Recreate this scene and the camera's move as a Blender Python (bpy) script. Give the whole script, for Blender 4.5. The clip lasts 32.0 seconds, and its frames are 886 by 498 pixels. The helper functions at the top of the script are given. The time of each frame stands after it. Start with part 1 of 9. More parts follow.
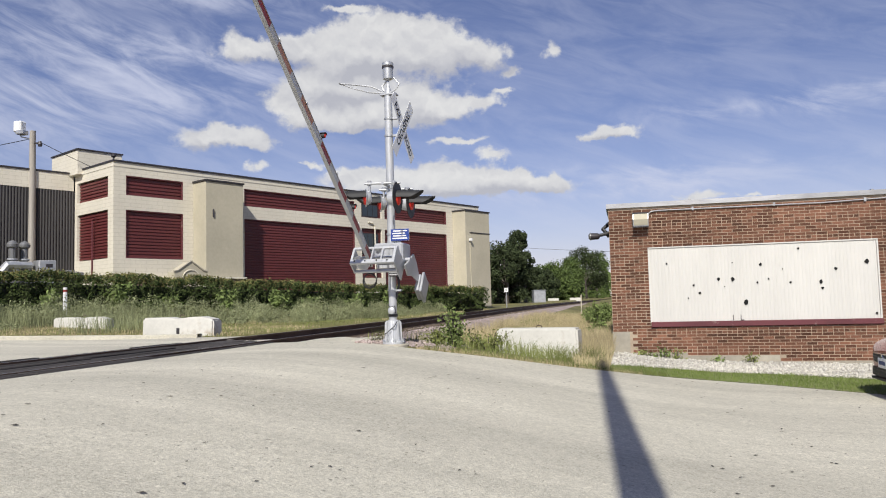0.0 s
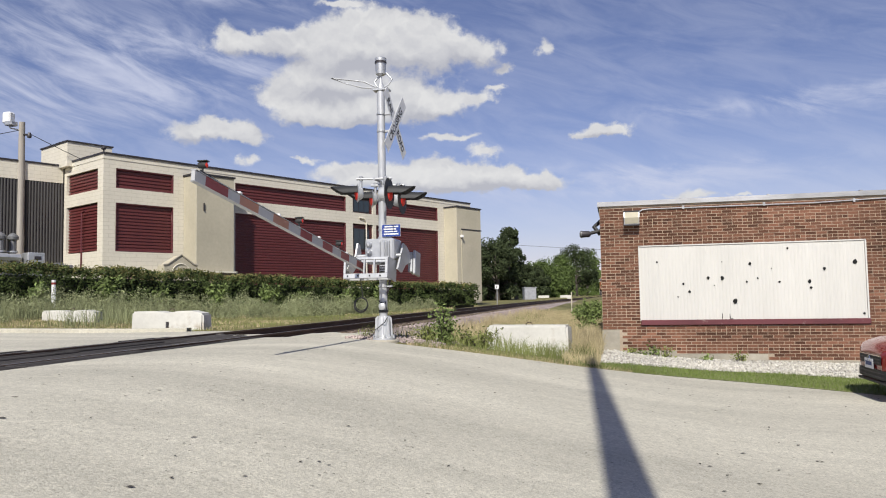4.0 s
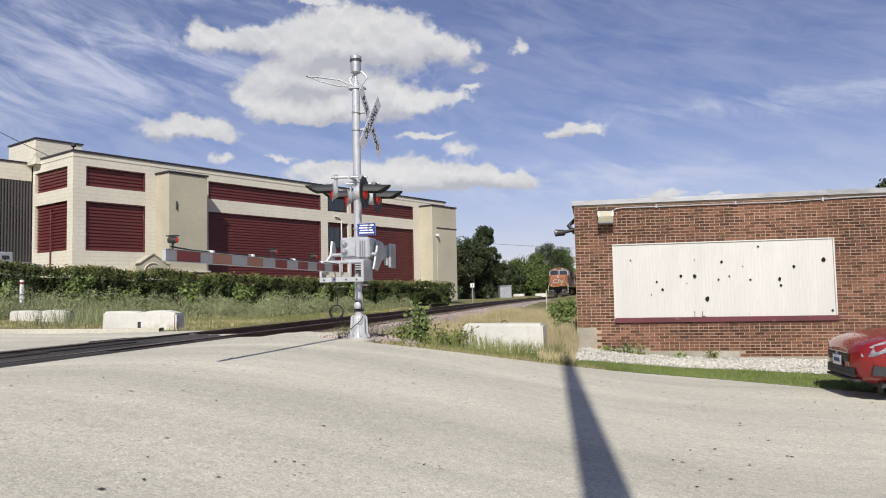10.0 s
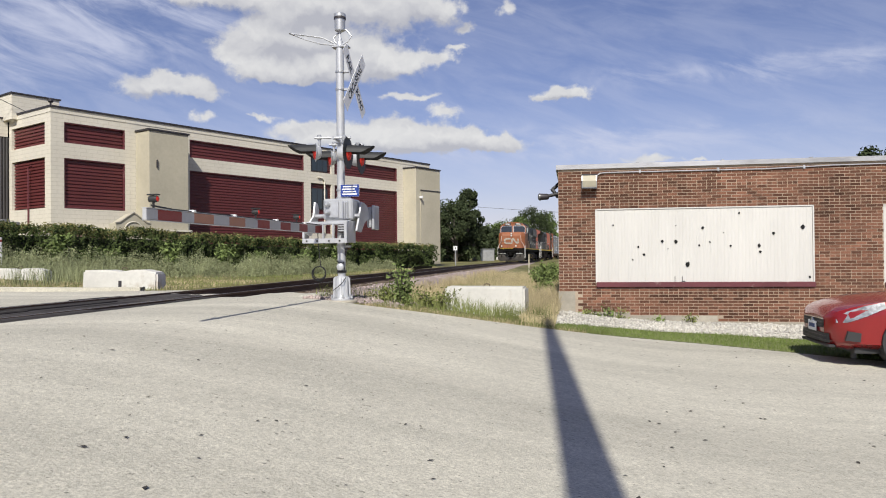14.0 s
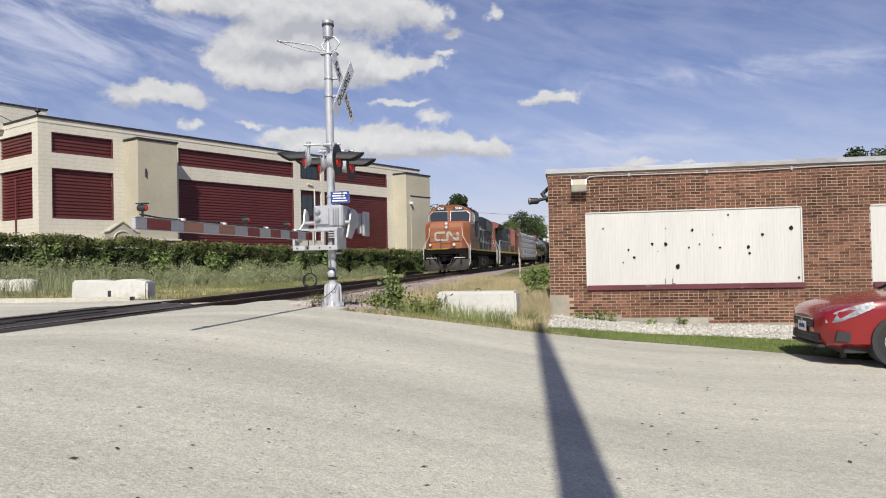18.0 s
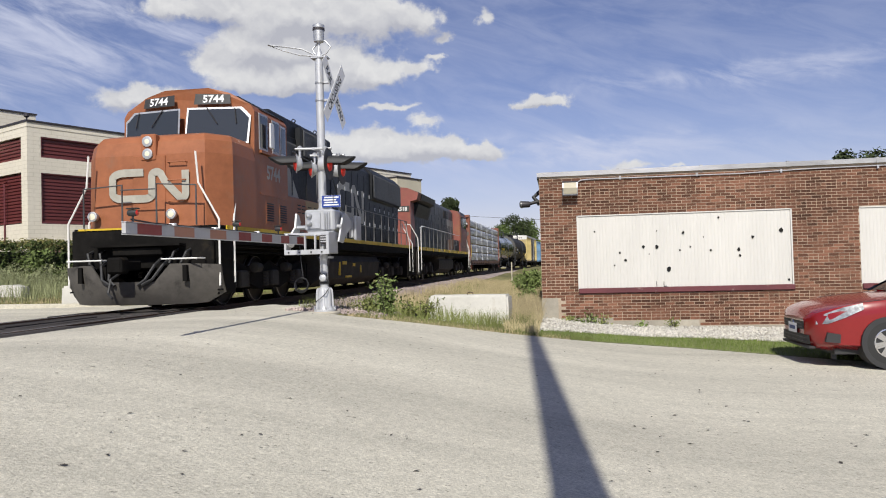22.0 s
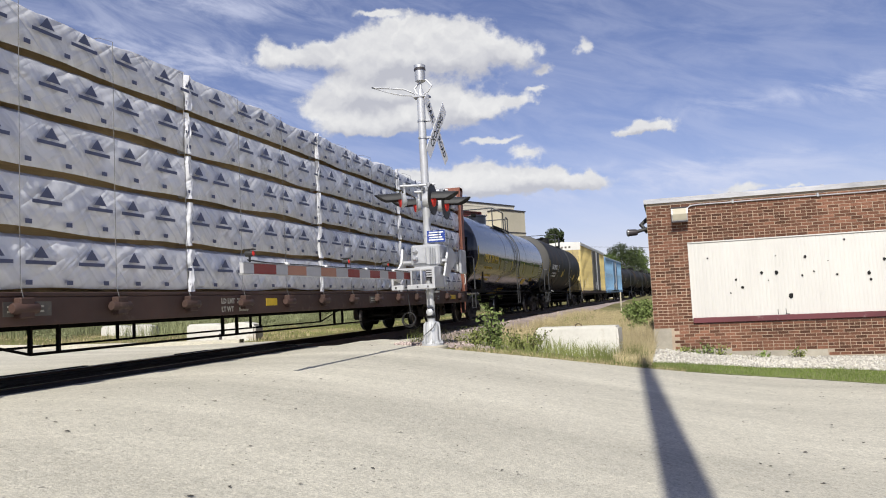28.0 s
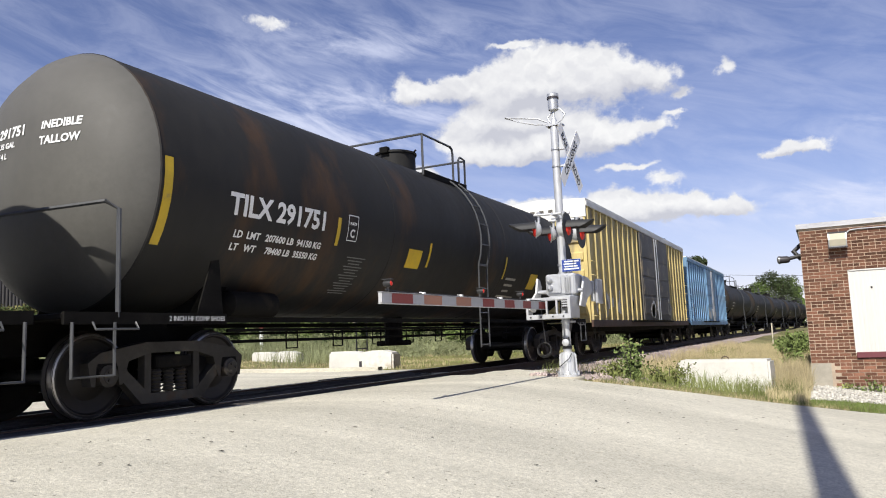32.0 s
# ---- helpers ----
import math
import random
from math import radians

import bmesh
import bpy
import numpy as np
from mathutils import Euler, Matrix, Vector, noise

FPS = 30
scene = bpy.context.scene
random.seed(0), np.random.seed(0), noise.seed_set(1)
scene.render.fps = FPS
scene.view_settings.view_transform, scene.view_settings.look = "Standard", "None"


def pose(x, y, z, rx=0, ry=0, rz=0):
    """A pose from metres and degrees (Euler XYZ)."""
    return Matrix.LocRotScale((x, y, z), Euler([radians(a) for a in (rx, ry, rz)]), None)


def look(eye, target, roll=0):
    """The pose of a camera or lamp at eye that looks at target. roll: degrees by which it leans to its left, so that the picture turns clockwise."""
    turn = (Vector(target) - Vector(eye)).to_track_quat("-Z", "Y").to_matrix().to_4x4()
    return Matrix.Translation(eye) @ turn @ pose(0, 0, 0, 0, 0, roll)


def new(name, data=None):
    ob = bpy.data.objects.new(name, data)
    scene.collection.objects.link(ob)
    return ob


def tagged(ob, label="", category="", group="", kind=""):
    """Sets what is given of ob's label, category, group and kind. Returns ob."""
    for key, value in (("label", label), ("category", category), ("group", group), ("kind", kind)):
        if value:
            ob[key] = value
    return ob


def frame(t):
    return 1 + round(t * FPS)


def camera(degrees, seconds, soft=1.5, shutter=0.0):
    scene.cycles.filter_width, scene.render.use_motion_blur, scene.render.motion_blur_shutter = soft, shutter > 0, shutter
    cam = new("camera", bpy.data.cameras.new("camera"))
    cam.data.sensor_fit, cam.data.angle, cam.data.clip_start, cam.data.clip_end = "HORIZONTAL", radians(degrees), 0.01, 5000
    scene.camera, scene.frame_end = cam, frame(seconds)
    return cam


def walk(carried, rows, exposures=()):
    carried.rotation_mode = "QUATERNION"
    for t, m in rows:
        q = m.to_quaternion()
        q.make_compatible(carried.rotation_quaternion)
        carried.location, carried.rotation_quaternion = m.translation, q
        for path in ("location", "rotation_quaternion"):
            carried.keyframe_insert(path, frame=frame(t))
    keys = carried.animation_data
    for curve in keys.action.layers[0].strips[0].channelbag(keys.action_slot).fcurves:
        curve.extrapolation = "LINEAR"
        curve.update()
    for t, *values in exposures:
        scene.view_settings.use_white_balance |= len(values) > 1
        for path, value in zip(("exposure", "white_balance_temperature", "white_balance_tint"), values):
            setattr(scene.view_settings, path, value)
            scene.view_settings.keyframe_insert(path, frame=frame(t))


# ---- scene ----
cam = camera(61.89, 32.0, soft=1.05)
PATH = [
    (0, pose(0, 0, 0.72, 93.93, 1.50, 13.99)),
    (0.5, pose(0, 0, 0.72, 93.84, 1.60, 13.60)),
    (1, pose(0, 0, 0.72, 93.74, 1.63, 13.38)),
    (1.5, pose(0, 0, 0.72, 93.67, 1.65, 13.32)),
    (2, pose(0, 0, 0.72, 93.58, 1.55, 13.34)),
    (2.5, pose(0, 0, 0.72, 93.56, 1.41, 13.38)),
    (3, pose(0, 0, 0.72, 93.57, 1.27, 13.42)),
    (3.5, pose(0, 0, 0.72, 93.59, 1.09, 13.39)),
    (5.5, pose(0, 0, 0.72, 93.70, 0.72, 12.92)),
    (6, pose(0, 0, 0.72, 93.68, 0.74, 12.76)),
    (6.5, pose(0, 0, 0.72, 93.64, 0.79, 12.59)),
    (7, pose(0, 0, 0.72, 93.64, 0.82, 12.39)),
    (7.5, pose(0, 0, 0.72, 93.65, 0.86, 12.21)),
    (8, pose(0, 0, 0.72, 93.65, 0.88, 12.06)),
    (8.5, pose(0, 0, 0.72, 93.65, 0.86, 11.89)),
    (9, pose(0, 0, 0.72, 93.61, 0.87, 11.74)),
    (9.5, pose(0, 0, 0.72, 93.55, 0.98, 11.57)),
    (10, pose(0, 0, 0.72, 93.49, 1.15, 11.38)),
    (10.5, pose(0, 0, 0.72, 93.38, 1.26, 11.19)),
    (11, pose(0, 0, 0.72, 93.25, 1.35, 10.95)),
    (11.5, pose(0, 0, 0.72, 92.98, 1.24, 10.68)),
    (12, pose(0, 0, 0.72, 92.54, 1.06, 10.42)),
    (12.5, pose(0, 0, 0.72, 91.91, 0.83, 10.20)),
    (13, pose(0, 0, 0.72, 91.31, 0.71, 10.07)),
    (13.5, pose(0, 0, 0.72, 90.84, 0.53, 10.04)),
    (14, pose(0, 0, 0.72, 90.57, 0.50, 10.06)),
    (14.5, pose(0, 0, 0.72, 90.43, 0.49, 10.03)),
    (16.5, pose(0, 0, 0.72, 90.56, 1.03, 9.30)),
    (17, pose(0, 0, 0.72, 90.74, 1.17, 9.24)),
    (17.5, pose(0, 0, 0.72, 90.88, 1.20, 9.27)),
    (18, pose(0, 0, 0.72, 90.98, 1.24, 9.36)),
    (18.5, pose(0, 0, 0.72, 91.08, 1.24, 9.45)),
    (19, pose(0, 0, 0.72, 91.12, 1.28, 9.47)),
    (19.5, pose(0, 0, 0.72, 91.13, 1.29, 9.42)),
    (20, pose(0, 0, 0.72, 91.14, 1.33, 9.32)),
    (20.5, pose(0, 0, 0.72, 91.13, 1.31, 9.17)),
    (21, pose(0, 0, 0.72, 91.13, 1.33, 9.00)),
    (21.5, pose(0, 0, 0.72, 91.18, 1.39, 8.84)),
    (22, pose(0, 0, 0.72, 91.25, 1.52, 8.73)),
    (22.2, pose(0, 0, 0.72, 91.26, 1.64, 8.69)),
    (22.5, pose(0, 0, 0.72, 91.35, 1.66, 8.69)),
    (23, pose(0, 0, 0.72, 91.44, 1.83, 8.72)),
    (23.5, pose(0, 0, 0.72, 91.53, 1.95, 8.81)),
    (24, pose(0, 0, 0.72, 91.62, 2.10, 8.92)),
    (24.5, pose(0, 0, 0.72, 91.69, 2.12, 9.07)),
    (26.5, pose(0, 0, 0.72, 92.42, 2.43, 11.35)),
    (27, pose(0, 0, 0.72, 92.87, 2.63, 12.79)),
    (27.4, pose(0, 0, 0.72, 93.27, 2.59, 14.25)),
    (27.5, pose(0, 0, 0.72, 93.46, 2.84, 14.72)),
    (28, pose(0, 0, 0.72, 94.10, 2.78, 16.92)),
    (28.5, pose(0, 0, 0.72, 94.80, 2.69, 19.48)),
    (29, pose(0, 0, 0.72, 95.41, 2.56, 21.81)),
    (29.5, pose(0, 0, 0.72, 95.82, 2.26, 23.69)),
    (30, pose(0, 0, 0.72, 96.16, 2.25, 24.99)),
    (30.5, pose(0, 0, 0.72, 96.39, 2.29, 25.77)),
    (31, pose(0, 0, 0.72, 96.53, 2.20, 26.25)),
    (31.5, pose(0, 0, 0.72, 96.69, 2.28, 26.67)),
    (32, pose(0, 0, 0.72, 96.84, 2.25, 27.31)),
]
EXPOSURE = [(0, 0.08), (22, 0.08), (26, 0.14), (28, 0.22), (30, 0.36), (32, 0.42)]
walk(cam, PATH, EXPOSURE)

# ---- world, sun ----
SUN_EL, SUN_AZ = 42.0, 3.6   # the light comes from behind the camera and travels along +y, a little to -x
sun = new("sun", bpy.data.lights.new("sun", "SUN"))
sun.data.energy, sun.data.angle, sun.data.color = 5.0, radians(0.5), (1.0, 0.96, 0.87)
sun.matrix_world = look((0, 0, 0), (-math.sin(radians(SUN_AZ)) * math.cos(radians(SUN_EL)), math.cos(radians(SUN_AZ)) * math.cos(radians(SUN_EL)), -math.sin(radians(SUN_EL))))
tagged(sun, "low warm afternoon sun", "sun", kind="structure")

world = bpy.data.worlds.new("sky")
scene.world = world
world.use_nodes = True
wn, wl = world.node_tree.nodes, world.node_tree.links
wn.clear()


def wmath(op, a, b=None, c=None):
    n = wn.new("ShaderNodeMath")
    n.operation = op
    for i, v in enumerate((a, b, c)):
        if v is None:
            continue
        if isinstance(v, (int, float)):
            n.inputs[i].default_value = v
        else:
            wl.new(v, n.inputs[i])
    return n.outputs[0]


def wnoise(vec, scale, detail=6, rough=0.6, distort=0.0):
    n = wn.new("ShaderNodeTexNoise")
    n.inputs["Scale"].default_value, n.inputs["Detail"].default_value = scale, detail
    n.inputs["Roughness"].default_value, n.inputs["Distortion"].default_value = rough, distort
    wl.new(vec, n.inputs["Vector"])
    return n.outputs["Fac"]


def wsmooth(v, a, b):
    n = wn.new("ShaderNodeMapRange")
    n.interpolation_type = "SMOOTHSTEP"
    wl.new(v, n.inputs[0])
    n.inputs[1].default_value, n.inputs[2].default_value = a, b
    return n.outputs[0]


def wvec(x, y, z):
    n = wn.new("ShaderNodeCombineXYZ")
    for i, v in enumerate((x, y, z)):
        if isinstance(v, (int, float)):
            n.inputs[i].default_value = v
        else:
            wl.new(v, n.inputs[i])
    return n.outputs[0]


sky = wn.new("ShaderNodeTexSky")
sky.sky_type, sky.sun_disc = "NISHITA", False
sky.sun_elevation, sky.sun_rotation = radians(SUN_EL), radians(180 - SUN_AZ)
sky.air_density, sky.dust_density, sky.ozone_density = 1.0, 0.25, 2.2
coords = wn.new("ShaderNodeTexCoord")
split = wn.new("ShaderNodeSeparateXYZ")
wl.new(coords.outputs["Generated"], split.inputs[0])
az = wmath("MULTIPLY", wmath("ARCTAN2", wmath("MULTIPLY", split.outputs[0], -1.0), split.outputs[1]), 57.29578)
el = wmath("MULTIPLY", wmath("ARCSINE", split.outputs[2]), 57.29578)
plane = wvec(az, wmath("MULTIPLY", el, 1.25), 0.0)
billow = wnoise(plane, 0.36, 8, 0.58)
puff = wnoise(plane, 1.5, 7, 0.62)
waz = wmath("ADD", az, wmath("MULTIPLY", wmath("SUBTRACT", wnoise(wvec(az, el, 7.0), 0.5, 4, 0.55), 0.5), 3.0))
wel = wmath("ADD", el, wmath("MULTIPLY", wmath("SUBTRACT", wnoise(wvec(az, el, 31.0), 0.55, 4, 0.55), 0.5), 1.7))


def lobes(rows, u, v):
    """The sum of soft round masses: azimuth, elevation, half width, half height, in degrees."""
    out = None
    for a, e, w, h in rows:
        dx = wmath("MULTIPLY", wmath("SUBTRACT", u, a), 1 / w)
        dy = wmath("MULTIPLY", wmath("SUBTRACT", v, e), 1 / h)
        g = wmath("POWER", 2.0, wmath("MULTIPLY", wmath("MULTIPLY_ADD", dx, dx, wmath("MULTIPLY", dy, dy)), -1.0))
        out = g if out is None else wmath("ADD", out, g)
    return out


# fair-weather clouds: one broad heap, a low bank, a few small ones
HEAP = [(20.0, 19.6, 2.6, 1.5), (15.3, 20.2, 2.5, 1.1), (13.2, 19.5, 1.5, 1.1), (23.3, 19.3, 2.2, 0.9), (26.2, 18.9, 1.5, 0.7), (29.6, 18.8, 1.4, 1.05), (28.0, 18.9, 1.0, 0.5), (10.0, 18.7, 1.9, 0.85), (16.5, 18.3, 4.6, 1.1), (22.6, 16.7, 2.7, 1.1),
        (24.7, 15.1, 2.4, 0.9), (20.9, 15.0, 3.6, 1.3), (15.6, 15.3, 3.6, 1.3), (23.5, 13.7, 2.1, 0.5), (19.2, 13.8, 3.2, 0.5), (13.0, 14.5, 2.2, 0.65), (9.9, 15.2, 1.4, 0.4), (8.4, 15.8, 0.6, 0.22), (18.0, 20.5, 2.4, 0.9)]
BANK = [(20.9, 9.6, 2.6, 0.5), (19.2, 10.0, 1.7, 0.5), (13.5, 10.2, 1.5, 0.7), (14.8, 9.4, 2.6, 0.7), (10.8, 9.5, 2.4, 0.7), (7.8, 9.1, 2.1, 0.6), (5.8, 8.7, 1.6, 0.4), (17.0, 8.7, 5.2, 0.45), (9.5, 8.4, 5.2, 0.4)]
SMALL = [(4.9, 18.5, 0.8, 0.6), (8.3, 17.1, 0.65, 0.35), (31.6, 12.2, 3.4, 0.7), (30.5, 12.9, 1.7, 0.55), (28.6, 12.3, 1.4, 0.5), (28.2, 10.4, 0.75, 0.45), (12.4, 12.2, 2.0, 0.25), (9.7, 11.2, 1.5, 0.4), (0.7, 12.0, 1.7, 0.38),
         (-0.4, 12.5, 1.4, 0.5), (2.0, 11.7, 0.9, 0.2), (-5.8, 7.1, 1.8, 0.35), (-9.0, 6.8, 0.8, 0.2), (23.9, 10.5, 1.3, 0.2), (20.9, 22.0, 1.8, 0.25), (40.2, 23.8, 1.6, 0.45)]
total = lobes(HEAP + BANK + SMALL, waz, wel)
field = wmath("ADD", wmath("ADD", wmath("MULTIPLY", wmath("SUBTRACT", billow, 0.5), 1.3), wmath("MULTIPLY", wmath("SUBTRACT", puff, 0.5), 0.62)), wmath("MINIMUM", total, 1.25))
mass = wmath("MULTIPLY", wsmooth(field, 0.38, 0.98), 0.97)
# thin high cirrus, in soft drawn-out patches
CIRRUS = [(34.4, 18.1, 5.9, 1.3), (30.5, 17.0, 4.1, 1.0), (39.5, 18.2, 5.4, 1.1), (38.3, 13.9, 6.4, 1.3), (44.5, 18.6, 5.0, 1.6), (35.5, 16.1, 7.3, 1.3), (46.0, 13.0, 7.0, 2.0), (-17.3, 12.9, 5.0, 0.7), (-10.8, 13.2, 7.3, 0.45), (-3.8, 9.1, 7.3, 0.5), (-0.4, 8.0, 9.0, 0.6), (33.0, 22.5, 7.0, 1.2)]
streak_at = wvec(wmath("MULTIPLY_ADD", el, 0.05, wmath("MULTIPLY", az, 0.16)), wmath("MULTIPLY", wmath("MULTIPLY_ADD", az, -0.30, el), 0.62), 3.7)
wisp = wsmooth(wnoise(streak_at, 0.8, 8, 0.62, 0.6), 0.30, 0.74)
streak = wmath("MULTIPLY", wisp, wmath("ADD", wmath("MINIMUM", wmath("MULTIPLY", lobes(CIRRUS, waz, wel), 0.5), 0.6), 0.22))
veil = wmath("MULTIPLY", wsmooth(el, 13.0, 1.0), 0.30)
thin = wmath("MINIMUM", wmath("ADD", streak, veil), 0.8)
# cloud brightness: sunlit heads, greyer undersides
GREY = [(17.0, 17.5, 6.4, 0.75), (26.4, 17.9, 2.3, 0.4), (20.5, 13.0, 5.5, 0.6), (13.0, 13.6, 3.6, 0.4), (21.5, 15.4, 2.7, 0.5), (14.0, 8.1, 10.0, 0.45), (31.6, 11.6, 3.4, 0.3), (10.3, 17.6, 2.3, 0.4), (29.7, 17.8, 1.4, 0.3), (0.7, 11.6, 1.8, 0.2)]
soft = wnoise(wvec(waz, wmath("MULTIPLY", wel, 1.25), 2.0), 0.42, 3, 0.5)
soft_up = wnoise(wvec(waz, wmath("MULTIPLY_ADD", wel, 1.25, 0.8), 2.0), 0.42, 3, 0.5)
relief = wmath("MULTIPLY", wmath("SUBTRACT", soft, soft_up), 0.8)
tone = wmath("ADD", wmath("ADD", 0.90, wmath("MULTIPLY", lobes(GREY, waz, wel), -0.46)), wmath("ADD", relief, wmath("MULTIPLY", wmath("SUBTRACT", puff, 0.5), 0.16)))
tone = wmath("MINIMUM", wmath("MAXIMUM", tone, 0.5), 1.02)
white = wn.new("ShaderNodeMix")
white.data_type = "RGBA"
wl.new(wmath("MULTIPLY", wmath("SUBTRACT", tone, 0.5), 1.9), white.inputs[0])
white.inputs[6].default_value, white.inputs[7].default_value = (5.6, 5.7, 6.3, 1), (8.9, 8.88, 8.85, 1)
m1 = wn.new("ShaderNodeMix")
m1.data_type = "RGBA"
wl.new(thin, m1.inputs[0])
tint = wn.new("ShaderNodeMix")
tint.data_type, tint.blend_type = "RGBA", "MULTIPLY"
tint.inputs[0].default_value = 1.0
wl.new(sky.outputs[0], tint.inputs[6])
tint.inputs[7].default_value = (1.0, 0.86, 1.04, 1)
wl.new(tint.outputs[2], m1.inputs[6])
m1.inputs[7].default_value = (7.3, 7.7, 9.4, 1)
m2 = wn.new("ShaderNodeMix")
m2.data_type = "RGBA"
wl.new(mass, m2.inputs[0])
wl.new(m1.outputs[2], m2.inputs[6])
wl.new(white.outputs[2], m2.inputs[7])
back = wn.new("ShaderNodeBackground")
back.inputs[1].default_value = 0.082
wl.new(m2.outputs[2], back.inputs[0])
wout = wn.new("ShaderNodeOutputWorld")
wl.new(back.outputs[0], wout.inputs[0])

# ---- mesh and material helpers ----
class M:
    """Collects vertices and faces of one mesh."""

    def __init__(self):
        self.v, self.f = [], []

    def add(self, vs, fs):
        n = len(self.v)
        self.v += [tuple(p) for p in vs]
        self.f += [tuple(i + n for i in face) for face in fs]
        return self

    def box(self, x0, x1, y0, y1, z0, z1, c=0.0):
        """A box; with c, all its edges are chamfered by c."""
        if not c:
            return self.add([(x, y, z) for z in (z0, z1) for y in (y0, y1) for x in (x0, x1)],
                            [(0, 2, 3, 1), (4, 5, 7, 6), (0, 1, 5, 4), (2, 6, 7, 3), (0, 4, 6, 2), (1, 3, 7, 5)])
        bm = bmesh.new()
        bmesh.ops.create_cube(bm, size=1.0)
        for p in bm.verts:
            p.co = ((x0 + x1) / 2 + p.co.x * (x1 - x0), (y0 + y1) / 2 + p.co.y * (y1 - y0), (z0 + z1) / 2 + p.co.z * (z1 - z0))
        bmesh.ops.bevel(bm, geom=bm.edges[:], offset=c, segments=1, affect="EDGES")
        bm.verts.index_update()
        self.add([p.co[:] for p in bm.verts], [[q.index for q in face.verts] for face in bm.faces])
        bm.free()
        return self

    def tube(self, pts, r, n=8, caps=True, r1=None):
        """A round bar along the points; r1: its radius at the end."""
        pts = [Vector(p) for p in pts]
        rings = []
        side = None
        for i, p in enumerate(pts):
            a = pts[max(i - 1, 0)]
            b = pts[min(i + 1, len(pts) - 1)]
            d = (b - a).normalized()
            if side is None or abs(side.dot(d)) > 0.95:
                side = d.orthogonal().normalized()
            side = (side - d * side.dot(d)).normalized()
            up = d.cross(side)
            k = r if r1 is None else r + (r1 - r) * i / (len(pts) - 1)
            rings.append([p + (side * math.cos(2 * math.pi * j / n) + up * math.sin(2 * math.pi * j / n)) * k for j in range(n)])
        vs = [q for ring in rings for q in ring]
        fs = [(i * n + j, i * n + (j + 1) % n, (i + 1) * n + (j + 1) % n, (i + 1) * n + j) for i in range(len(pts) - 1) for j in range(n)]
        if caps:
            fs += [tuple(range(n - 1, -1, -1)), tuple(range((len(pts) - 1) * n, len(pts) * n))]
        return self.add(vs, fs)

    def lathe(self, rows, axis="z", at=(0, 0, 0), n=24, cap=True):
        """Turns (radius, height) rows round an axis through at."""
        vs = []
        for r, h in rows:
            for j in range(n):
                a, b = r * math.cos(2 * math.pi * j / n), r * math.sin(2 * math.pi * j / n)
                p = {"z": (a, b, h), "y": (b, h, a), "x": (h, a, b)}[axis]
                vs.append((p[0] + at[0], p[1] + at[1], p[2] + at[2]))
        fs = [(i * n + j, i * n + (j + 1) % n, (i + 1) * n + (j + 1) % n, (i + 1) * n + j) for i in range(len(rows) - 1) for j in range(n)]
        if cap:
            fs += [tuple(range(n - 1, -1, -1)), tuple(range((len(rows) - 1) * n, len(rows) * n))]
        return self.add(vs, fs)

    def prism(self, outline, a, b, axis="y"):
        """Extrudes an outline of (u, v) points from a to b along an axis: y takes (x, z), x takes (y, z), z takes (x, y)."""
        n = len(outline)
        put = {"y": lambda u, v, h: (u, h, v), "x": lambda u, v, h: (h, u, v), "z": lambda u, v, h: (u, v, h)}[axis]
        vs = [put(u, v, a) for u, v in outline] + [put(u, v, b) for u, v in outline]
        fs = [tuple(range(n)), tuple(range(2 * n - 1, n - 1, -1))] + [(j, n + j, n + (j + 1) % n, (j + 1) % n) for j in range(n)]
        return self.add(vs, fs)

    def grid(self, rows):
        """A sheet through rows of points."""
        n = len(rows[0])
        return self.add([p for row in rows for p in row], [(i * n + j, i * n + j + 1, (i + 1) * n + j + 1, (i + 1) * n + j) for i in range(len(rows) - 1) for j in range(n - 1)])

    def ring(self, c, r, w, axis="x", n=20):
        """A torus round c."""
        pts = []
        for j in range(n + 1):
            a = 2 * math.pi * j / n
            u, v = r * math.cos(a), r * math.sin(a)
            d = {"x": (0, u, v), "y": (u, 0, v), "z": (u, v, 0)}[axis]
            pts.append((c[0] + d[0], c[1] + d[1], c[2] + d[2]))
        return self.tube(pts, w, 6, caps=False)

    def mesh(self, name, mat, smooth=False):
        me = bpy.data.meshes.new(name)
        me.from_pydata(self.v, [], self.f)
        bm = bmesh.new()
        bm.from_mesh(me)
        bmesh.ops.recalc_face_normals(bm, faces=bm.faces[:])
        bm.to_mesh(me)
        bm.free()
        if mat:
            me.materials.append(mat)
        if smooth:
            me.polygons.foreach_set("use_smooth", [True] * len(me.polygons))
            me.set_sharp_from_angle(angle=radians(38))
        return me


def part(name, m, mat, parent=None, label="", smooth=False, at=None):
    """Links a mesh as one object under a thing or a part."""
    ob = new(name, m.mesh(name, mat, smooth) if isinstance(m, M) else m)
    if parent:
        ob.parent = parent
    if at is not None:
        ob.matrix_basis = at
    if label:
        ob["label"] = label
    return ob


def thing(name, label, category, group="", at=None, kind=""):
    ob = new(name)
    ob.empty_display_size = 0.2
    if at is not None:
        ob.matrix_basis = at
    return tagged(ob, label, category, group, kind)


def solid(name, m, mat, label, category, kind="", group="", smooth=False, at=None):
    return tagged(part(name, m, mat, None, "", smooth, at), label, category, group, kind)


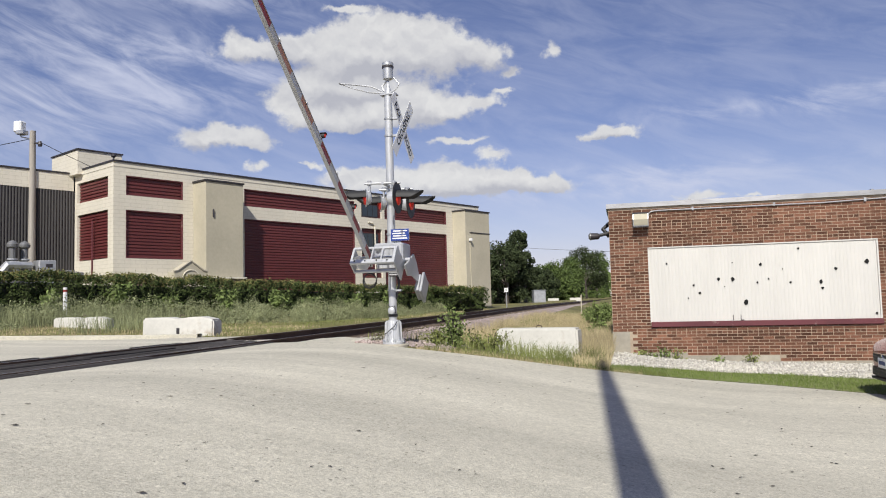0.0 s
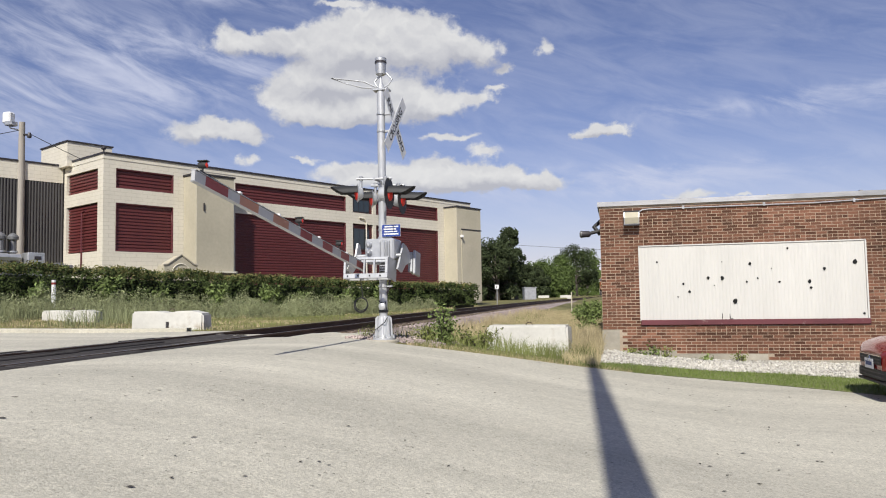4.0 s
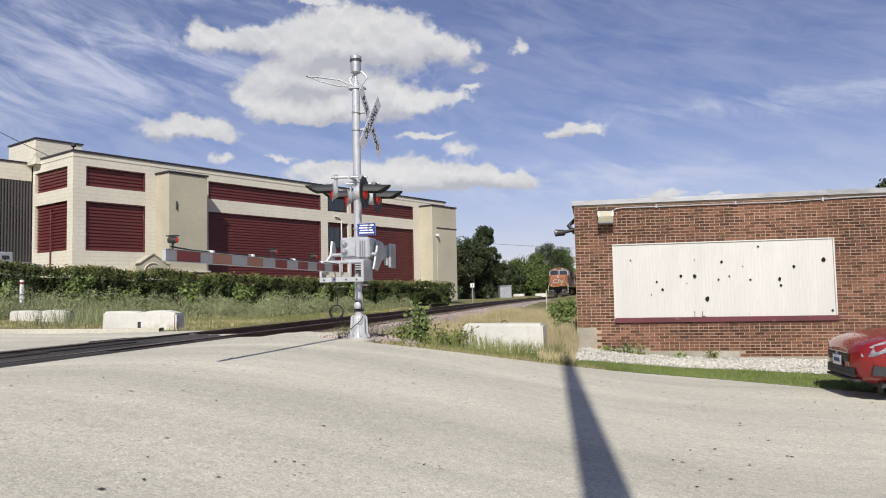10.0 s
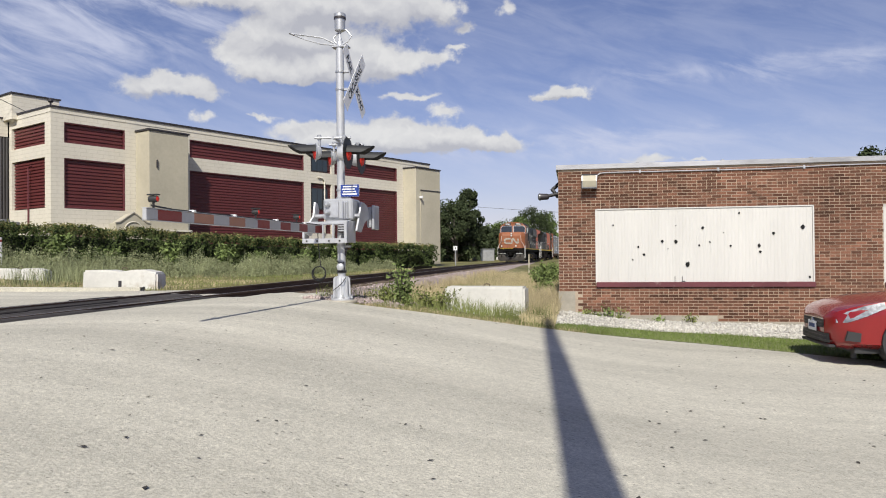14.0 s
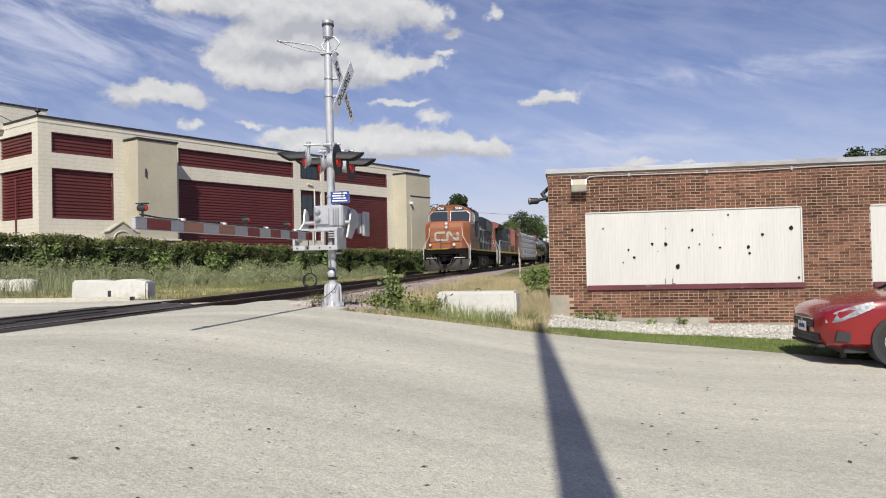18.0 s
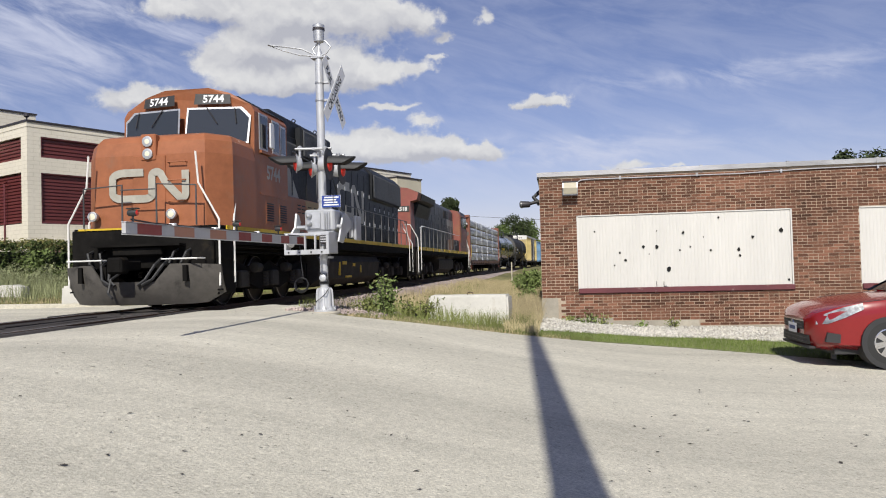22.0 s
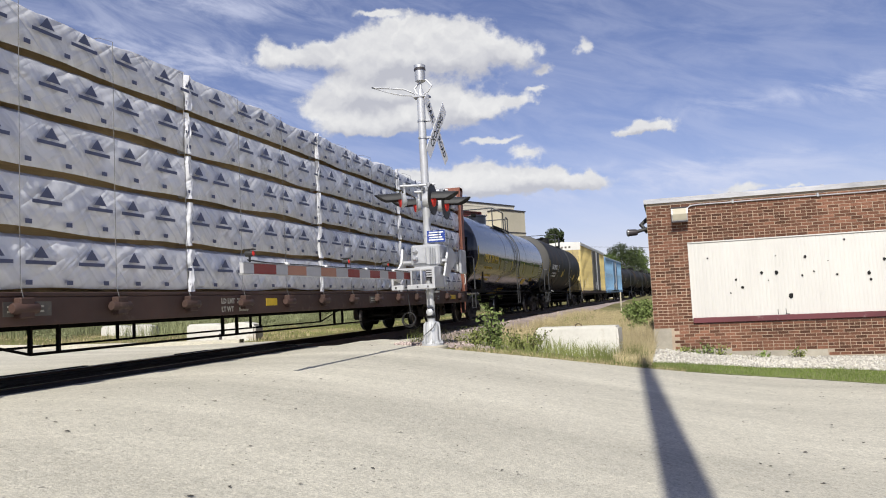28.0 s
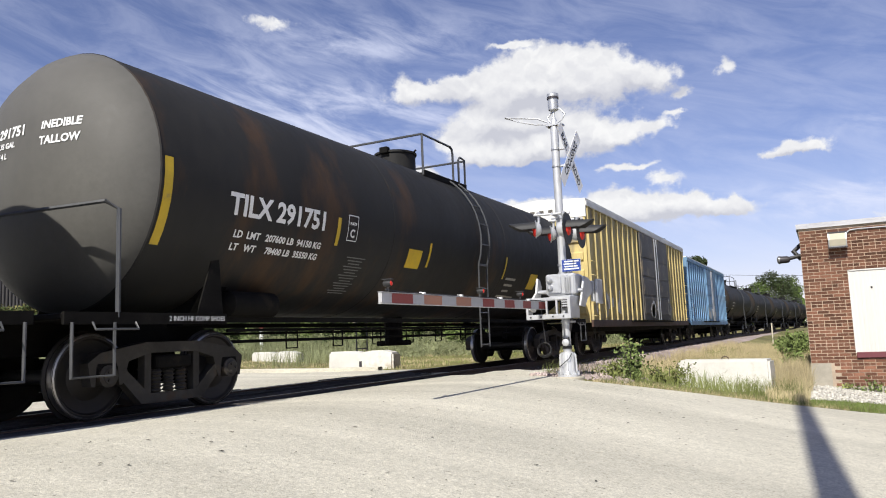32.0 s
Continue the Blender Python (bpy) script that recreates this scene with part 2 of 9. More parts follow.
def lettering(text, size, mat, parent, at, name="lettering", align="CENTER", depth=0.002, squeeze=1.0, bold=0.0, wrap=None):
    """Words in the built-in font, as a thin mesh; the text stands in its own xy plane."""
    cu = bpy.data.curves.new(name, "FONT")
    cu.body, cu.size, cu.align_x, cu.extrude, cu.resolution_u, cu.offset = text, size, align, depth, 2, bold
    cu.space_line = 0.85
    tmp = bpy.data.objects.new(name, cu)
    me = bpy.data.meshes.new_from_object(tmp)
    bpy.data.objects.remove(tmp)
    bpy.data.curves.remove(cu)
    me.transform(Matrix.Diagonal((squeeze, 1, 1, 1)))
    if wrap:
        # cut into strips, then laid on a curved surface
        bm = bmesh.new()
        bm.from_mesh(me)
        for k in range(1, 8):
            bmesh.ops.bisect_plane(bm, geom=bm.verts[:] + bm.edges[:] + bm.faces[:], plane_co=(0, size * 0.1 * k, 0), plane_no=(0, 1, 0))
        bm.to_mesh(me)
        bm.free()
        for p in me.vertices:
            p.co = wrap(p.co.x, p.co.y, p.co.z)
    me.name = name
    me.materials.clear()
    me.materials.append(mat)
    return part(name, me, None, parent, at=at)


def nodes_of(name):
    mat = bpy.data.materials.new(name)
    mat.use_nodes = True
    n, l = mat.node_tree.nodes, mat.node_tree.links
    return mat, n, l, n["Principled BSDF"]


def material(name, col, rough=0.7, metal=0.0, dark=0.7, light=1.15, big=0.8, small=14.0, bump=0.15, bump_scale=60.0, stretch=(1, 1, 1), spot=None, spot_amount=0.0, spot_scale=3.0,
             island=0.0, coat=0.0, rvar=0.12, spec=0.5):
    """A surface with broad stains, fine grain, a second colour in patches (rust, dirt), and fine relief."""
    mat, n, l, p = nodes_of(name)
    co = n.new("ShaderNodeTexCoord")
    mp = n.new("ShaderNodeMapping")
    mp.inputs["Scale"].default_value = stretch
    l.new(co.outputs["Object"], mp.inputs[0])

    def noise_tex(scale, detail=4, rough_=0.6):
        t = n.new("ShaderNodeTexNoise")
        t.inputs["Scale"].default_value, t.inputs["Detail"].default_value, t.inputs["Roughness"].default_value = scale, detail, rough_
        l.new(mp.outputs[0], t.inputs["Vector"])
        return t.outputs["Fac"]

    def mix(kind, fac, a, b):
        t = n.new("ShaderNodeMix")
        t.data_type, t.blend_type = "RGBA", kind
        for i, v in ((0, fac), (6, a), (7, b)):
            if isinstance(v, (int, float)):
                t.inputs[i].default_value = v
            elif isinstance(v, tuple):
                t.inputs[i].default_value = (*v, 1)
            else:
                l.new(v, t.inputs[i])
        return t.outputs[2]

    def span(v, a, b, c, d):
        t = n.new("ShaderNodeMapRange")
        l.new(v, t.inputs[0])
        for i, k in enumerate((a, b, c, d)):
            t.inputs[i + 1].default_value = k
        return t.outputs[0]

    broad, fine = noise_tex(big, 5), noise_tex(small, 4, 0.7)
    c = mix("MULTIPLY", 1.0, col, mix("MIX", span(broad, 0.3, 0.7, 0, 1), (dark, dark, dark), (light, light, light)))
    c = mix("MULTIPLY", 1.0, c, mix("MIX", span(fine, 0.3, 0.7, 0, 1), (0.5 + dark / 2,) * 3, (0.5 + light / 2,) * 3))
    if island:
        info = n.new("ShaderNodeNewGeometry")
        obi = n.new("ShaderNodeObjectInfo")
        addr = n.new("ShaderNodeMath")
        addr.operation = "ADD"
        l.new(info.outputs["Random Per Island"], addr.inputs[0])
        l.new(obi.outputs["Random"], addr.inputs[1])
        fr = n.new("ShaderNodeMath")
        fr.operation = "FRACT"
        l.new(addr.outputs[0], fr.inputs[0])
        c = mix("MULTIPLY", 1.0, c, mix("MIX", fr.outputs[0], (1 - island,) * 3, (1 + island * 0.6,) * 3))
    if spot:
        s = noise_tex(spot_scale, 7, 0.65)
        c = mix("MIX", span(s, 0.62 - spot_amount * 0.3, 0.72 - spot_amount * 0.2, 0, 1), c, spot)
    l.new(c, p.inputs["Base Color"])
    l.new(span(fine, 0.2, 0.8, max(rough - rvar, 0.02), min(rough + rvar, 1)), p.inputs["Roughness"])
    p.inputs["Metallic"].default_value = metal
    p.inputs["Coat Weight"].default_value = coat
    p.inputs["Specular IOR Level"].default_value = spec
    if bump:
        b = n.new("ShaderNodeBump")
        b.inputs["Strength"].default_value, b.inputs["Distance"].default_value = bump, 0.01
        l.new(noise_tex(bump_scale, 5, 0.7), b.inputs["Height"])
        l.new(b.outputs[0], p.inputs["Normal"])
    return mat


def glass(name, tint=(0.02, 0.03, 0.035), rough=0.04):
    mat, n, l, p = nodes_of(name)
    p.inputs["Base Color"].default_value = (*tint, 1)
    p.inputs["Roughness"].default_value = rough
    p.inputs["Specular IOR Level"].default_value = 0.8
    return mat


def glow(name, col, strength):
    mat, n, l, p = nodes_of(name)
    p.inputs["Base Color"].default_value = (*col, 1)
    p.inputs["Emission Color"].default_value = (*col, 1)
    p.inputs["Emission Strength"].default_value = strength
    return mat


def concrete_surface(name, col):
    """Worn road concrete: broad wear streaks along the road, pale and dark aggregate grains, pits."""
    mat, n, l, p = nodes_of(name)
    co = n.new("ShaderNodeTexCoord")

    def tex(scale, detail, stretch=(1, 1, 1), rough=0.6):
        mp = n.new("ShaderNodeMapping")
        mp.inputs["Scale"].default_value = stretch
        l.new(co.outputs["Object"], mp.inputs[0])
        t = n.new("ShaderNodeTexNoise")
        t.inputs["Scale"].default_value, t.inputs["Detail"].default_value, t.inputs["Roughness"].default_value = scale, detail, rough
        l.new(mp.outputs[0], t.inputs["Vector"])
        return t.outputs["Fac"]

    def ramp(v, a, b, c, d):
        t = n.new("ShaderNodeMapRange")
        l.new(v, t.inputs[0])
        for i, k in enumerate((a, b, c, d)):
            t.inputs[i + 1].default_value = k
        return t.outputs[0]

    def times(a, b):
        t = n.new("ShaderNodeMath")
        t.operation = "MULTIPLY"
        for i, v in enumerate((a, b)):
            if isinstance(v, float):
                t.inputs[i].default_value = v
            else:
                l.new(v, t.inputs[i])
        return t.outputs[0]

    wear = ramp(tex(0.9, 5, (0.10, 1.0, 1.0)), 0.3, 0.7, 0.82, 1.12)
    blot = ramp(tex(0.35, 4), 0.3, 0.7, 0.93, 1.06)
    grain = ramp(tex(50, 3, rough=0.8), 0.30, 0.70, 0.68, 1.28)
    coarse = ramp(tex(14, 4, rough=0.78), 0.32, 0.68, 0.85, 1.13)
    pit = ramp(tex(21, 2), 0.27, 0.33, 0.45, 1.0)
    k = times(times(times(wear, blot), times(grain, coarse)), pit)
    mix = n.new("ShaderNodeMix")
    mix.data_type, mix.blend_type = "RGBA", "MULTIPLY"
    mix.inputs[0].default_value = 1.0
    mix.inputs[6].default_value = (*col, 1)
    l.new(k, mix.inputs[7])
    l.new(mix.outputs[2], p.inputs["Base Color"])
    p.inputs["Roughness"].default_value = 0.88
    b = n.new("ShaderNodeBump")
    b.inputs["Strength"].default_value, b.inputs["Distance"].default_value = 0.5, 0.012
    l.new(times(coarse, grain), b.inputs["Height"])
    l.new(b.outputs[0], p.inputs["Normal"])
    return mat


def wrap_surface(name, col):
    """Thin plastic wrap: broad sags, sharp crossing creases, a soft sheen."""
    mat, n, l, p = nodes_of(name)
    co = n.new("ShaderNodeTexCoord")

    def crease(scale, stretch, turn, detail, power):
        mp = n.new("ShaderNodeMapping")
        mp.vector_type = "TEXTURE"
        mp.inputs["Scale"].default_value, mp.inputs["Rotation"].default_value = [1 / k for k in stretch], (radians(turn), 0, 0)
        l.new(co.outputs["Object"], mp.inputs[0])
        t = n.new("ShaderNodeTexNoise")
        t.inputs["Scale"].default_value, t.inputs["Detail"].default_value, t.inputs["Distortion"].default_value = scale, detail, 0.5
        l.new(mp.outputs[0], t.inputs["Vector"])
        a = n.new("ShaderNodeMath")
        a.operation = "SUBTRACT"
        l.new(t.outputs["Fac"], a.inputs[0])
        a.inputs[1].default_value = 0.5
        b = n.new("ShaderNodeMath")
        b.operation = "ABSOLUTE"
        l.new(a.outputs[0], b.inputs[0])
        c = n.new("ShaderNodeMath")
        c.operation = "POWER"
        l.new(b.outputs[0], c.inputs[0])
        c.inputs[1].default_value = power
        return c.outputs[0], t.outputs["Fac"]

    last = None
    for scale, stretch, turn, detail, power, dist in ((0.9, (0.5, 0.8, 1.2), 0, 1, 1.2, 0.14), (1.3, (0.5, 0.4, 2.2), -42, 2, 0.85, 0.075), (1.7, (0.5, 0.4, 2.4), 35, 2, 0.85, 0.045), (4.5, (0.5, 0.5, 2.0), -50, 1, 0.9, 0.012)):
        h, raw = crease(scale, stretch, turn, detail, power)
        b = n.new("ShaderNodeBump")
        b.inputs["Strength"].default_value, b.inputs["Distance"].default_value = 1.0, dist
        l.new(h, b.inputs["Height"])
        if last:
            l.new(last, b.inputs["Normal"])
        last = b.outputs[0]
    l.new(last, p.inputs["Normal"])
    r = n.new("ShaderNodeMapRange")
    l.new(raw, r.inputs[0])
    for i, k in enumerate((0.3, 0.7, 0.88, 1.06)):
        r.inputs[i + 1].default_value = k
    m = n.new("ShaderNodeMix")
    m.data_type, m.blend_type = "RGBA", "MULTIPLY"
    m.inputs[0].default_value = 1.0
    m.inputs[6].default_value = (*col, 1)
    l.new(r.outputs[0], m.inputs[7])
    l.new(m.outputs[2], p.inputs["Base Color"])
    p.inputs["Roughness"].default_value = 0.27
    p.inputs["Specular IOR Level"].default_value = 0.7
    return mat


def coursed(name, col, *args, **kw):
    """Painted blocks: the plain surface with shallow joints of a running bond."""
    mat = material(name, col, *args, **kw)
    n, l = mat.node_tree.nodes, mat.node_tree.links
    p = n["Principled BSDF"]
    co = n.new("ShaderNodeTexCoord")
    sp = n.new("ShaderNodeSeparateXYZ")
    l.new(co.outputs["Object"], sp.inputs[0])
    ad = n.new("ShaderNodeMath")
    l.new(sp.outputs[0], ad.inputs[0])
    l.new(sp.outputs[1], ad.inputs[1])
    cb = n.new("ShaderNodeCombineXYZ")
    l.new(ad.outputs[0], cb.inputs[0])
    l.new(sp.outputs[2], cb.inputs[1])
    br = n.new("ShaderNodeTexBrick")
    l.new(cb.outputs[0], br.inputs["Vector"])
    br.inputs["Scale"].default_value, br.inputs["Mortar Size"].default_value = 1.0, 0.012
    br.inputs["Brick Width"].default_value, br.inputs["Row Height"].default_value = 0.61, 0.203
    for k in ("Color1", "Color2"):
        br.inputs[k].default_value = (1, 1, 1, 1)
    br.inputs["Mortar"].default_value = (0.84, 0.83, 0.80, 1)
    mx = n.new("ShaderNodeMix")
    mx.data_type, mx.blend_type = "RGBA", "MULTIPLY"
    mx.inputs[0].default_value = 1.0
    l.new(p.inputs["Base Color"].links[0].from_socket, mx.inputs[6])
    l.new(br.outputs["Color"], mx.inputs[7])
    l.new(mx.outputs[2], p.inputs["Base Color"])
    return mat


CONCRETE = concrete_surface("pale_concrete", (0.517, 0.488, 0.404))
PLANK = material("grey_black_worn_crossing_plank", (0.062, 0.057, 0.056), 0.9, dark=0.4, light=1.6, big=2.0, small=24, bump=0.9, bump_scale=34, stretch=(1, 0.06, 1), spot=(0.15, 0.138, 0.125), spot_amount=0.12, spot_scale=3, spec=0.08)
ASPHALT = material("worn_asphalt", (0.055, 0.052, 0.05), 0.88, dark=0.6, light=1.5, big=0.7, small=40, bump=0.5, bump_scale=70, spot=(0.14, 0.13, 0.12), spot_amount=0.1, spot_scale=1.2)
SOIL = material("dry_grassy_soil", (0.16, 0.15, 0.065), 0.95, dark=0.6, light=1.35, big=0.12, small=5, bump=0.6, bump_scale=18, spot=(0.30, 0.25, 0.13), spot_amount=0.25, spot_scale=0.35, spec=0.15)
GRASS = material("grass_blades", (0.19, 0.215, 0.07), 0.9, dark=0.7, light=1.3, big=0.4, small=6, bump=0, island=0.35, spec=0.2)
LAWN = material("mown_lawn_blades", (0.155, 0.205, 0.055), 0.9, dark=0.75, light=1.25, big=0.6, small=6, bump=0, island=0.35, spec=0.2)
WEED = material("grey_green_weeds", (0.25, 0.27, 0.145), 0.9, dark=0.75, light=1.25, big=0.5, small=6, bump=0, island=0.4, spec=0.2)
STRAW = material("dry_straw_grass", (0.44, 0.37, 0.22), 0.8, dark=0.75, light=1.25, big=0.5, small=6, bump=0, island=0.35, spec=0.2)
LEAF = material("broad_green_leaves", (0.175, 0.23, 0.075), 0.9, dark=0.7, light=1.3, big=1.2, small=8, bump=0, island=0.5, spec=0.25)
HEDGE = material("dark_hedge_leaves", (0.058, 0.080, 0.026), 0.9, dark=0.65, light=1.4, big=0.5, small=6, bump=0, island=0.5, spec=0.2)
# olive-brown top growth, lightened in colour for its sunlit look
HEDGE_TIP = material("brown_green_sunlit_hedge_tips", (0.155, 0.147, 0.055), 0.9, dark=0.65, light=1.4, big=0.5, small=6, bump=0, island=0.5, spec=0.2)
TREE_DARK = material("dark_tree_leaves", (0.045, 0.06, 0.026), 0.9, dark=0.65, light=1.4, big=0.3, small=2, bump=0, island=0.5, spec=0.2)
TREE_MID = material("green_tree_leaves", (0.085, 0.12, 0.035), 0.9, dark=0.65, light=1.4, big=0.3, small=2, bump=0, island=0.5, spec=0.2)
BARK = material("grey_bark", (0.10, 0.085, 0.07), 0.9, dark=0.6, light=1.3, big=2, small=20, bump=0.6, bump_scale=25)
BALLAST = material("pinkish_ballast_stone", (0.42, 0.345, 0.32), 0.9, dark=0.7, light=1.25, big=0.5, small=10, bump=0.4, bump_scale=30, island=0.45, spec=0.2)
WHITESTONE = material("white_limestone_gravel", (0.53, 0.505, 0.45), 0.9, dark=0.8, light=1.15, big=0.7, small=12, bump=0.3, island=0.3)
RAILSTEEL = material("brown_rusted_rail", (0.09, 0.06, 0.045), 0.75, metal=0.3, dark=0.7, light=1.3, bump=0.2)
RAILHEAD = material("polished_rail_head", (0.30, 0.29, 0.28), 0.35, metal=0.9, dark=0.7, light=1.2, bump=0.05, stretch=(1, 0.2, 1))
TIE = material("weathered_tie_wood", (0.11, 0.085, 0.065), 0.92, dark=0.6, light=1.4, big=1.5, small=20, bump=0.6, bump_scale=30, stretch=(0.3, 1, 1), spec=0.2)
BRICK = material("red_brown_brick", (0.166, 0.079, 0.051), 0.88, dark=0.58, light=1.32, big=0.45, small=16, bump=0.4, bump_scale=70, island=0.5, spec=0.2)
MORTAR = material("tan_mortar", (0.43, 0.345, 0.26), 0.95, dark=0.7, light=1.2, big=0.7, small=25, bump=0.4, spec=0.2)
COPING = material("galvanised_coping", (0.42, 0.42, 0.43), 0.5, metal=0.55, dark=0.75, light=1.15, big=1.2, small=8, bump=0.1, stretch=(0.4, 1, 1))
BOARD = material("white_painted_ribbed_sheet", (0.575, 0.56, 0.525), 0.6, dark=0.93, light=1.04, big=0.6, small=6, bump=0.1, stretch=(3, 3, 0.4))
SILL = material("maroon_painted_sill", (0.115, 0.028, 0.035), 0.6, dark=0.75, light=1.2, bump=0.1, spot=(0.3, 0.22, 0.2), spot_amount=0.06)
FOUNDATION = material("cement_foundation", (0.36, 0.33, 0.27), 0.92, dark=0.75, light=1.15, bump=0.3)
CREAM = coursed("cream_painted_block", (0.68, 0.635, 0.535), 0.8, dark=0.88, light=1.07, big=0.25, small=5, bump=0.15, bump_scale=20)
BEIGE = material("beige_stucco", (0.47, 0.43, 0.33), 0.85, dark=0.85, light=1.08, big=0.3, small=6, bump=0.2)
REDSIDING = material("dark_red_siding", (0.125, 0.028, 0.028), 0.5, dark=0.85, light=1.12, big=0.2, small=4, bump=0.05, stretch=(1, 1, 0.4))
GREYSIDING = material("charcoal_ribbed_siding", (0.045, 0.042, 0.042), 0.55, dark=0.85, light=1.15, big=0.3, bump=0.05, stretch=(1, 1, 0.3))
FIELDSTONE = material("brown_field_stone", (0.25, 0.18, 0.13), 0.9, dark=0.7, light=1.3, big=1, small=8, bump=0.5, island=0.4)
DARK_TRIM = material("dark_roof_trim", (0.05, 0.045, 0.05), 0.5, metal=0.3, bump=0.05)
BLOCK = material("white_concrete_block", (0.60, 0.585, 0.54), 0.88, dark=0.82, light=1.08, big=0.9, small=10, bump=0.35, bump_scale=30, spot=(0.42, 0.37, 0.30), spot_amount=0.1, spot_scale=1.5)
SILVER = material("aluminium_paint", (0.52, 0.53, 0.55), 0.42, metal=0.35, dark=0.82, light=1.08, big=2, small=18, bump=0.08, stretch=(1, 1, 0.3))
GALV = material("galvanised_steel", (0.50, 0.51, 0.53), 0.45, metal=0.6, dark=0.8, light=1.1, big=3, bump=0.06)
BLACKPAINT = material("matt_black_paint", (0.02, 0.02, 0.021), 0.6, dark=0.8, light=1.3, bump=0.05)
WHITEPAINT = material("white_sign_sheeting", (0.75, 0.75, 0.75), 0.45, dark=0.92, light=1.04, bump=0)
BLACKINK = material("black_lettering", (0.012, 0.012, 0.012), 0.6, bump=0)
WOODPOLE = material("weathered_pole_wood", (0.34, 0.31, 0.275), 0.9, dark=0.7, light=1.2, big=1.2, small=25, bump=0.5, stretch=(4, 4, 0.15))

# ---- ground, road, track ----
TRACK_X = -7.78


def track_x(y):
    """The track runs along +y and bends gently to the right far off."""
    d = min(max(0.0, y - 50.0), 125.0)
    return TRACK_X + 0.000687 * d ** 2 - 2.76e-6 * d ** 3


def track_turn(y):
    d = max(0.0, y - 50.0)
    return -math.degrees(math.atan(0.001374 * d - 8.28e-6 * d ** 2)) if d < 125.0 else 0.0


def ease(v, a, b):
    k = min(max((v - a) / (b - a), 0.0), 1.0)
    return k * k * (3 - 2 * k)


def ground_z(x, y):
    """Height of the land: a low hump along the track, lower towards the brick building, a little higher beyond the hedge."""
    xt = x - (track_x(y) - TRACK_X)
    near = 0.03 * ease(xt, -6.4, -5.2) - 0.84 * ease(xt, -4.9, 2.2) - 0.07 * ease(xt, 1.5, 5.0)
    bank = min(near, -0.05 - 0.55 * ease(xt, -7.0, -3.5))
    near = near + (bank - near) * ease(y, 13.2, 15.5)
    far = -0.07 + 0.75 * ease(-xt, 11.5, 30.0)
    z = near if xt > TRACK_X else far
    if y > 60:
        z = z + (0.1 - z) * ease(y, 60, 110)
    return z


def steps(a, b, first, growth):
    out, s = [a], first
    while out[-1] < b:
        out.append(out[-1] + s)
        s *= growth
    return out


xs = sorted({-v for v in steps(6, 1500, 1.0, 1.13)} | set(np.arange(-14, 14.1, 0.5).round(2).tolist()) | set(steps(14, 1500, 0.7, 1.14)))
xs = [x for i, x in enumerate(xs) if i == 0 or x - xs[i - 1] > 0.3]
ys = sorted({-v for v in steps(12, 900, 1.5, 1.2)} | set(np.arange(-12, 40.1, 1.0).round(2).tolist()) | set(steps(41, 3000, 1.5, 1.1)))


def bed(x, y):
    """The sheet of land lies lower under the track and under the paved parts."""
    z = ground_z(x, y)
    xt = x - (track_x(y) - TRACK_X)
    if abs(xt - TRACK_X) < 2.4:
        z = min(z, -0.42)
    return z - (0.12 if paved(x, y) else 0.0)


def road_edge(x):
    """Where the near concrete ends, as y over x."""
    pts = [(-6.6, 12.8), (-5.2, 12.6), (-4.6, 12.2), (-3.9, 11.85), (-3.48, 11.68), (-2.87, 11.78), (-2.32, 12.0), (-1.11, 12.55), (0.0, 13.12), (1.0, 13.45), (1.8, 13.43), (3.35, 12.49), (6.0, 10.9), (12.0, 8.1), (40.0, -4.0)]
    return float(np.interp(x, [p[0] for p in pts], [p[1] for p in pts]))


def gravel_edge(x):
    """Where the lawn strip ends and the gravel begins, as y over x."""
    return float(np.interp(x, [-0.6, 0.21, 0.97, 2.5, 3.9, 6.0, 13.0], [14.0, 14.6, 15.05, 14.97, 14.56, 13.7, 10.8]))


def far_edge(x):
    return float(np.interp(x, [-70, -15.2, -12.0, -9.6], [0.0, 15.3, 16.4, 17.0]))


def paved(x, y):
    return (-6.4 < x < 40 and -26 < y < road_edge(x)) or (-70 < x < -9.0 and -26 < y < far_edge(x))


solid("ground", M().grid([[(x, y, bed(x, y)) for x in xs] for y in ys]), SOIL, "dry grassy ground with bare patches", "ground", "structure", smooth=True)


def slab(x0, x1, edge, n, ny, lift):
    m = M()
    cols = [x0 + (x1 - x0) * i / n for i in range(n + 1)]
    rows = []
    for j in range(ny + 1):
        k = 1 - (1 - j / ny) ** 1.0
        rows.append([(x, -26 + (edge(x) + 26) * k, ground_z(x, -26 + (edge(x) + 26) * k) + lift) for x in cols])
    m.grid(rows)
    # the slab's edge
    m.grid([[p for p in rows[-1]], [(p[0], p[1], p[2] - 0.16) for p in rows[-1]]])
    return m


solid("road_near", slab(-6.45, 40, road_edge, 110, 60, 0.0), CONCRETE, "sunlit pale worn concrete road surface", "road", "structure", smooth=True)
solid("road_far", slab(-70, -8.95, far_edge, 80, 40, 0.0), CONCRETE, "pale concrete road beyond the track", "road", "structure", smooth=True)
# low kerb of the far road
kerb = M()
kx = [-60, -40, -25, -18, -15.2, -12.0, -10.6]
kerb.grid([[(x, far_edge(x) + d, ground_z(x, far_edge(x)) + h) for x in kx] for d, h in ((-0.02, -0.05), (-0.02, 0.075), (0.0, 0.09), (0.18, 0.09), (0.2, 0.075), (0.2, -0.1))])
solid("kerb", kerb, CONCRETE, "low pale concrete kerb along the road", "kerb", "structure")

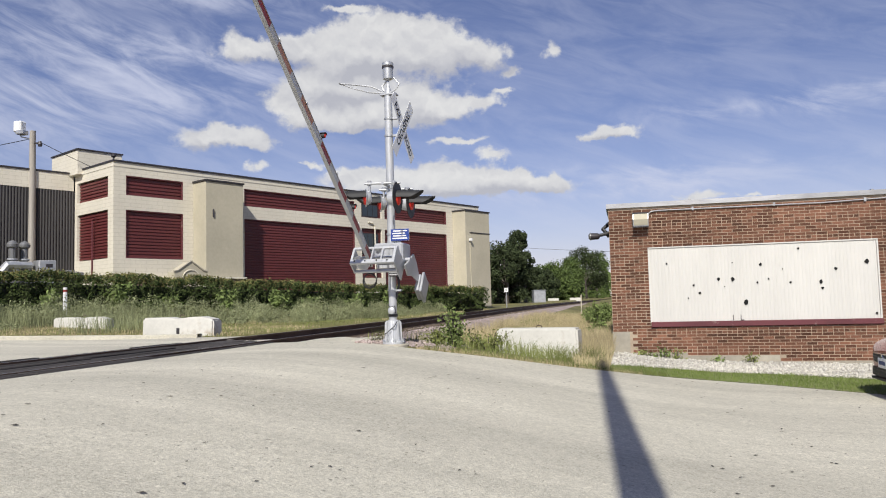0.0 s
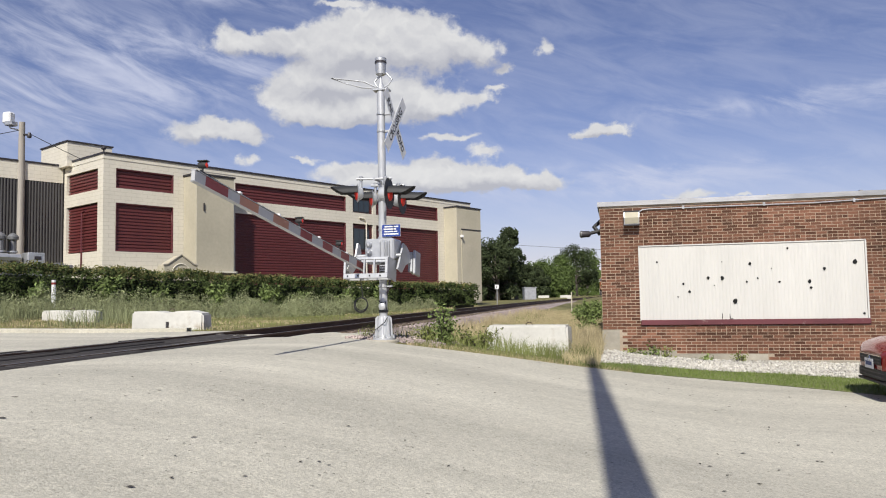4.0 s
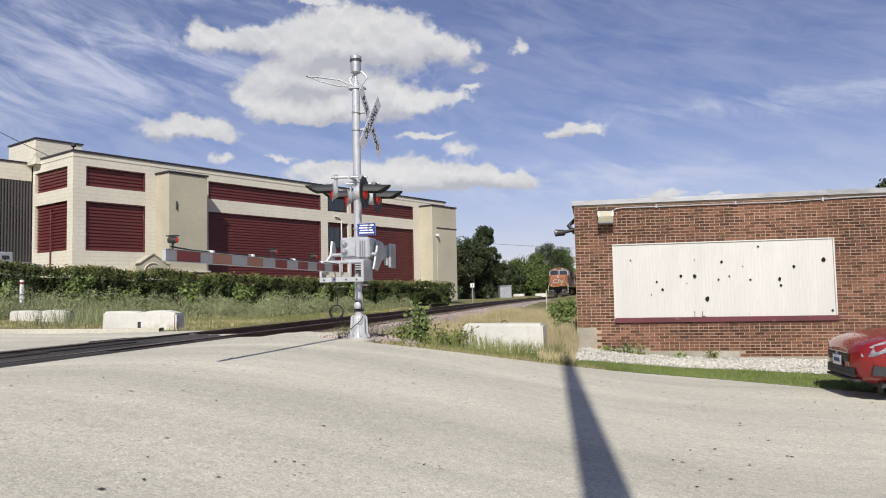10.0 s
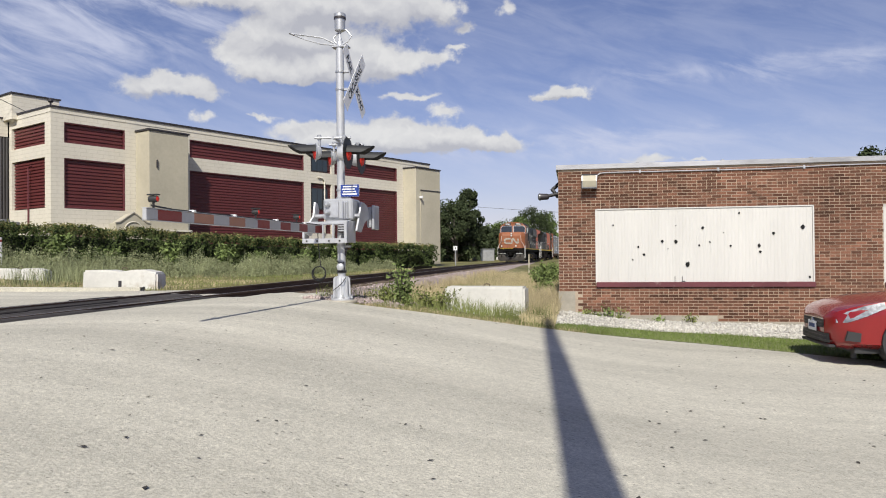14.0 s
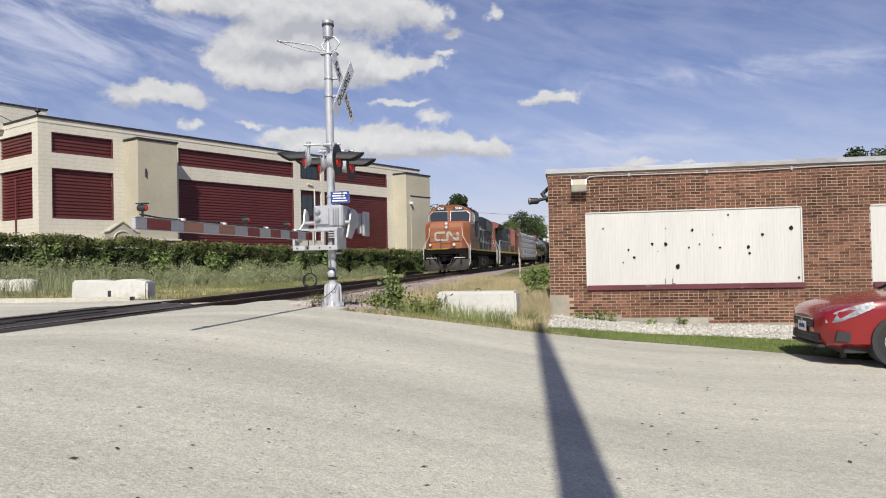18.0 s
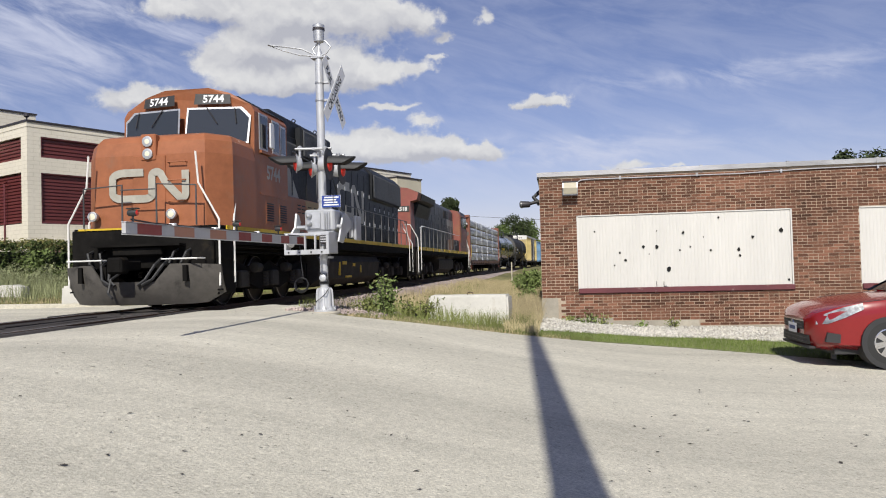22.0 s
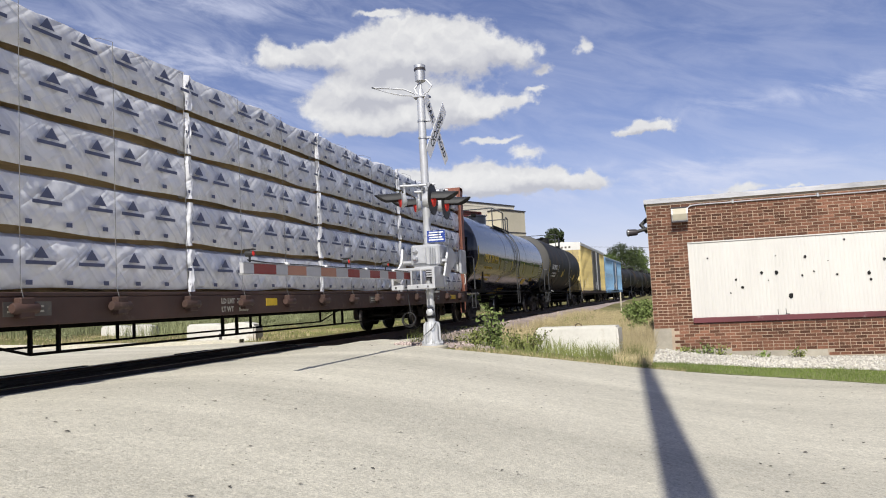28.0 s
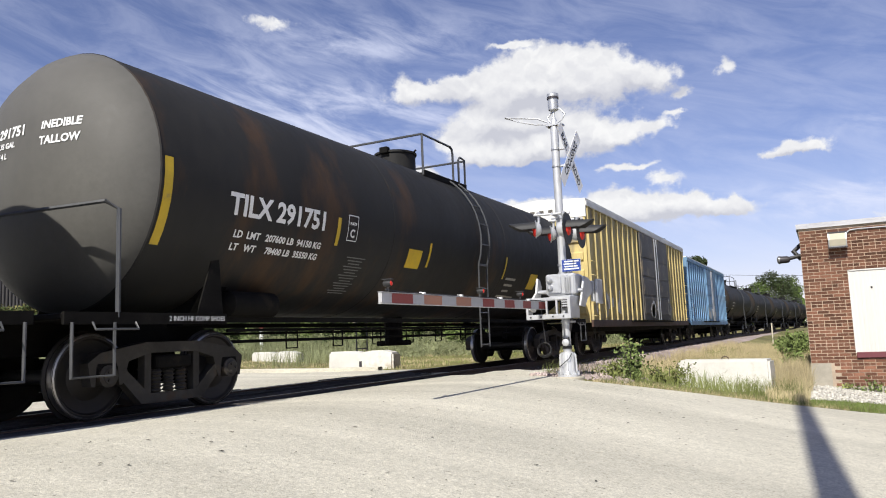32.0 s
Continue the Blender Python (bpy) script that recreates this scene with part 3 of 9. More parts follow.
# black crossing panels between and beside the rails
xing = thing("crossing_surface", "black worn plank crossing panels beside and between the rails", "crossing", kind="structure")
for x0, x1, z, last in ((-9.05, -8.62, -0.012, 13.4), (-8.44, -8.02, -0.02, 14.8), (-8.0, -7.55, -0.022, 14.1), (-7.53, -7.12, -0.02, 13.9), (-6.94, -6.47, -0.012, 13.1)):
    y = -24.0
    while y < last - 0.1:
        y1 = min(y + 2.4, last)
        rng = random.Random(int(y * 10 + x0 * 7))
        n = 3
        for k in range(n):
            a, b = x0 + (x1 - x0) * k / n, x0 + (x1 - x0) * (k + 1) / n
            end = rng.uniform(0.0, 0.35) if y1 == last else 0.012
            part("crossing_plank", M().box(a + 0.006, b - 0.006, y + 0.012, y1 - end, -0.2, z + rng.uniform(-0.022, 0.012), 0.014), PLANK, xing)
        y = y1

patch = M().grid([[(x, y, -0.05 - 0.05 * ease(y, 14.4, 15.8) + 0.012 * noise.noise(Vector((x * 3, y * 3, 0)))) for x in (-8.42, -8.2, -7.9, -7.6, -7.3, -7.12)] for y in (13.5, 13.9, 14.3, 14.7, 15.1, 15.6, 15.9)])
part("concrete_patch", patch, CONCRETE, xing, "pale broken concrete fill between the rails")

apron = M()
ax = [-6.42 + 0.14 * i for i in range(17)]
apron.grid([[(x, y, ground_z(x, y) - 0.04 + (0.062 + 0.04 * noise.noise(Vector((x * 2.5, y * 2.5, 3)))) * ease(x, -6.42, -5.7) * ease(y, road_edge(x) - 0.1, road_edge(x) + 0.35) * ease(15.5 - y, 0.0, 0.7) * ease(-4.18 - x, 0.0, 0.4)) for x in ax] for y in [12.0 + 0.18 * i for i in range(20)]])
solid("broken_apron", apron, CONCRETE, "broken pale concrete hump beside the track", "concrete", "structure", smooth=True)

# rails with head, web and foot, and the ties
rail_outline = [(-0.07, -0.172), (0.07, -0.172), (0.07, -0.16), (0.012, -0.145), (0.009, -0.045), (0.036, -0.035), (0.036, -0.004), (0.03, 0.0), (-0.03, 0.0), (-0.036, -0.004), (-0.036, -0.035), (-0.009, -0.045), (-0.012, -0.145), (-0.07, -0.16)]
rail_ys = [-120, -60, 0, 20, 40, 50, 60, 70, 80, 90, 100, 110, 120, 135, 150, 170, 190, 220, 260]
for side in (-1, 1):
    rail = M()
    rail.grid([[(track_x(y) + side * 0.753 + u, y, v) for u, v in rail_outline + rail_outline[:1]] for y in rail_ys])
    r = solid("rail", rail, RAILSTEEL, "rust-brown steel rail with a worn head", "rail", "structure", "rails of the track")
    head = M().grid([[(track_x(y) + side * 0.753 + u, y, 0.001) for u in (-0.029, 0.029)] for y in rail_ys])
    part("rail_head", head, RAILHEAD, r, "polished running surface")
track_bed = thing("track_bed", "wooden ties in pinkish stone ballast", "track", kind="structure")
tie_mesh = M().box(-1.3, 1.3, -0.115, 0.115, -0.35, -0.165, 0.012).mesh("tie", TIE)
y = 13.9
while y < 120:
    rng = random.Random(int(y * 100))
    t = part("tie", tie_mesh, None, track_bed, at=pose(track_x(y) + rng.uniform(-0.04, 0.04), y, rng.uniform(-0.012, 0.004), 0, 0, track_turn(y) + rng.uniform(-1, 1)))
    y += 0.52
ball = M()
b_ys = [13.7 + 0.8 * i for i in range(60)] + [62 + 4 * i for i in range(50)]
ball.grid([[(track_x(y) + u, y, v + 0.02 * math.sin(y * 3.1 + u * 5)) for u, v in ((-2.9, -0.45), (-2.0, -0.25), (-1.45, -0.2), (-0.75, -0.21), (0, -0.2), (0.75, -0.21), (1.45, -0.2), (1.95, -0.25), (2.55, -0.38), (3.2, -0.64))] for y in b_ys])
part("ballast", ball, BALLAST, track_bed, "pinkish crushed stone")


def stones(name, n, place, size, mat, seed, label, category, squash=0.7, parent=None):
    """Many loose stones in one mesh."""
    rng = random.Random(seed)
    m = M()
    base = [Vector(p).normalized() for p in ((1, 1, 1), (-1, -1, 1), (-1, 1, -1), (1, -1, -1), (1, 0, -0.4), (-1, 0, 0.3), (0, 1, 0.5), (0, -1, -0.2))]
    faces = [(0, 6, 1), (0, 1, 4), (6, 2, 5), (6, 5, 1), (1, 5, 7), (1, 7, 4), (4, 7, 3), (3, 7, 5), (3, 5, 2), (0, 4, 3), (0, 3, 6), (6, 3, 2)]
    for _ in range(n):
        x, y, z = place(rng)
        s = size * rng.uniform(0.5, 1.5)
        rot = Euler((rng.uniform(0, 6), rng.uniform(0, 6), rng.uniform(0, 6))).to_matrix()
        m.add([((rot @ (b * s * rng.uniform(0.75, 1.2))) * 1.0 + Vector((x, y, z))) for b in base], faces)
    ob = solid(name, m, mat, label, category, "stuff") if not parent else tagged(part(name, m, mat, parent), kind="stuff")
    return ob


def on_bed(rng):
    y = 13.8 + 40 * rng.random() ** 1.6
    u = rng.uniform(-2.4, 3.0)
    return track_x(y) + u, y, -0.205 - 0.36 * ease(abs(u), 1.3, 3.2)


stones("loose_ballast", 9000, on_bed, 0.035, BALLAST, 3, "loose crushed ballast stones", "ballast")

stones("mast_gravel", 1400, lambda r: (lambda x, y: (x, y, ground_z(x, y) + 0.005))(r.uniform(-4.6, -2.9), 11.95 + 2.4 * r.random()), 0.026, BALLAST, 6, "loose grey stones round the signal base", "gravel")

# ---- brick building ----
BX0, BX1, BY, BTOP = -0.35, 24.0, 17.4, 2.74


def wall_foot(x):
    return ground_z(x, 17.0)


OPENINGS = [(0.50, 5.19, 0.075, 1.77), (6.61, 11.3, 0.06, 1.75), (12.72, 17.4, 0.06, 1.75)]
FLOOR_Z = -1.1
wall_s = M()
cuts = sorted({BX0, BX1, *[v for o in OPENINGS for v in o[:2]]})
for a, b in zip(cuts[:-1], cuts[1:]):
    hole = next((o for o in OPENINGS if o[0] <= a and b <= o[1]), None)
    for z0, z1 in ((FLOOR_Z, hole[2]), (hole[3], BTOP)) if hole else ((FLOOR_Z, BTOP),):
        wall_s.box(a, b, BY + 0.004, BY + 0.3, z0, z1)
brick_wall = solid("wall_brick_front", wall_s, MORTAR, "red-brown brick wall with pale mortar joints", "wall", "structure")
side_w = M().box(BX0 + 0.006, BX0 + 0.3, BY + 0.31, 48, FLOOR_Z, BTOP)
side_wall = solid("wall_brick_side", side_w, MORTAR, "brick side wall beside the track", "wall", "structure")
solid("roof_flat", M().box(BX0 + 0.1, BX1, BY + 0.1, 48, BTOP - 0.25, BTOP + 0.0), DARK_TRIM, "flat dark roof of the brick building", "roof", "structure")
solid("wall_brick_rear", M().box(BX0 + 0.31, BX1, 47.7, 47.99, FLOOR_Z, BTOP - 0.26), MORTAR, "rear brick wall", "wall", "structure")
solid("wall_brick_east", M().box(BX1 - 0.3, BX1, BY + 0.31, 47.69, FLOOR_Z, BTOP - 0.26), MORTAR, "far brick end wall", "wall", "structure")
cop = thing("coping", "galvanised metal coping along the roof edge", "coping", kind="structure")
x = BX0 - 0.05
rng = random.Random(4)
while x < BX1:
    w = min(1.85, BX1 - x)
    part("coping_sheet", M().prism([(BY - 0.05, BTOP - 0.03), (BY - 0.05, BTOP + 0.075), (BY + 0.33, BTOP + 0.085), (BY + 0.33, BTOP - 0.02)], x + 0.004, x + w - 0.004, "x"), COPING, cop)
    part("coping_joint", M().box(x + w - 0.03, x + w + 0.03, BY - 0.054, BY + 0.33, BTOP - 0.034, BTOP + 0.092), COPING, cop)
    x += w
part("coping_sheet", M().box(BX0 - 0.05, BX0 + 0.33, BY + 0.34, 48, BTOP - 0.03, BTOP + 0.08), COPING, cop)
# stepped cement footing
foot = M()
foot.box(BX0 - 0.015, 0.02, BY - 0.012, BY + 0.2, FLOOR_Z, -0.12)
foot.box(0.02, 0.03, BY - 0.012, BY + 0.2, FLOOR_Z, -0.62)
for a, b, z in ((0.03, 1.25, -0.60), (1.25, 3.15, -0.665), (3.15, 24.0, -0.80)):
    foot.box(a, b, BY - 0.02, BY + 0.2, FLOOR_Z, z)
solid("footing", foot, FOUNDATION, "cement footing stepping down along the brick wall", "footing", "structure")

# ribbed sheets that close the window openings
for i, (a, b, z0, z1) in enumerate(OPENINGS):
    win = thing("window_%d" % (i + 1), "window opening closed with white ribbed sheet full of small holes", "boarded window", kind="structure")
    sheet = M()
    n = int((b - a) / 0.075)
    row = []
    for k in range(n):
        u0 = a + 0.02 + (b - a - 0.04) * k / n
        wdt = (b - a - 0.04) / n
        for du, dd in ((0, 0), (0.36, 0), (0.42, 0.0035), (0.94, 0.0035)):
            row.append((u0 + du * wdt, BY + 0.02 - dd))
    sheet.grid([[(u, v, z) for u, v in row] for z in (z0 + 0.02, (z0 + z1) / 2, z1 - 0.01)])
    part("ribbed_sheet", sheet, BOARD, win, "white painted ribbed metal sheet")
    part("backing", M().box(a, b, BY + 0.04, BY + 0.08, z0, z1), BOARD, win)
    part("sill", M().box(a - 0.0, b + 0.02, BY - 0.05, BY + 0.1, z0 - 0.10, z0 + 0.018, 0.012), SILL, win, "maroon painted sill")
    part("frame", M().box(a - 0.012, a + 0.02, BY - 0.004, BY + 0.06, z0, z1).box(b - 0.02, b + 0.012, BY - 0.004, BY + 0.06, z0, z1).box(a - 0.012, b + 0.012, BY - 0.004, BY + 0.06, z1 - 0.012, z1 + 0.012), BOARD, win)

# ---- long red and cream building ----
FAZ = 26.5
RC = (-25.86, 33.10)
FUX, FUY = math.sin(radians(FAZ)), math.cos(radians(FAZ))
RED_AT = Matrix(((FUX, -FUY, 0, RC[0]), (FUY, FUX, 0, RC[1]), (0, 0, 1, 0), (0, 0, 0, 1)))
# in its own space: x along the long facade, y into the building, z up
red = thing("industrial_building", "long cream and dark red industrial building with flat roof", "building", at=RED_AT)
RTOP, RLEN, RDEEP = 8.5, 31.2, 24.0


def siding(x0, x1, z0, z1, y=-0.0, pitch=0.165):
    """Horizontal ribbed siding set back in its bay."""
    m = M()
    n = max(2, int((z1 - z0) / pitch))
    rows = []
    for k in range(n):
        z = z0 + (z1 - z0) * k / n
        h = (z1 - z0) / n
        for dz, d in ((0.0, 0.0), (0.56, 0.0), (0.66, 0.05), (0.92, 0.05)):
            rows.append([(x0, y + d, z + dz * h), (x1, y + d, z + dz * h)])
    rows.append([(x0, y, z1), (x1, y, z1)])
    return m.grid(rows)


def bay(x0, x1, z0, z1, y=0.12, name="siding_panel"):
    """One bay: siding set back, with a dark metal surround."""
    p = part(name, siding(x0, x1, z0, z1, y), REDSIDING, red, "dark red ribbed siding")
    part("surround", M().box(x0 - 0.06, x0, y - 0.1, y + 0.02, z0 - 0.06, z1 + 0.06).box(x1, x1 + 0.06, y - 0.1, y + 0.02, z0 - 0.06, z1 + 0.06)
         .box(x0, x1, y - 0.1, y + 0.02, z1, z1 + 0.06).box(x0, x1, y - 0.1, y + 0.02, z0 - 0.06, z0), SILL, p, "dark metal surround")
    return p


BASE = 0.1
# long facade: piers and bands of cream block round the bays
for x0, x1 in ((0.0, 0.67), (3.98, 4.75), (7.6, 8.02), (17.05, 17.7), (19.7, 20.0), (26.98, RLEN)):
    part("pier", M().box(x0, x1, 0.0, 0.4, BASE, RTOP - 0.32), CREAM, red)
for x0, x1 in ((0.67, 3.98), (8.02, 17.05), (20.0, 26.98), (17.7, 19.7), (4.75, 7.6)):
    part("band", M().box(x0, x1, 0.003, 0.4, 7.75, RTOP - 0.32), CREAM, red)
    part("band", M().box(x0, x1, 0.003, 0.4, 5.92, 6.70), CREAM, red)
for x0, x1, z in ((0.67, 3.98, 3.34), (8.02, 17.05, 1.2), (20.0, 26.98, 1.2), (17.7, 19.7, 2.4), (4.75, 7.6, 5.92)):
    part("band", M().box(x0, x1, 0.003, 0.4, BASE, z), CREAM, red)
for x0, x1, z in ((0.73, 3.92, 3.4), (8.08, 16.99, 1.25), (20.06, 26.92, 1.25)):
    bay(x0, x1, 6.76, 7.69)
    bay(x0, x1, z + 0.02, 5.86)
# narrow bay with two windows
for z0, z1 in ((6.72, 7.72), (2.42, 5.88)):
    part("siding_panel", siding(17.72, 19.68, z0, z1, 0.12), REDSIDING, red, "dark red ribbed siding")
for z0, z1 in ((6.75, 7.65), (4.1, 5.6)):
    w = part("window", M().box(17.8, 19.35, 0.06, 0.2, z0, z1), DARK_TRIM, red, "window with dark frame")
    for k in range(3):
        part("pane", M().box(17.86 + k * 0.5, 18.30 + k * 0.5, 0.05, 0.07, z0 + 0.06, z1 - 0.06), glass("window_glass"), w)
# roof edge
part("parapet", M().box(-0.02, RLEN + 0.02, -0.02, 0.4, RTOP - 0.318, RTOP - 0.08), CREAM, red)
part("roof_trim", M().box(-0.06, RLEN + 0.06, -0.07, 0.45, RTOP - 0.078, RTOP + 0.02), DARK_TRIM, red, "dark metal roof edge")
part("roof", M().box(0.1, RLEN, 0.46, RDEEP, RTOP - 0.5, RTOP - 0.2), DARK_TRIM, red)
# gable wall with two bays, facing the pole
for y0, y1 in ((0.402, 0.62), (4.3, 4.6)):
    part("pier", M().box(0.0, 0.4, y0, y1, BASE, RTOP - 0.32), CREAM, red)
for z0, z1 in ((BASE, 3.36), (5.94, 6.62), (7.74, RTOP - 0.32)):
    part("band", M().box(0.003, 0.4, 0.62, 4.3, z0, z1), CREAM, red)
for z0, z1 in ((3.42, 5.9), (6.66, 7.7)):
    m = siding(0.68, 4.26, z0, z1, 0.12)
    m.v = [(p[1], p[0], p[2]) for p in m.v]
    part("siding_panel", m, REDSIDING, red, "dark red ribbed siding")
part("parapet", M().box(-0.02, 0.4, 0.402, 4.62, RTOP - 0.318, RTOP - 0.08), CREAM, red)
part("roof_trim", M().box(-0.06, 0.45, 0.452, 4.66, RTOP - 0.078, RTOP + 0.02), DARK_TRIM, red)
part("end_wall", M().box(RLEN - 0.4, RLEN, 0.42, RDEEP, BASE, RTOP - 0.3), BEIGE, red)
part("rear_wall", M().box(0.0, RLEN, RDEEP, RDEEP + 0.4, BASE, RTOP - 0.3), CREAM, red)
# bump-outs of beige stucco with dark coping
for x0, x1, d, z1 in ((4.6, 7.05, 1.3, 7.72), (27.75, 30.95, 1.3, 7.78)):
    b = part("stucco_block", M().box(x0, x1, -d, 0.0, BASE, z1, 0.02), BEIGE, red, "beige stucco block standing out of the facade")
    part("coping", M().box(x0 - 0.06, x1 + 0.06, -d - 0.06, 0.0, z1 + 0.004, z1 + 0.1), DARK_TRIM, b, "dark metal coping")
part("door_recess", M().box(28.35, 30.9, -1.325, -1.304, 0.2, 6.0), BEIGE, red, "flush stucco panel")
part("door_head", M().box(28.3, 30.95, -1.36, -1.304, 6.0, 6.08), DARK_TRIM, red)
# stone base and entrance gable
for x0, x1, y0 in ((0.3, 4.2, -0.12), (7.1, 8.0, -0.12), (4.62, 7.08, -1.44)):
    s = part("stone_base", M().box(x0, x1, y0, y0 + 0.1, BASE, 2.22), FIELDSTONE, red, "brown field stone base")
    rng = random.Random(int(x0 * 10))
    z = 1.0
    while z < 2.15:
        x = x0
        while x < x1 - 0.1:
            w = rng.uniform(0.2, 0.5)
            part("stone", M().box(x + 0.01, min(x + w, x1) - 0.01, y0 - 0.03 - rng.uniform(0, 0.03), y0 + 0.02, z + 0.01, z + 0.17, 0.012), FIELDSTONE, s)
            x += w
        z += 0.19
    part("ledge", M().box(x0 - 0.03, x1 + 0.03, y0 - 0.1, y0 + 0.11, 2.222, 2.32), CREAM, s)
part("entrance_gable", M().prism([(2.2, BASE), (4.1, BASE), (4.1, 2.55), (3.95, 2.6), (3.15, 3.1), (2.35, 2.6), (2.2, 2.55)], -2.2, -1.5, "y"), BEIGE, red, "small stucco entrance gable")
part("gable_trim", M().tube([(2.15, -2.2, 2.58), (2.4, -2.2, 2.63), (3.15, -2.2, 3.13), (3.9, -2.2, 2.63), (4.15, -2.2, 2.58)], 0.055, 6), FOUNDATION, red, "moulded gable trim")
part("arch_panel", M().tube([(3.15 + 0.5 * math.cos(a * math.pi / 12), -2.22, 2.2 + 0.45 * math.sin(a * math.pi / 12)) for a in range(13)], 0.03, 6), CREAM, red)
# small fixtures on the facade
part("wall_lamp", M().box(5.02, 5.1, -1.38, -1.305, 5.7, 6.15, 0.02), DARK_TRIM, red, "dark slim wall lamp")
part("conduit", M().tube([(4.7, -0.04, 7.7), (4.7, -0.04, 2.6)], 0.035, 6), CREAM, red)
part("camera_box", M().box(28.15, 28.3, -1.6, -1.32, 5.35, 5.55, 0.02), WHITEPAINT, red, "small white security camera")
part("conduit", M().tube([(28.32, -1.33, 5.4), (28.32, -1.33, 0.6)], 0.03, 6), BEIGE, red)
part("vent_pipe", M().tube([(18.3, -0.06, 6.35), (18.75, -0.06, 6.3), (18.95, -0.06, 6.1), (18.95, -0.06, 2.4)], 0.05, 6), CREAM, red)
part("gas_pipe", M().tube([(-0.06, 2.3, 2.2), (-0.06, 2.3, 5.5), (-0.06, 1.9, 5.6)], 0.04, 6), SILL, red)
part("roof_light", M().tube([(0.1, 0.2, RTOP), (0.1, 0.2, RTOP + 0.2)], 0.04, 6).lathe([(0.06, RTOP + 0.16), (0.13, RTOP + 0.22), (0.13, RTOP + 0.32), (0.05, RTOP + 0.4)], at=(0.1, 0.2, 0), n=10), DARK_TRIM, red, "small roof light")
part("penthouse", M().box(-0.3, 2.2, 3.6, 7.0, RTOP - 0.3, RTOP + 1.05), CREAM, red, "cream roof penthouse")
part("penthouse_trim", M().box(-0.36, 2.26, 3.54, 7.06, RTOP + 1.054, RTOP + 1.13), DARK_TRIM, red)

# ---- charcoal building beside it ----
shed = thing("warehouse", "charcoal ribbed metal warehouse with cream parapet", "building", at=RED_AT)
m = M()
row = []
for k in range(130):
    u = 0.3 - 20.0 * k / 130
    for du, d in ((0, 0.0), (0.06, 0.05), (0.1, 0.05), (0.154 - 0.01, 0.0)):
        row.append((u - du, 4.62 + 0.05 - d))
m.grid([[(u, v, z) for u, v in row] for z in (BASE, 3.5, 7.35)])
part("ribbed_wall", m, GREYSIDING, shed, "charcoal ribbed metal wall")
part("parapet", M().box(-20, -0.06, 4.62, 5.0, 7.36, 8.3), CREAM, shed, "cream parapet band")
part("roof_trim", M().box(-20, -0.06, 4.58, 5.05, 8.302, 8.4), DARK_TRIM, shed)
part("roof", M().box(-20, -0.06, 5.06, 24, 7.9, 8.1), DARK_TRIM, shed)

# air handling units and gas meter beside the warehouse
DUCT = material("dull_grey_duct", (0.20, 0.20, 0.205), 0.5, metal=0.4, dark=0.7, light=1.2, big=2, bump=0.1)
for i, (x, y) in enumerate(((-4.25, 1.6), (-3.62, 1.8), (-5.6, 1.7))):
    a = thing("exhaust_unit", "grey metal exhaust unit with hooded chimney", "vent unit", "exhaust units beside the warehouse", at=RED_AT @ pose(x, y, 0))
    part("plinth", M().box(-0.28, 0.28, -0.3, 0.3, 0.3, 2.75, 0.02), DUCT, a)
    part("chimney", M().tube([(0, 0, 2.75), (0, 0, 3.95)], 0.17, 10), DUCT, a)
    part("hood", M().lathe([(0.17, 3.8), (0.26, 3.86), (0.27, 4.0), (0.17, 4.12), (0.02, 4.2)], n=12), DUCT, a, "rain hood", True)
    part("duct", M().tube([(0.2, -0.34, 2.95), (-0.35, -0.36, 2.95), (-0.6, -0.36, 2.6)], 0.2, 8), GALV, a)
    part("flange", M().lathe([(0.2, 3.2), (0.235, 3.22), (0.235, 3.28), (0.2, 3.3)], n=12), GALV, a)
cu = thing("condenser", "pale grey condenser cabinet on the ground", "cabinet", at=RED_AT @ pose(-2.85, 1.3, 0))
part("cabinet", M().box(-0.4, 0.4, -0.4, 0.4, 0.3, 3.2, 0.03), GALV, cu)
part("grille", M().box(-0.1, 0.22, -0.42, -0.402, 2.85, 3.02), DARK_TRIM, cu)
for i in range(3):
    g = thing("gas_meter", "small grey gas meter on pipes", "meter", "meters beside the warehouse", at=RED_AT @ pose(-2.2 + i * 0.45, 1.0, 0))
    part("meter", M().box(-0.2, 0.2, -0.15, 0.15, 2.2, 2.62 + 0.1 * (i % 2), 0.03), DUCT, g)
    part("pipe", M().tube([(0, 0, 0.3), (0, 0, 2.1)], 0.04, 6), GALV, g)

# ---- wooden pole with floodlight ----
px, py = -31.0, 33.15
up = thing("utility_pole", "weathered wooden utility pole with floodlight and wires", "utility pole")
part("pole", M().tube([(px + 0.02, py, 0.3), (px, py, 10.46)], 0.215, 10, r1=0.15), WOODPOLE, up, smooth=True)
part("bracket", M().tube([(px, py, 10.0), (px - 0.5, py - 0.28, 10.12), (px - 0.57, py - 0.34, 10.35)], 0.034, 6), GALV, up)
fl = part("floodlight", M().box(px - 0.85, px - 0.34, py - 0.5, py - 0.06, 10.35, 10.97, 0.07), WHITEPAINT, up, "white floodlight housing")
part("lens", M().box(px - 0.62, px - 0.14, py - 0.56, py - 0.12, 10.21, 10.44, 0.03), GALV, fl)
part("insulator", M().tube([(px, py, 9.78), (px + 0.57, py - 0.1, 9.72)], 0.055, 6), DARK_TRIM, up)
part("insulator_bell", M().lathe([(0.1, 9.55), (0.12, 9.66), (0.07, 9.83)], at=(px + 0.57, py - 0.1, 0), n=8), DARK_TRIM, up)


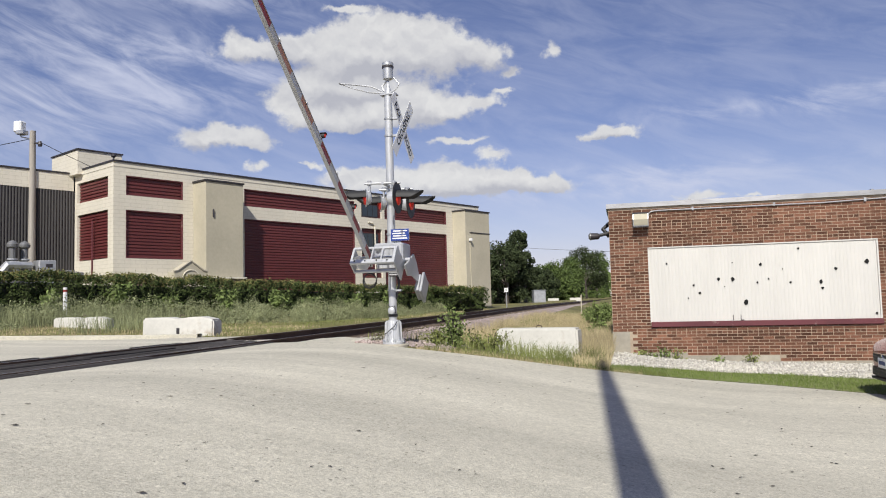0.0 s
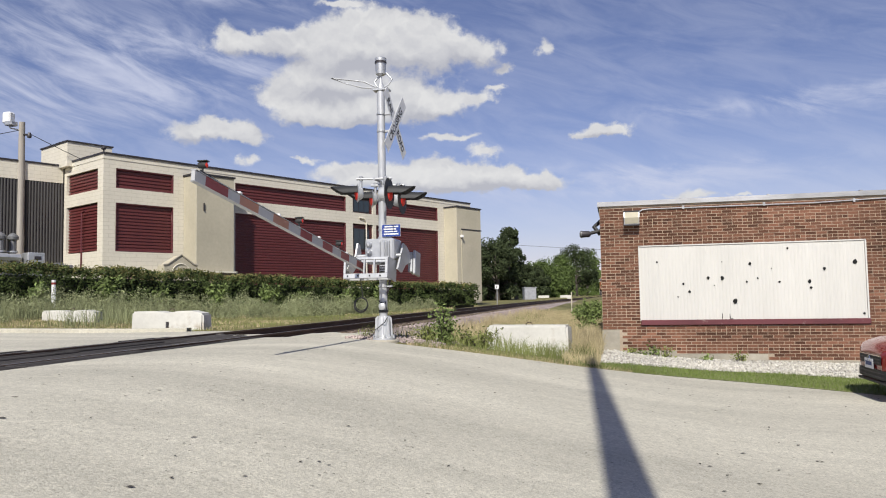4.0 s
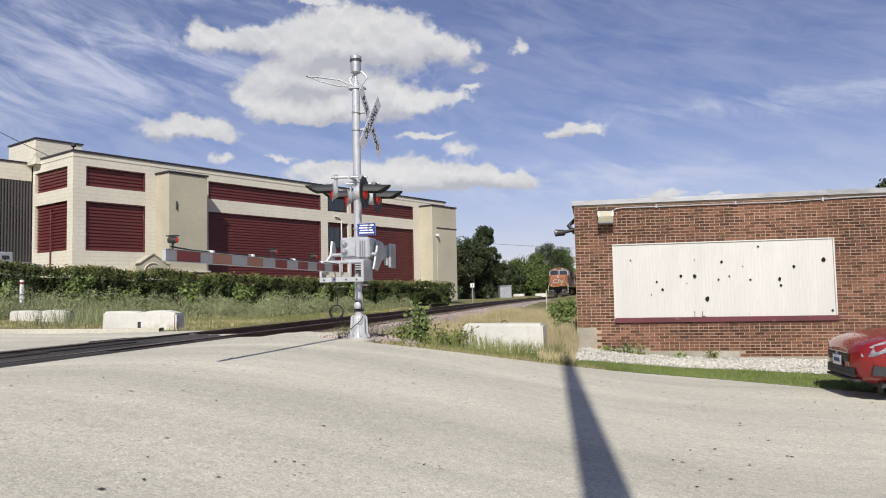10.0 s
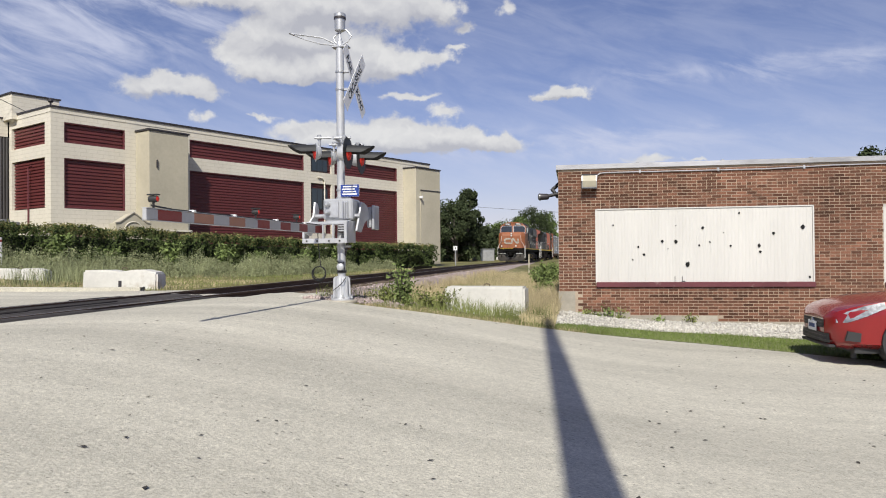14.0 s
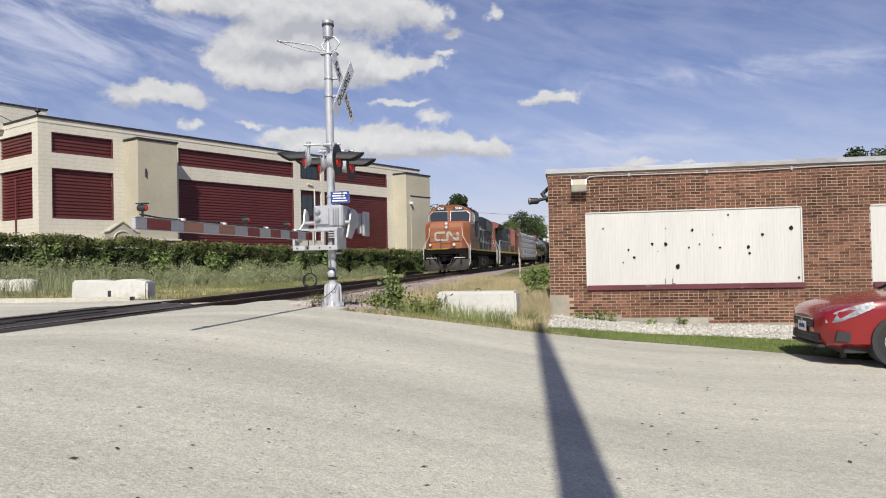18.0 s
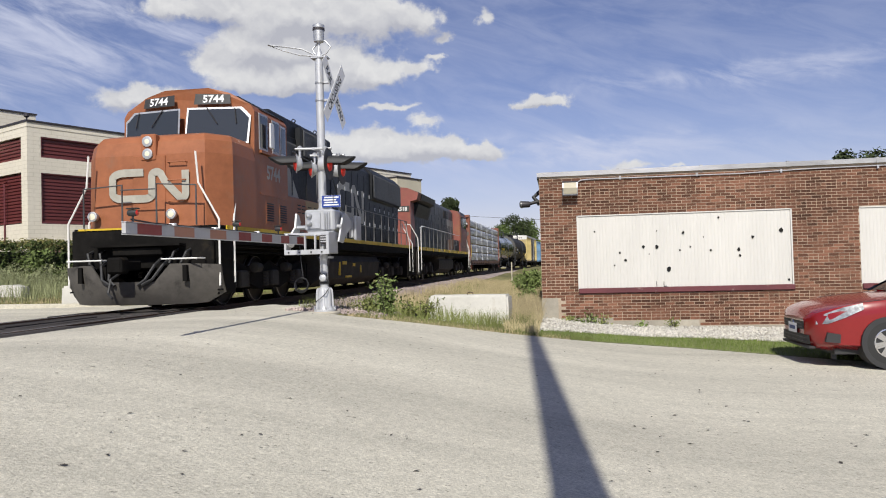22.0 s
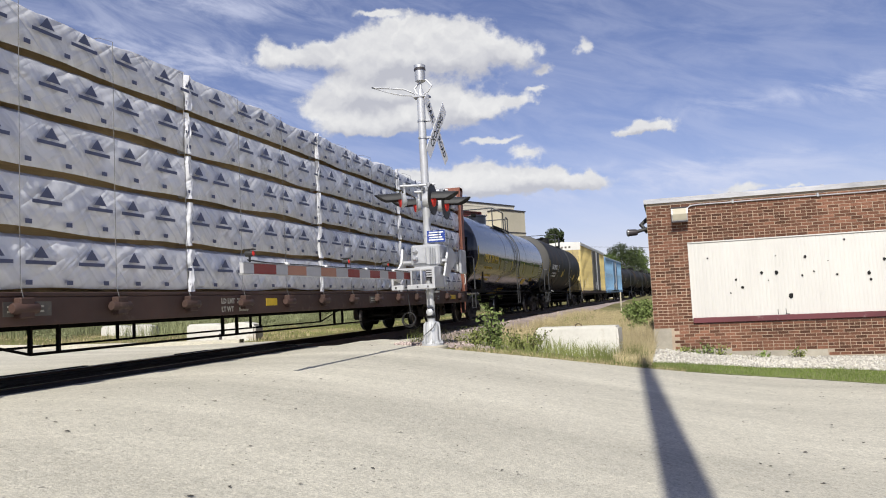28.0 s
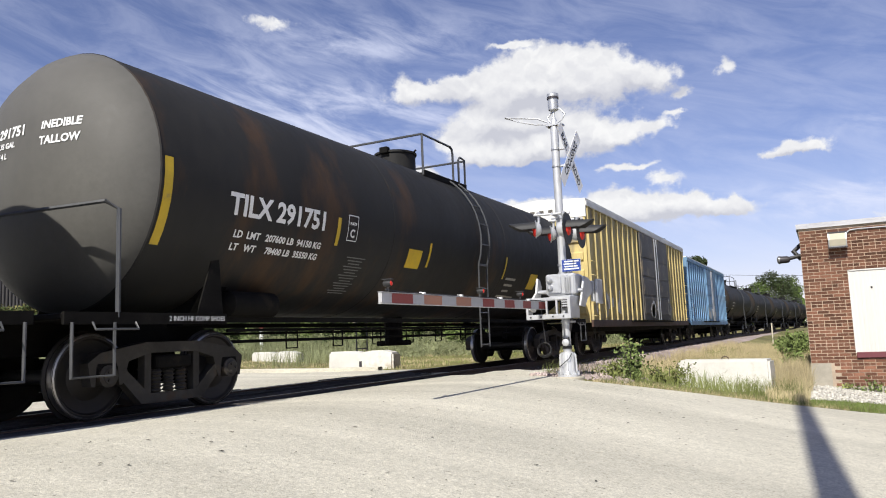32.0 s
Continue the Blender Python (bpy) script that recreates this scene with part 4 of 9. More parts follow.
def cable(a, b, sag, r=0.012, n=14):
    pts = []
    for i in range(n + 1):
        k = i / n
        pts.append((a[0] + (b[0] - a[0]) * k, a[1] + (b[1] - a[1]) * k, a[2] + (b[2] - a[2]) * k - sag * 4 * k * (1 - k)))
    return M().tube(pts, r, 5)


part("wire", cable((px, py, 10.05), (px - 34, py + 4.5, 10.35), 0.5, 0.02), BLACKPAINT, up)
fp = RED_AT @ Vector((8.2, -0.05, 5.6))
part("wire", cable((px + 0.57, py - 0.1, 9.78), fp, 0.35, 0.018), BLACKPAINT, up)
# wire across the far track
far_wire = thing("overhead_wire", "thin dark overhead wire across the far track", "wire")
part("wire", cable((-22, 118, 9.3), (40, 125, 6.3), 0.8, 0.025), BLACKPAINT, far_wire)

# ---- pole behind the camera, of which the shadow lies on the road ----
sp = thing("street_pole", "tall tapered pole standing on the road edge", "pole")
part("pole", M().lathe([(0.23, -0.85), (0.182, 5.0), (0.15, 9.0), (0.125, 12.0), (0.105, 14.2)], at=(0.54, -2.6, 0), n=18), WOODPOLE, sp, smooth=True)

# ---- white concrete blocks ----


def concrete_block(x, y, z, turn, l, h, w, label, notch=True, seed=1):
    b = thing("concrete_block", label, "concrete block", "white blocks along the crossing", at=pose(x, y, z, 0, 0, turn))
    bm = bmesh.new()
    bmesh.ops.create_cube(bm, size=1.0)
    for v in bm.verts:
        v.co = (v.co.x * l * (0.985 if v.co.z > 0 else 1.0), v.co.y * w * (0.93 if v.co.z > 0 else 1.0), (v.co.z + 0.5) * h)
    bmesh.ops.bevel(bm, geom=bm.edges[:], offset=0.045, segments=2, affect="EDGES")
    bmesh.ops.subdivide_edges(bm, edges=[e for e in bm.edges if e.calc_length() > 0.3], cuts=5, use_grid_fill=True)
    for v in bm.verts:
        d = noise.noise(v.co * 3.1 + Vector((seed * 5, 0, 0))) * 0.014 + noise.noise(v.co * 11.0 + Vector((0, seed, 0))) * 0.006
        if notch and v.co.z > h * 0.8 and l * -0.04 < v.co.x < l * 0.13:
            v.co.z -= 0.05
        if notch and v.co.z > h * 0.6 and v.co.x > l * 0.36:
            v.co.z -= 0.07
        v.co += v.co.normalized() * d
    me = bpy.data.meshes.new("block_body")
    bm.to_mesh(me)
    bm.free()
    me.materials.append(BLOCK)
    me.polygons.foreach_set("use_smooth", [True] * len(me.polygons))
    me.set_sharp_from_angle(angle=radians(40))
    part("block_body", me, None, b)
    part("lifting_loop", M().tube([(-0.07, 0, h - 0.02), (-0.06, 0, h + 0.04), (0, 0, h + 0.06), (0.06, 0, h + 0.04), (0.07, 0, h - 0.02)], 0.012, 6), RAILSTEEL, b, "bent steel lifting loop")
    if notch:
        part("notch", M().box(-0.03, 0.05, -w / 2 - 0.004, -w / 2 + 0.02, h * 0.22, h * 0.5), DARK_TRIM, b, "dark fork pocket")
    return b


concrete_block(-1.94, 16.55, -0.66, -6, 1.83, 0.70, 0.62, "white weathered concrete block in dry grass", False, 1)
concrete_block(-11.62, 17.65, -0.12, 9, 1.97, 0.56, 0.62, "white chipped concrete block beside the road", True, 2)
concrete_block(-17.3, 20.75, -0.08, 14, 1.75, 0.54, 0.62, "white concrete block sunk in tall weeds", True, 3)
for x, y in ((-11.6, 120), (-8.1, 120)):
    concrete_block(x, y, -0.12, 3, 1.75, 0.62, 0.7, "pale concrete block far down the line", False, 4)

# ---- crossing signal: mast, lamps, sign, gate machine ----
MX, MY = -3.87, 12.0
GLASSRED = glow("lit_red_roundel", (0.45, 0.02, 0.012), 0.16)
mast = thing("crossing_signal", "silver railroad crossing signal mast with flashing lamps", "crossing signal", at=pose(MX, MY, 0))
part("pad", M().lathe([(0.27, -0.35), (0.265, -0.02), (0.245, 0.0)], n=20), FOUNDATION, mast, "round concrete pad", True)
bs = part("base_casting", M().lathe([(0.19, 0.0), (0.19, 0.028), (0.125, 0.045), (0.118, 0.32), (0.10, 0.385), (0.085, 0.40)], n=10), SILVER, mast, "ribbed silver base casting", True)
for k in range(8):
    a = k * math.pi / 4 + 0.2
    m = M().prism([(0.1, 0.03), (0.185, 0.03), (0.15, 0.09), (0.14, 0.36), (0.1, 0.40)], -0.011, 0.011, "y")
    c, s = math.cos(a), math.sin(a)
    m.v = [(p[0] * c - p[1] * s, p[0] * s + p[1] * c, p[2]) for p in m.v]
    part("rib", m, SILVER, bs)
    part("bolt", M().tube([(0.165 * c - 0.04 * s, 0.165 * s + 0.04 * c, 0.03), (0.165 * c - 0.04 * s, 0.165 * s + 0.04 * c, 0.085)], 0.016, 6), GALV, bs)
part("base_strap", M().tube([(-0.15, -0.02, 0.16), (-0.05, -0.17, 0.20), (0.07, -0.15, 0.30), (0.1, -0.1, 0.38)], 0.007, 5), BLACKPAINT, bs, "black cable round the base")
part("junction_box", M().lathe([(0.04, 0), (0.06, -0.015), (0.06, -0.06), (0.04, -0.075)], "y", (0.01, -0.06, 0.56), 14), SILVER, mast, "round cast junction box", True)
part("junction_band", M().tube([(0, 0, 0.455), (0, 0, 0.5)], 0.082, 14), BLACKPAINT, mast, "black band")
part("junction_wire", M().tube([(-0.06, -0.06, 0.66), (-0.02, -0.1, 0.62), (0.06, -0.08, 0.64), (0.07, -0.05, 0.5)], 0.008, 5), BLACKPAINT, mast)
part("pole", M().tube([(0, 0, 0.1), (0, 0, 2.6), (-0.005, 0, 4.3)], 0.068, 16), SILVER, mast, "silver painted tube", True)
part("pole_cap", M().lathe([(0.07, 4.3), (0.02, 4.46), (0.02, 4.54)], n=14), SILVER, mast, smooth=True)
bell = part("bell", M().lathe([(0.03, 4.53), (0.085, 4.56), (0.09, 4.62), (0.09, 4.78), (0.1, 4.79), (0.1, 4.84), (0.06, 4.86)], n=20), GALV, mast, "grey electronic bell", True)
part("bell_band", M().lathe([(0.093, 4.75), (0.102, 4.75), (0.102, 4.78), (0.093, 4.78)], n=20, cap=False), DARK_TRIM, bell)
# loops of bent tube on the mast's head
part("loop_bracket", M().tube([(0.02, -0.03, 4.30), (0.14, -0.02, 4.36), (0.2, 0, 4.46), (0.1, 0.02, 4.58), (-0.02, 0.03, 4.55), (-0.12, 0.02, 4.45), (-0.08, 0, 4.36), (0.03, -0.02, 4.29)], 0.015, 8), SILVER, mast, "bent tube loop", True)
part("loop_bracket", M().tube([(-0.06, -0.02, 4.31), (-0.3, -0.12, 4.32), (-0.55, -0.25, 4.38), (-0.78, -0.3, 4.47), (-0.55, -0.1, 4.48), (-0.3, -0.02, 4.45), (-0.12, 0, 4.36), (-0.06, 0.02, 4.30)], 0.014, 8), SILVER, mast, "bent tube loop", True)
part("loop_plate", M().box(-0.13, 0.16, -0.08, 0.08, 4.265, 4.295, 0.006), GALV, mast)
for z in (3.86, 3.56, 2.66, 1.86, 1.72, 0.9):
    part("clamp", M().lathe([(0.07, z - 0.014), (0.082, z - 0.014), (0.082, z + 0.014), (0.07, z + 0.014)], n=16, cap=False).box(0.05, 0.16, -0.03, 0.03, z - 0.016, z + 0.016), GALV, mast, "steel strap clamp")
# crossbuck
buck = part("crossbuck", M().box(-0.01, 0.01, -0.05, 0.05, -0.05, 0.05), GALV, mast, "white crossed blades with black lettering")
buck.matrix_basis = pose(0.22, 0.1, 3.70)
for ang, words in ((48, ("CROSSING",)), (-48, ("RAIL", "ROAD"))):
    rot = pose(0, 0, 0, 0, 0, 86) @ pose(0, 0, 0, 90, 0, 0) @ pose(0, 0, 0.006 if ang > 0 else 0.0, 0, 0, ang)
    bl = part("blade", M().box(-0.66, 0.66, -0.114, 0.114, -0.0025, 0.0025), WHITEPAINT, buck, "white reflective blade", at=rot)
    if len(words) == 1:
        lettering(words[0], 0.185, BLACKINK, bl, pose(0, -0.066, 0.003), squeeze=0.98, bold=0.004, depth=0.001)
    else:
        lettering(words[0], 0.185, BLACKINK, bl, pose(-0.34, -0.066, 0.003), squeeze=0.86, bold=0.004, depth=0.001)
        lettering(words[1], 0.185, BLACKINK, bl, pose(0.35, -0.066, 0.003), squeeze=0.78, bold=0.004, depth=0.001)
part("sign_stay", M().tube([(0.05, 0.02, 3.86), (0.2, 0.08, 3.86)], 0.012, 6).tube([(0.05, 0.02, 3.56), (0.2, 0.08, 3.58)], 0.012, 6), GALV, mast)
# crossarm with four lamps
ca = part("crossarm", M().tube([(0, -0.42, 2.68), (0, 0.42, 2.68)], 0.025, 8).tube([(-0.32, -0.4, 2.69), (0.3, -0.4, 2.67)], 0.02, 8).tube([(-0.32, 0.36, 2.69), (0.3, 0.36, 2.67)], 0.02, 8), GALV, mast, "steel pipe crossarm", True)
for sx in (1, -1):
    for y in (-0.4, 0.36):
        z = 2.42 if sx > 0 else 2.45
        lamp = part("flashing_lamp", M().lathe([(0.05, -0.17), (0.11, -0.14), (0.135, -0.03), (0.135, 0.0)] if sx > 0 else [(0.05, -0.085), (0.09, -0.07), (0.12, -0.02), (0.12, 0.0)], "x", (0, 0, 0), 20), SILVER, mast, "round lamp housing with black hood", True, at=pose(0.24 * sx - (0.05 if sx < 0 else 0), y, z, 0, 0, 0 if sx > 0 else 206))
        disc = 0.265 if sx > 0 else 0.155
        part("backplate", M().lathe([(0.12, 0.0), (disc - 0.005, 0.004), (disc, 0.01), (disc - 0.005, 0.016), (0.12, 0.02)], "x", (0, 0, 0), 28), BLACKPAINT if sx > 0 else GALV, lamp, "flat disc background", True)
        part("roundel", M().lathe([(0.115, 0.018), (0.1, 0.04), (0.05, 0.055), (0.01, 0.06)], "x", (0, 0, -0.01), 20), GLASSRED, lamp, "red glass roundel", True)
        visor = M()
        rows = []
        for h in (0.0, 0.34, 0.68, 1.0):
            row = []
            for i in range(15):
                a = math.pi * (i / 14 - 0.5)
                reach = 0.02 + h * (0.24 + 0.20 * math.cos(a) ** 0.8 if math.cos(a) > 0 else 0.24)
                row.append((reach, 0.13 * math.sin(a), 0.005 + 0.125 * max(math.cos(a), 0.0) - 0.06 * reach))
            rows.append(row)
        visor.grid(rows)
        visor.grid([[(p[0], p[1] * 0.96, (p[2] - 0.005) * 0.96) for p in r] for r in rows])
        part("visor", visor, BLACKPAINT, lamp, "long black hood", True)
        part("hanger", M().tube([(-0.05, 0, 0.1), (-0.05, 0, 0.26)], 0.022, 8), GALV, lamp, smooth=True)
        part("hanger_clamp", M().lathe([(0.035, 0.21), (0.042, 0.27), (0.025, 0.29)], at=(-0.05, 0, 0), n=10), GALV, lamp, smooth=True)
# blue emergency notice: unreadable lines
SIGNBLUE = material("blue_sign_sheeting", (0.02, 0.05, 0.25), 0.4, dark=0.9, light=1.05, bump=0)
ens = part("notice_sign", M().box(0.02, 0.34, -0.095, -0.088, 1.735, 1.935, 0.003), SIGNBLUE, mast, "small blue notice with white lines")
for k in range(4):
    part("text_bar", M().box(0.05 + 0.015 * (k % 2), 0.31 - 0.02 * (k % 3), -0.0985, -0.096, 1.765 + k * 0.042, 1.787 + k * 0.042), WHITEPAINT, ens)
part("sign_edge", M().box(0.018, 0.342, -0.088, -0.084, 1.733, 1.937), WHITEPAINT, ens)
# gate machine
mech = part("gate_machine", M().box(-0.26, 0.25, -0.18, 0.3, 1.34, 1.70, 0.03), SILVER, mast, "silver gate motor housing")
part("access_door", M().box(-0.22, 0.02, -0.2, -0.182, 1.38, 1.66, 0.01), GALV, mech)
for z in (1.60, 1.47):
    part("knob", M().lathe([(0.045, 0), (0.05, -0.03), (0.02, -0.07)], "y", (-0.17, -0.2, z), 12), GALV, mech, "round cover", True)
for x in (0.09, 0.13, 0.17):
    part("cable_stub", M().tube([(x, -0.2, 1.36), (x, -0.2, 1.62), (x, -0.17, 1.66)], 0.014, 6), GALV, mech)
fr = part("lower_bracket", M().box(-0.2, 0.22, -0.2, 0.2, 1.27, 1.335, 0.008), SILVER, mast, "silver bracket under the motor housing")
part("contact_box", M().box(0.03, 0.19, -0.28, -0.1, 1.13, 1.265, 0.01), DARK_TRIM, fr)
for k in range(3):
    part("slat", M().box(0.035, 0.185, -0.285, -0.28, 1.15 + 0.04 * k, 1.17 + 0.04 * k), GALV, fr)
coil = part("cable_coil", M().ring((0, 0, 0), 0.115, 0.008, "y").ring((0.012, -0.02, 0.012), 0.105, 0.008, "y").ring((-0.012, 0.02, -0.01), 0.12, 0.008, "y"), BLACKPAINT, mast, "coil of black cable")
part("hanging_cable", M().tube([(0.03, 0, 0.11), (0.0, -0.01, 0.4), (-0.02, 0.0, 0.68)], 0.008, 6), BLACKPAINT, coil, "dangling black cable")
part("conduit", M().tube([(0.08, 0.02, 1.3), (0.12, 0.0, 1.0), (0.06, 0.0, 0.75)], 0.022, 8), DARK_TRIM, mast)

# gate arm with its counterweights, turning about a pin across the mast
ARM_PIVOT = (MX - 0.05, MY, 1.42)
REDSHEET = material("red_reflective_sheeting", (0.24, 0.03, 0.025), 0.45, dark=0.85, light=1.1, bump=0)
GREYSHEET = material("grey_white_reflective_sheeting", (0.42, 0.42, 0.43), 0.45, dark=0.85, light=1.1, bump=0)
FADEDSHEET = material("faded_orange_sheeting", (0.40, 0.19, 0.12), 0.5, dark=0.8, light=1.1, bump=0)
gate_arm = thing("gate_arm", "red and white striped crossing gate arm with lamps", "gate arm", at=pose(*ARM_PIVOT))
AX, AZ = -0.20, -0.24
ends = [-5.42, -5.22, -4.76, -4.5, -4.05, -3.66, -3.22, -2.85, -2.46, -2.08, -1.7, -1.35, -1.0, -0.65, -0.3]
for k, (a, b) in enumerate(zip(ends[:-1], ends[1:])):
    t0, t1 = (0.052 + 0.005 * (a + 5.42) / 5, 0.052 + 0.005 * (b + 5.42) / 5)
    part("stripe", M().prism([(a, AZ - t0), (b, AZ - t1), (b, AZ + t1), (a, AZ + t0)], AX - 0.022, AX + 0.022, "x"), GREYSHEET if k % 2 == 0 else (FADEDSHEET if k in (3, 5) else REDSHEET), gate_arm, "grey-white stripe" if k % 2 == 0 else "red stripe")
part("arm_edge", M().box(AX - 0.03, AX + 0.03, -5.42, -0.2, AZ + 0.057, AZ + 0.063).box(AX - 0.03, AX + 0.03, -5.42, -0.2, AZ - 0.063, AZ - 0.057), SILVER, gate_arm, "aluminium edge rail")
part("lamp_wire", M().tube([(AX, -5.3, AZ + 0.09), (AX, -4.9, AZ + 0.072), (AX, -2.6, AZ + 0.072), (AX, -0.4, AZ + 0.08)], 0.009, 5), BLACKPAINT, gate_arm)
for y in (-5.26, -2.86, -1.4):
    al = part("arm_lamp", M().lathe([(0.03, -0.045), (0.036, 0.0), (0.03, 0.045)], "x", (AX, y, AZ + 0.155), 14), BLACKPAINT, gate_arm, "small red arm lamp", True)
    part("roundel", M().lathe([(0.03, 0.042), (0.02, 0.052), (0.004, 0.055)], "x", (AX, y, AZ + 0.155), 14), GLASSRED, al, smooth=True)
    part("lamp_post", M().tube([(AX, y, AZ + 0.06), (AX, y, AZ + 0.125)], 0.012, 6), BLACKPAINT, al)
    part("lamp_hood", M().box(AX - 0.06, AX + 0.06, y - 0.03, y + 0.03, AZ + 0.192, AZ + 0.205, 0.004), BLACKPAINT, al)
for y in (-4.5, -3.5, -2.2, -1.1):
    part("reflector", M().box(AX - 0.035, AX + 0.035, y - 0.025, y + 0.025, AZ + 0.063, AZ + 0.088, 0.004), WHITEPAINT, gate_arm)
cage = part("pivot_cage", M().box(-0.46, 0.30, -0.49, -0.45, -0.16, -0.115, 0.006), SILVER, gate_arm, "silver steel cage round the arm's root")
for name, box in (("cage_bar", (-0.46, 0.30, -0.50, -0.45, -0.47, -0.39)), ("cage_bar", (-0.46, 0.30, -0.26, -0.22, -0.16, -0.12)), ("cage_bar", (-0.46, 0.30, -0.26, -0.22, -0.46, -0.41)), ("cage_post", (-0.46, -0.42, -0.50, -0.45, -0.39, -0.16)),
                  ("cage_post", (-0.12, -0.09, -0.50, -0.45, -0.39, -0.16)), ("cage_post", (0.05, 0.08, -0.50, -0.45, -0.39, -0.16)), ("cage_post", (0.25, 0.30, -0.50, -0.45, -0.39, -0.16)), ("cage_side", (-0.465, -0.44, -0.45, -0.22, -0.46, -0.12)), ("cage_side", (0.275, 0.30, -0.45, 0.0, -0.46, -0.10))):
    part(name, M().box(*box, 0.006), SILVER, cage)
for x in (-0.38, -0.2, 0.0, 0.18):
    part("cage_bolt", M().tube([(x, -0.515, -0.43), (x, -0.495, -0.43)], 0.014, 6), BLACKPAINT, cage)
part("arm_bracket", M().prism([(-0.45, -0.30), (-0.2, -0.34), (0.12, -0.10), (0.2, 0.1), (0.12, 0.22), (0.02, 0.24), (-0.06, 0.0), (-0.3, -0.14)], -0.44, -0.41, "x"), WHITEPAINT, gate_arm, "white curved pivot bracket")
part("side_arm", M().prism([(-0.15, -0.26), (0.1, -0.28), (0.3, -0.12), (0.62, 0.0), (0.62, 0.12), (0.36, 0.22), (0.14, 0.24), (0.02, 0.0)], 0.34, 0.37, "x"), SILVER, gate_arm, "silver counterweight arm")
part("pivot_pin", M().tube([(-0.44, 0.02, 0), (0.38, 0, 0)], 0.035, 10), GALV, gate_arm)
part("counterweight", M().box(0.32, 0.40, 0.62, 0.92, -0.18, 0.18, 0.012), GALV, gate_arm, "grey steel counterweight plate")
part("counterweight", M().box(0.41, 0.46, 0.60, 0.94, -0.22, 0.21, 0.012), GALV, gate_arm, "grey steel counterweight plate")

# ---- things on the brick wall ----
wl_ = thing("wall_lamp", "grey flood lamp with ribbed lens on the brick wall", "wall lamp")
part("housing", M().prism([(17.4, 2.56), (17.22, 2.56), (17.16, 2.42), (17.2, 2.25), (17.4, 2.25)], 0.19, 0.53, "x"), GALV, wl_)
part("lens", M().prism([(17.205, 2.54), (17.14, 2.41), (17.185, 2.28), (17.21, 2.28), (17.17, 2.41), (17.22, 2.53)], 0.21, 0.51, "x"), BEIGE, wl_, "pale ribbed lens")
part("hinge_frame", M().box(0.18, 0.54, 17.18, 17.2, 2.235, 2.26), DARK_TRIM, wl_)
part("top_frame", M().box(0.18, 0.54, 17.2, 17.23, 2.55, 2.575), DARK_TRIM, wl_)
cdt = thing("conduit", "thin metal conduit along the wall top", "conduit")
part("pipe", M().tube([(0.52, 17.37, 2.38), (0.54, 17.37, 2.55), (0.60, 17.37, 2.60), (0.75, 17.37, 2.615), (4.2, 17.37, 2.60), (5.6, 17.37, 2.64), (10, 17.37, 2.66)], 0.014, 6), GALV, cdt, smooth=True)
for x in (1.5, 3.2, 5.0, 7.0):
    part("strap", M().box(x - 0.02, x + 0.02, 17.35, 17.4, 2.58, 2.66), GALV, cdt)
STEEL_LENS = glass("dull_lamp_glass", (0.12, 0.12, 0.12), 0.2)
lp = thing("corner_lamp", "dark shaded lamp on a bracket at the building corner", "wall lamp")
part("bracket", M().tube([(-0.34, 17.9, 2.2), (-0.62, 17.9, 2.14)], 0.04, 8).tube([(-0.34, 18.1, 2.45), (-0.5, 18.0, 2.3), (-0.36, 17.95, 2.12)], 0.05, 8), BLACKPAINT, lp)
part("shade", M().lathe([(0.05, 0.0), (0.075, -0.04), (0.08, -0.2), (0.085, -0.22)], "x", (-0.58, 17.9, 2.13), 14), DARK_TRIM, lp, smooth=True)
part("lens", M().lathe([(0.09, 0), (0.09, -0.03), (0.05, -0.06)], "x", (-0.78, 17.9, 2.13), 14), STEEL_LENS, lp, smooth=True)
HOLE = material("black_hole", (0.006, 0.006, 0.006), 0.9, bump=0)
WALLGAP = [(0.89, 1.4, 1), (2.28, 1.37, 0.6), (2.86, 1.31, 1.4), (1.98, 1.02, 1.5), (2.27, 1.01, 1.9), (1.45, 0.9, 1.1), (1.57, 0.72, 1.4), (1.32, 0.61, 0.7), (2.53, 0.49, 2.2), (3.64, 1.63, 1.0), (2.78, 0.92, 0.9),
           (3.01, 0.99, 0.8), (3.45, 0.9, 1.1), (4.06, 0.9, 1.7), (4.08, 0.76, 1.2), (4.36, 1.17, 1.4), (4.97, 1.3, 2.0), (5.1, 0.2, 1.2), (2.1, 0.85, 0.5), (3.3, 1.2, 0.5)]
win1 = bpy.data.objects["window_1"]
rng = random.Random(8)
for x, z, s in WALLGAP:
    r = 0.023 * s
    pts = [(x + r * rng.uniform(0.6, 1.15) * math.cos(a), z + r * 1.2 * rng.uniform(0.6, 1.15) * math.sin(a)) for a in [i * 0.628 for i in range(10)]]
    part("torn_hole", M().prism(pts, BY + 0.004, BY + 0.009, "y"), HOLE, win1, "ragged dark hole")
for x in (2.24, 2.4):
    part("scratch", M().box(x, x + 0.012, BY + 0.003, BY + 0.008, 0.1, 0.22), DARK_TRIM, win1)
part("bracket_scrap", M().box(2.4, 2.47, BY + 0.0, BY + 0.008, 0.1, 0.115), DARK_TRIM, win1)

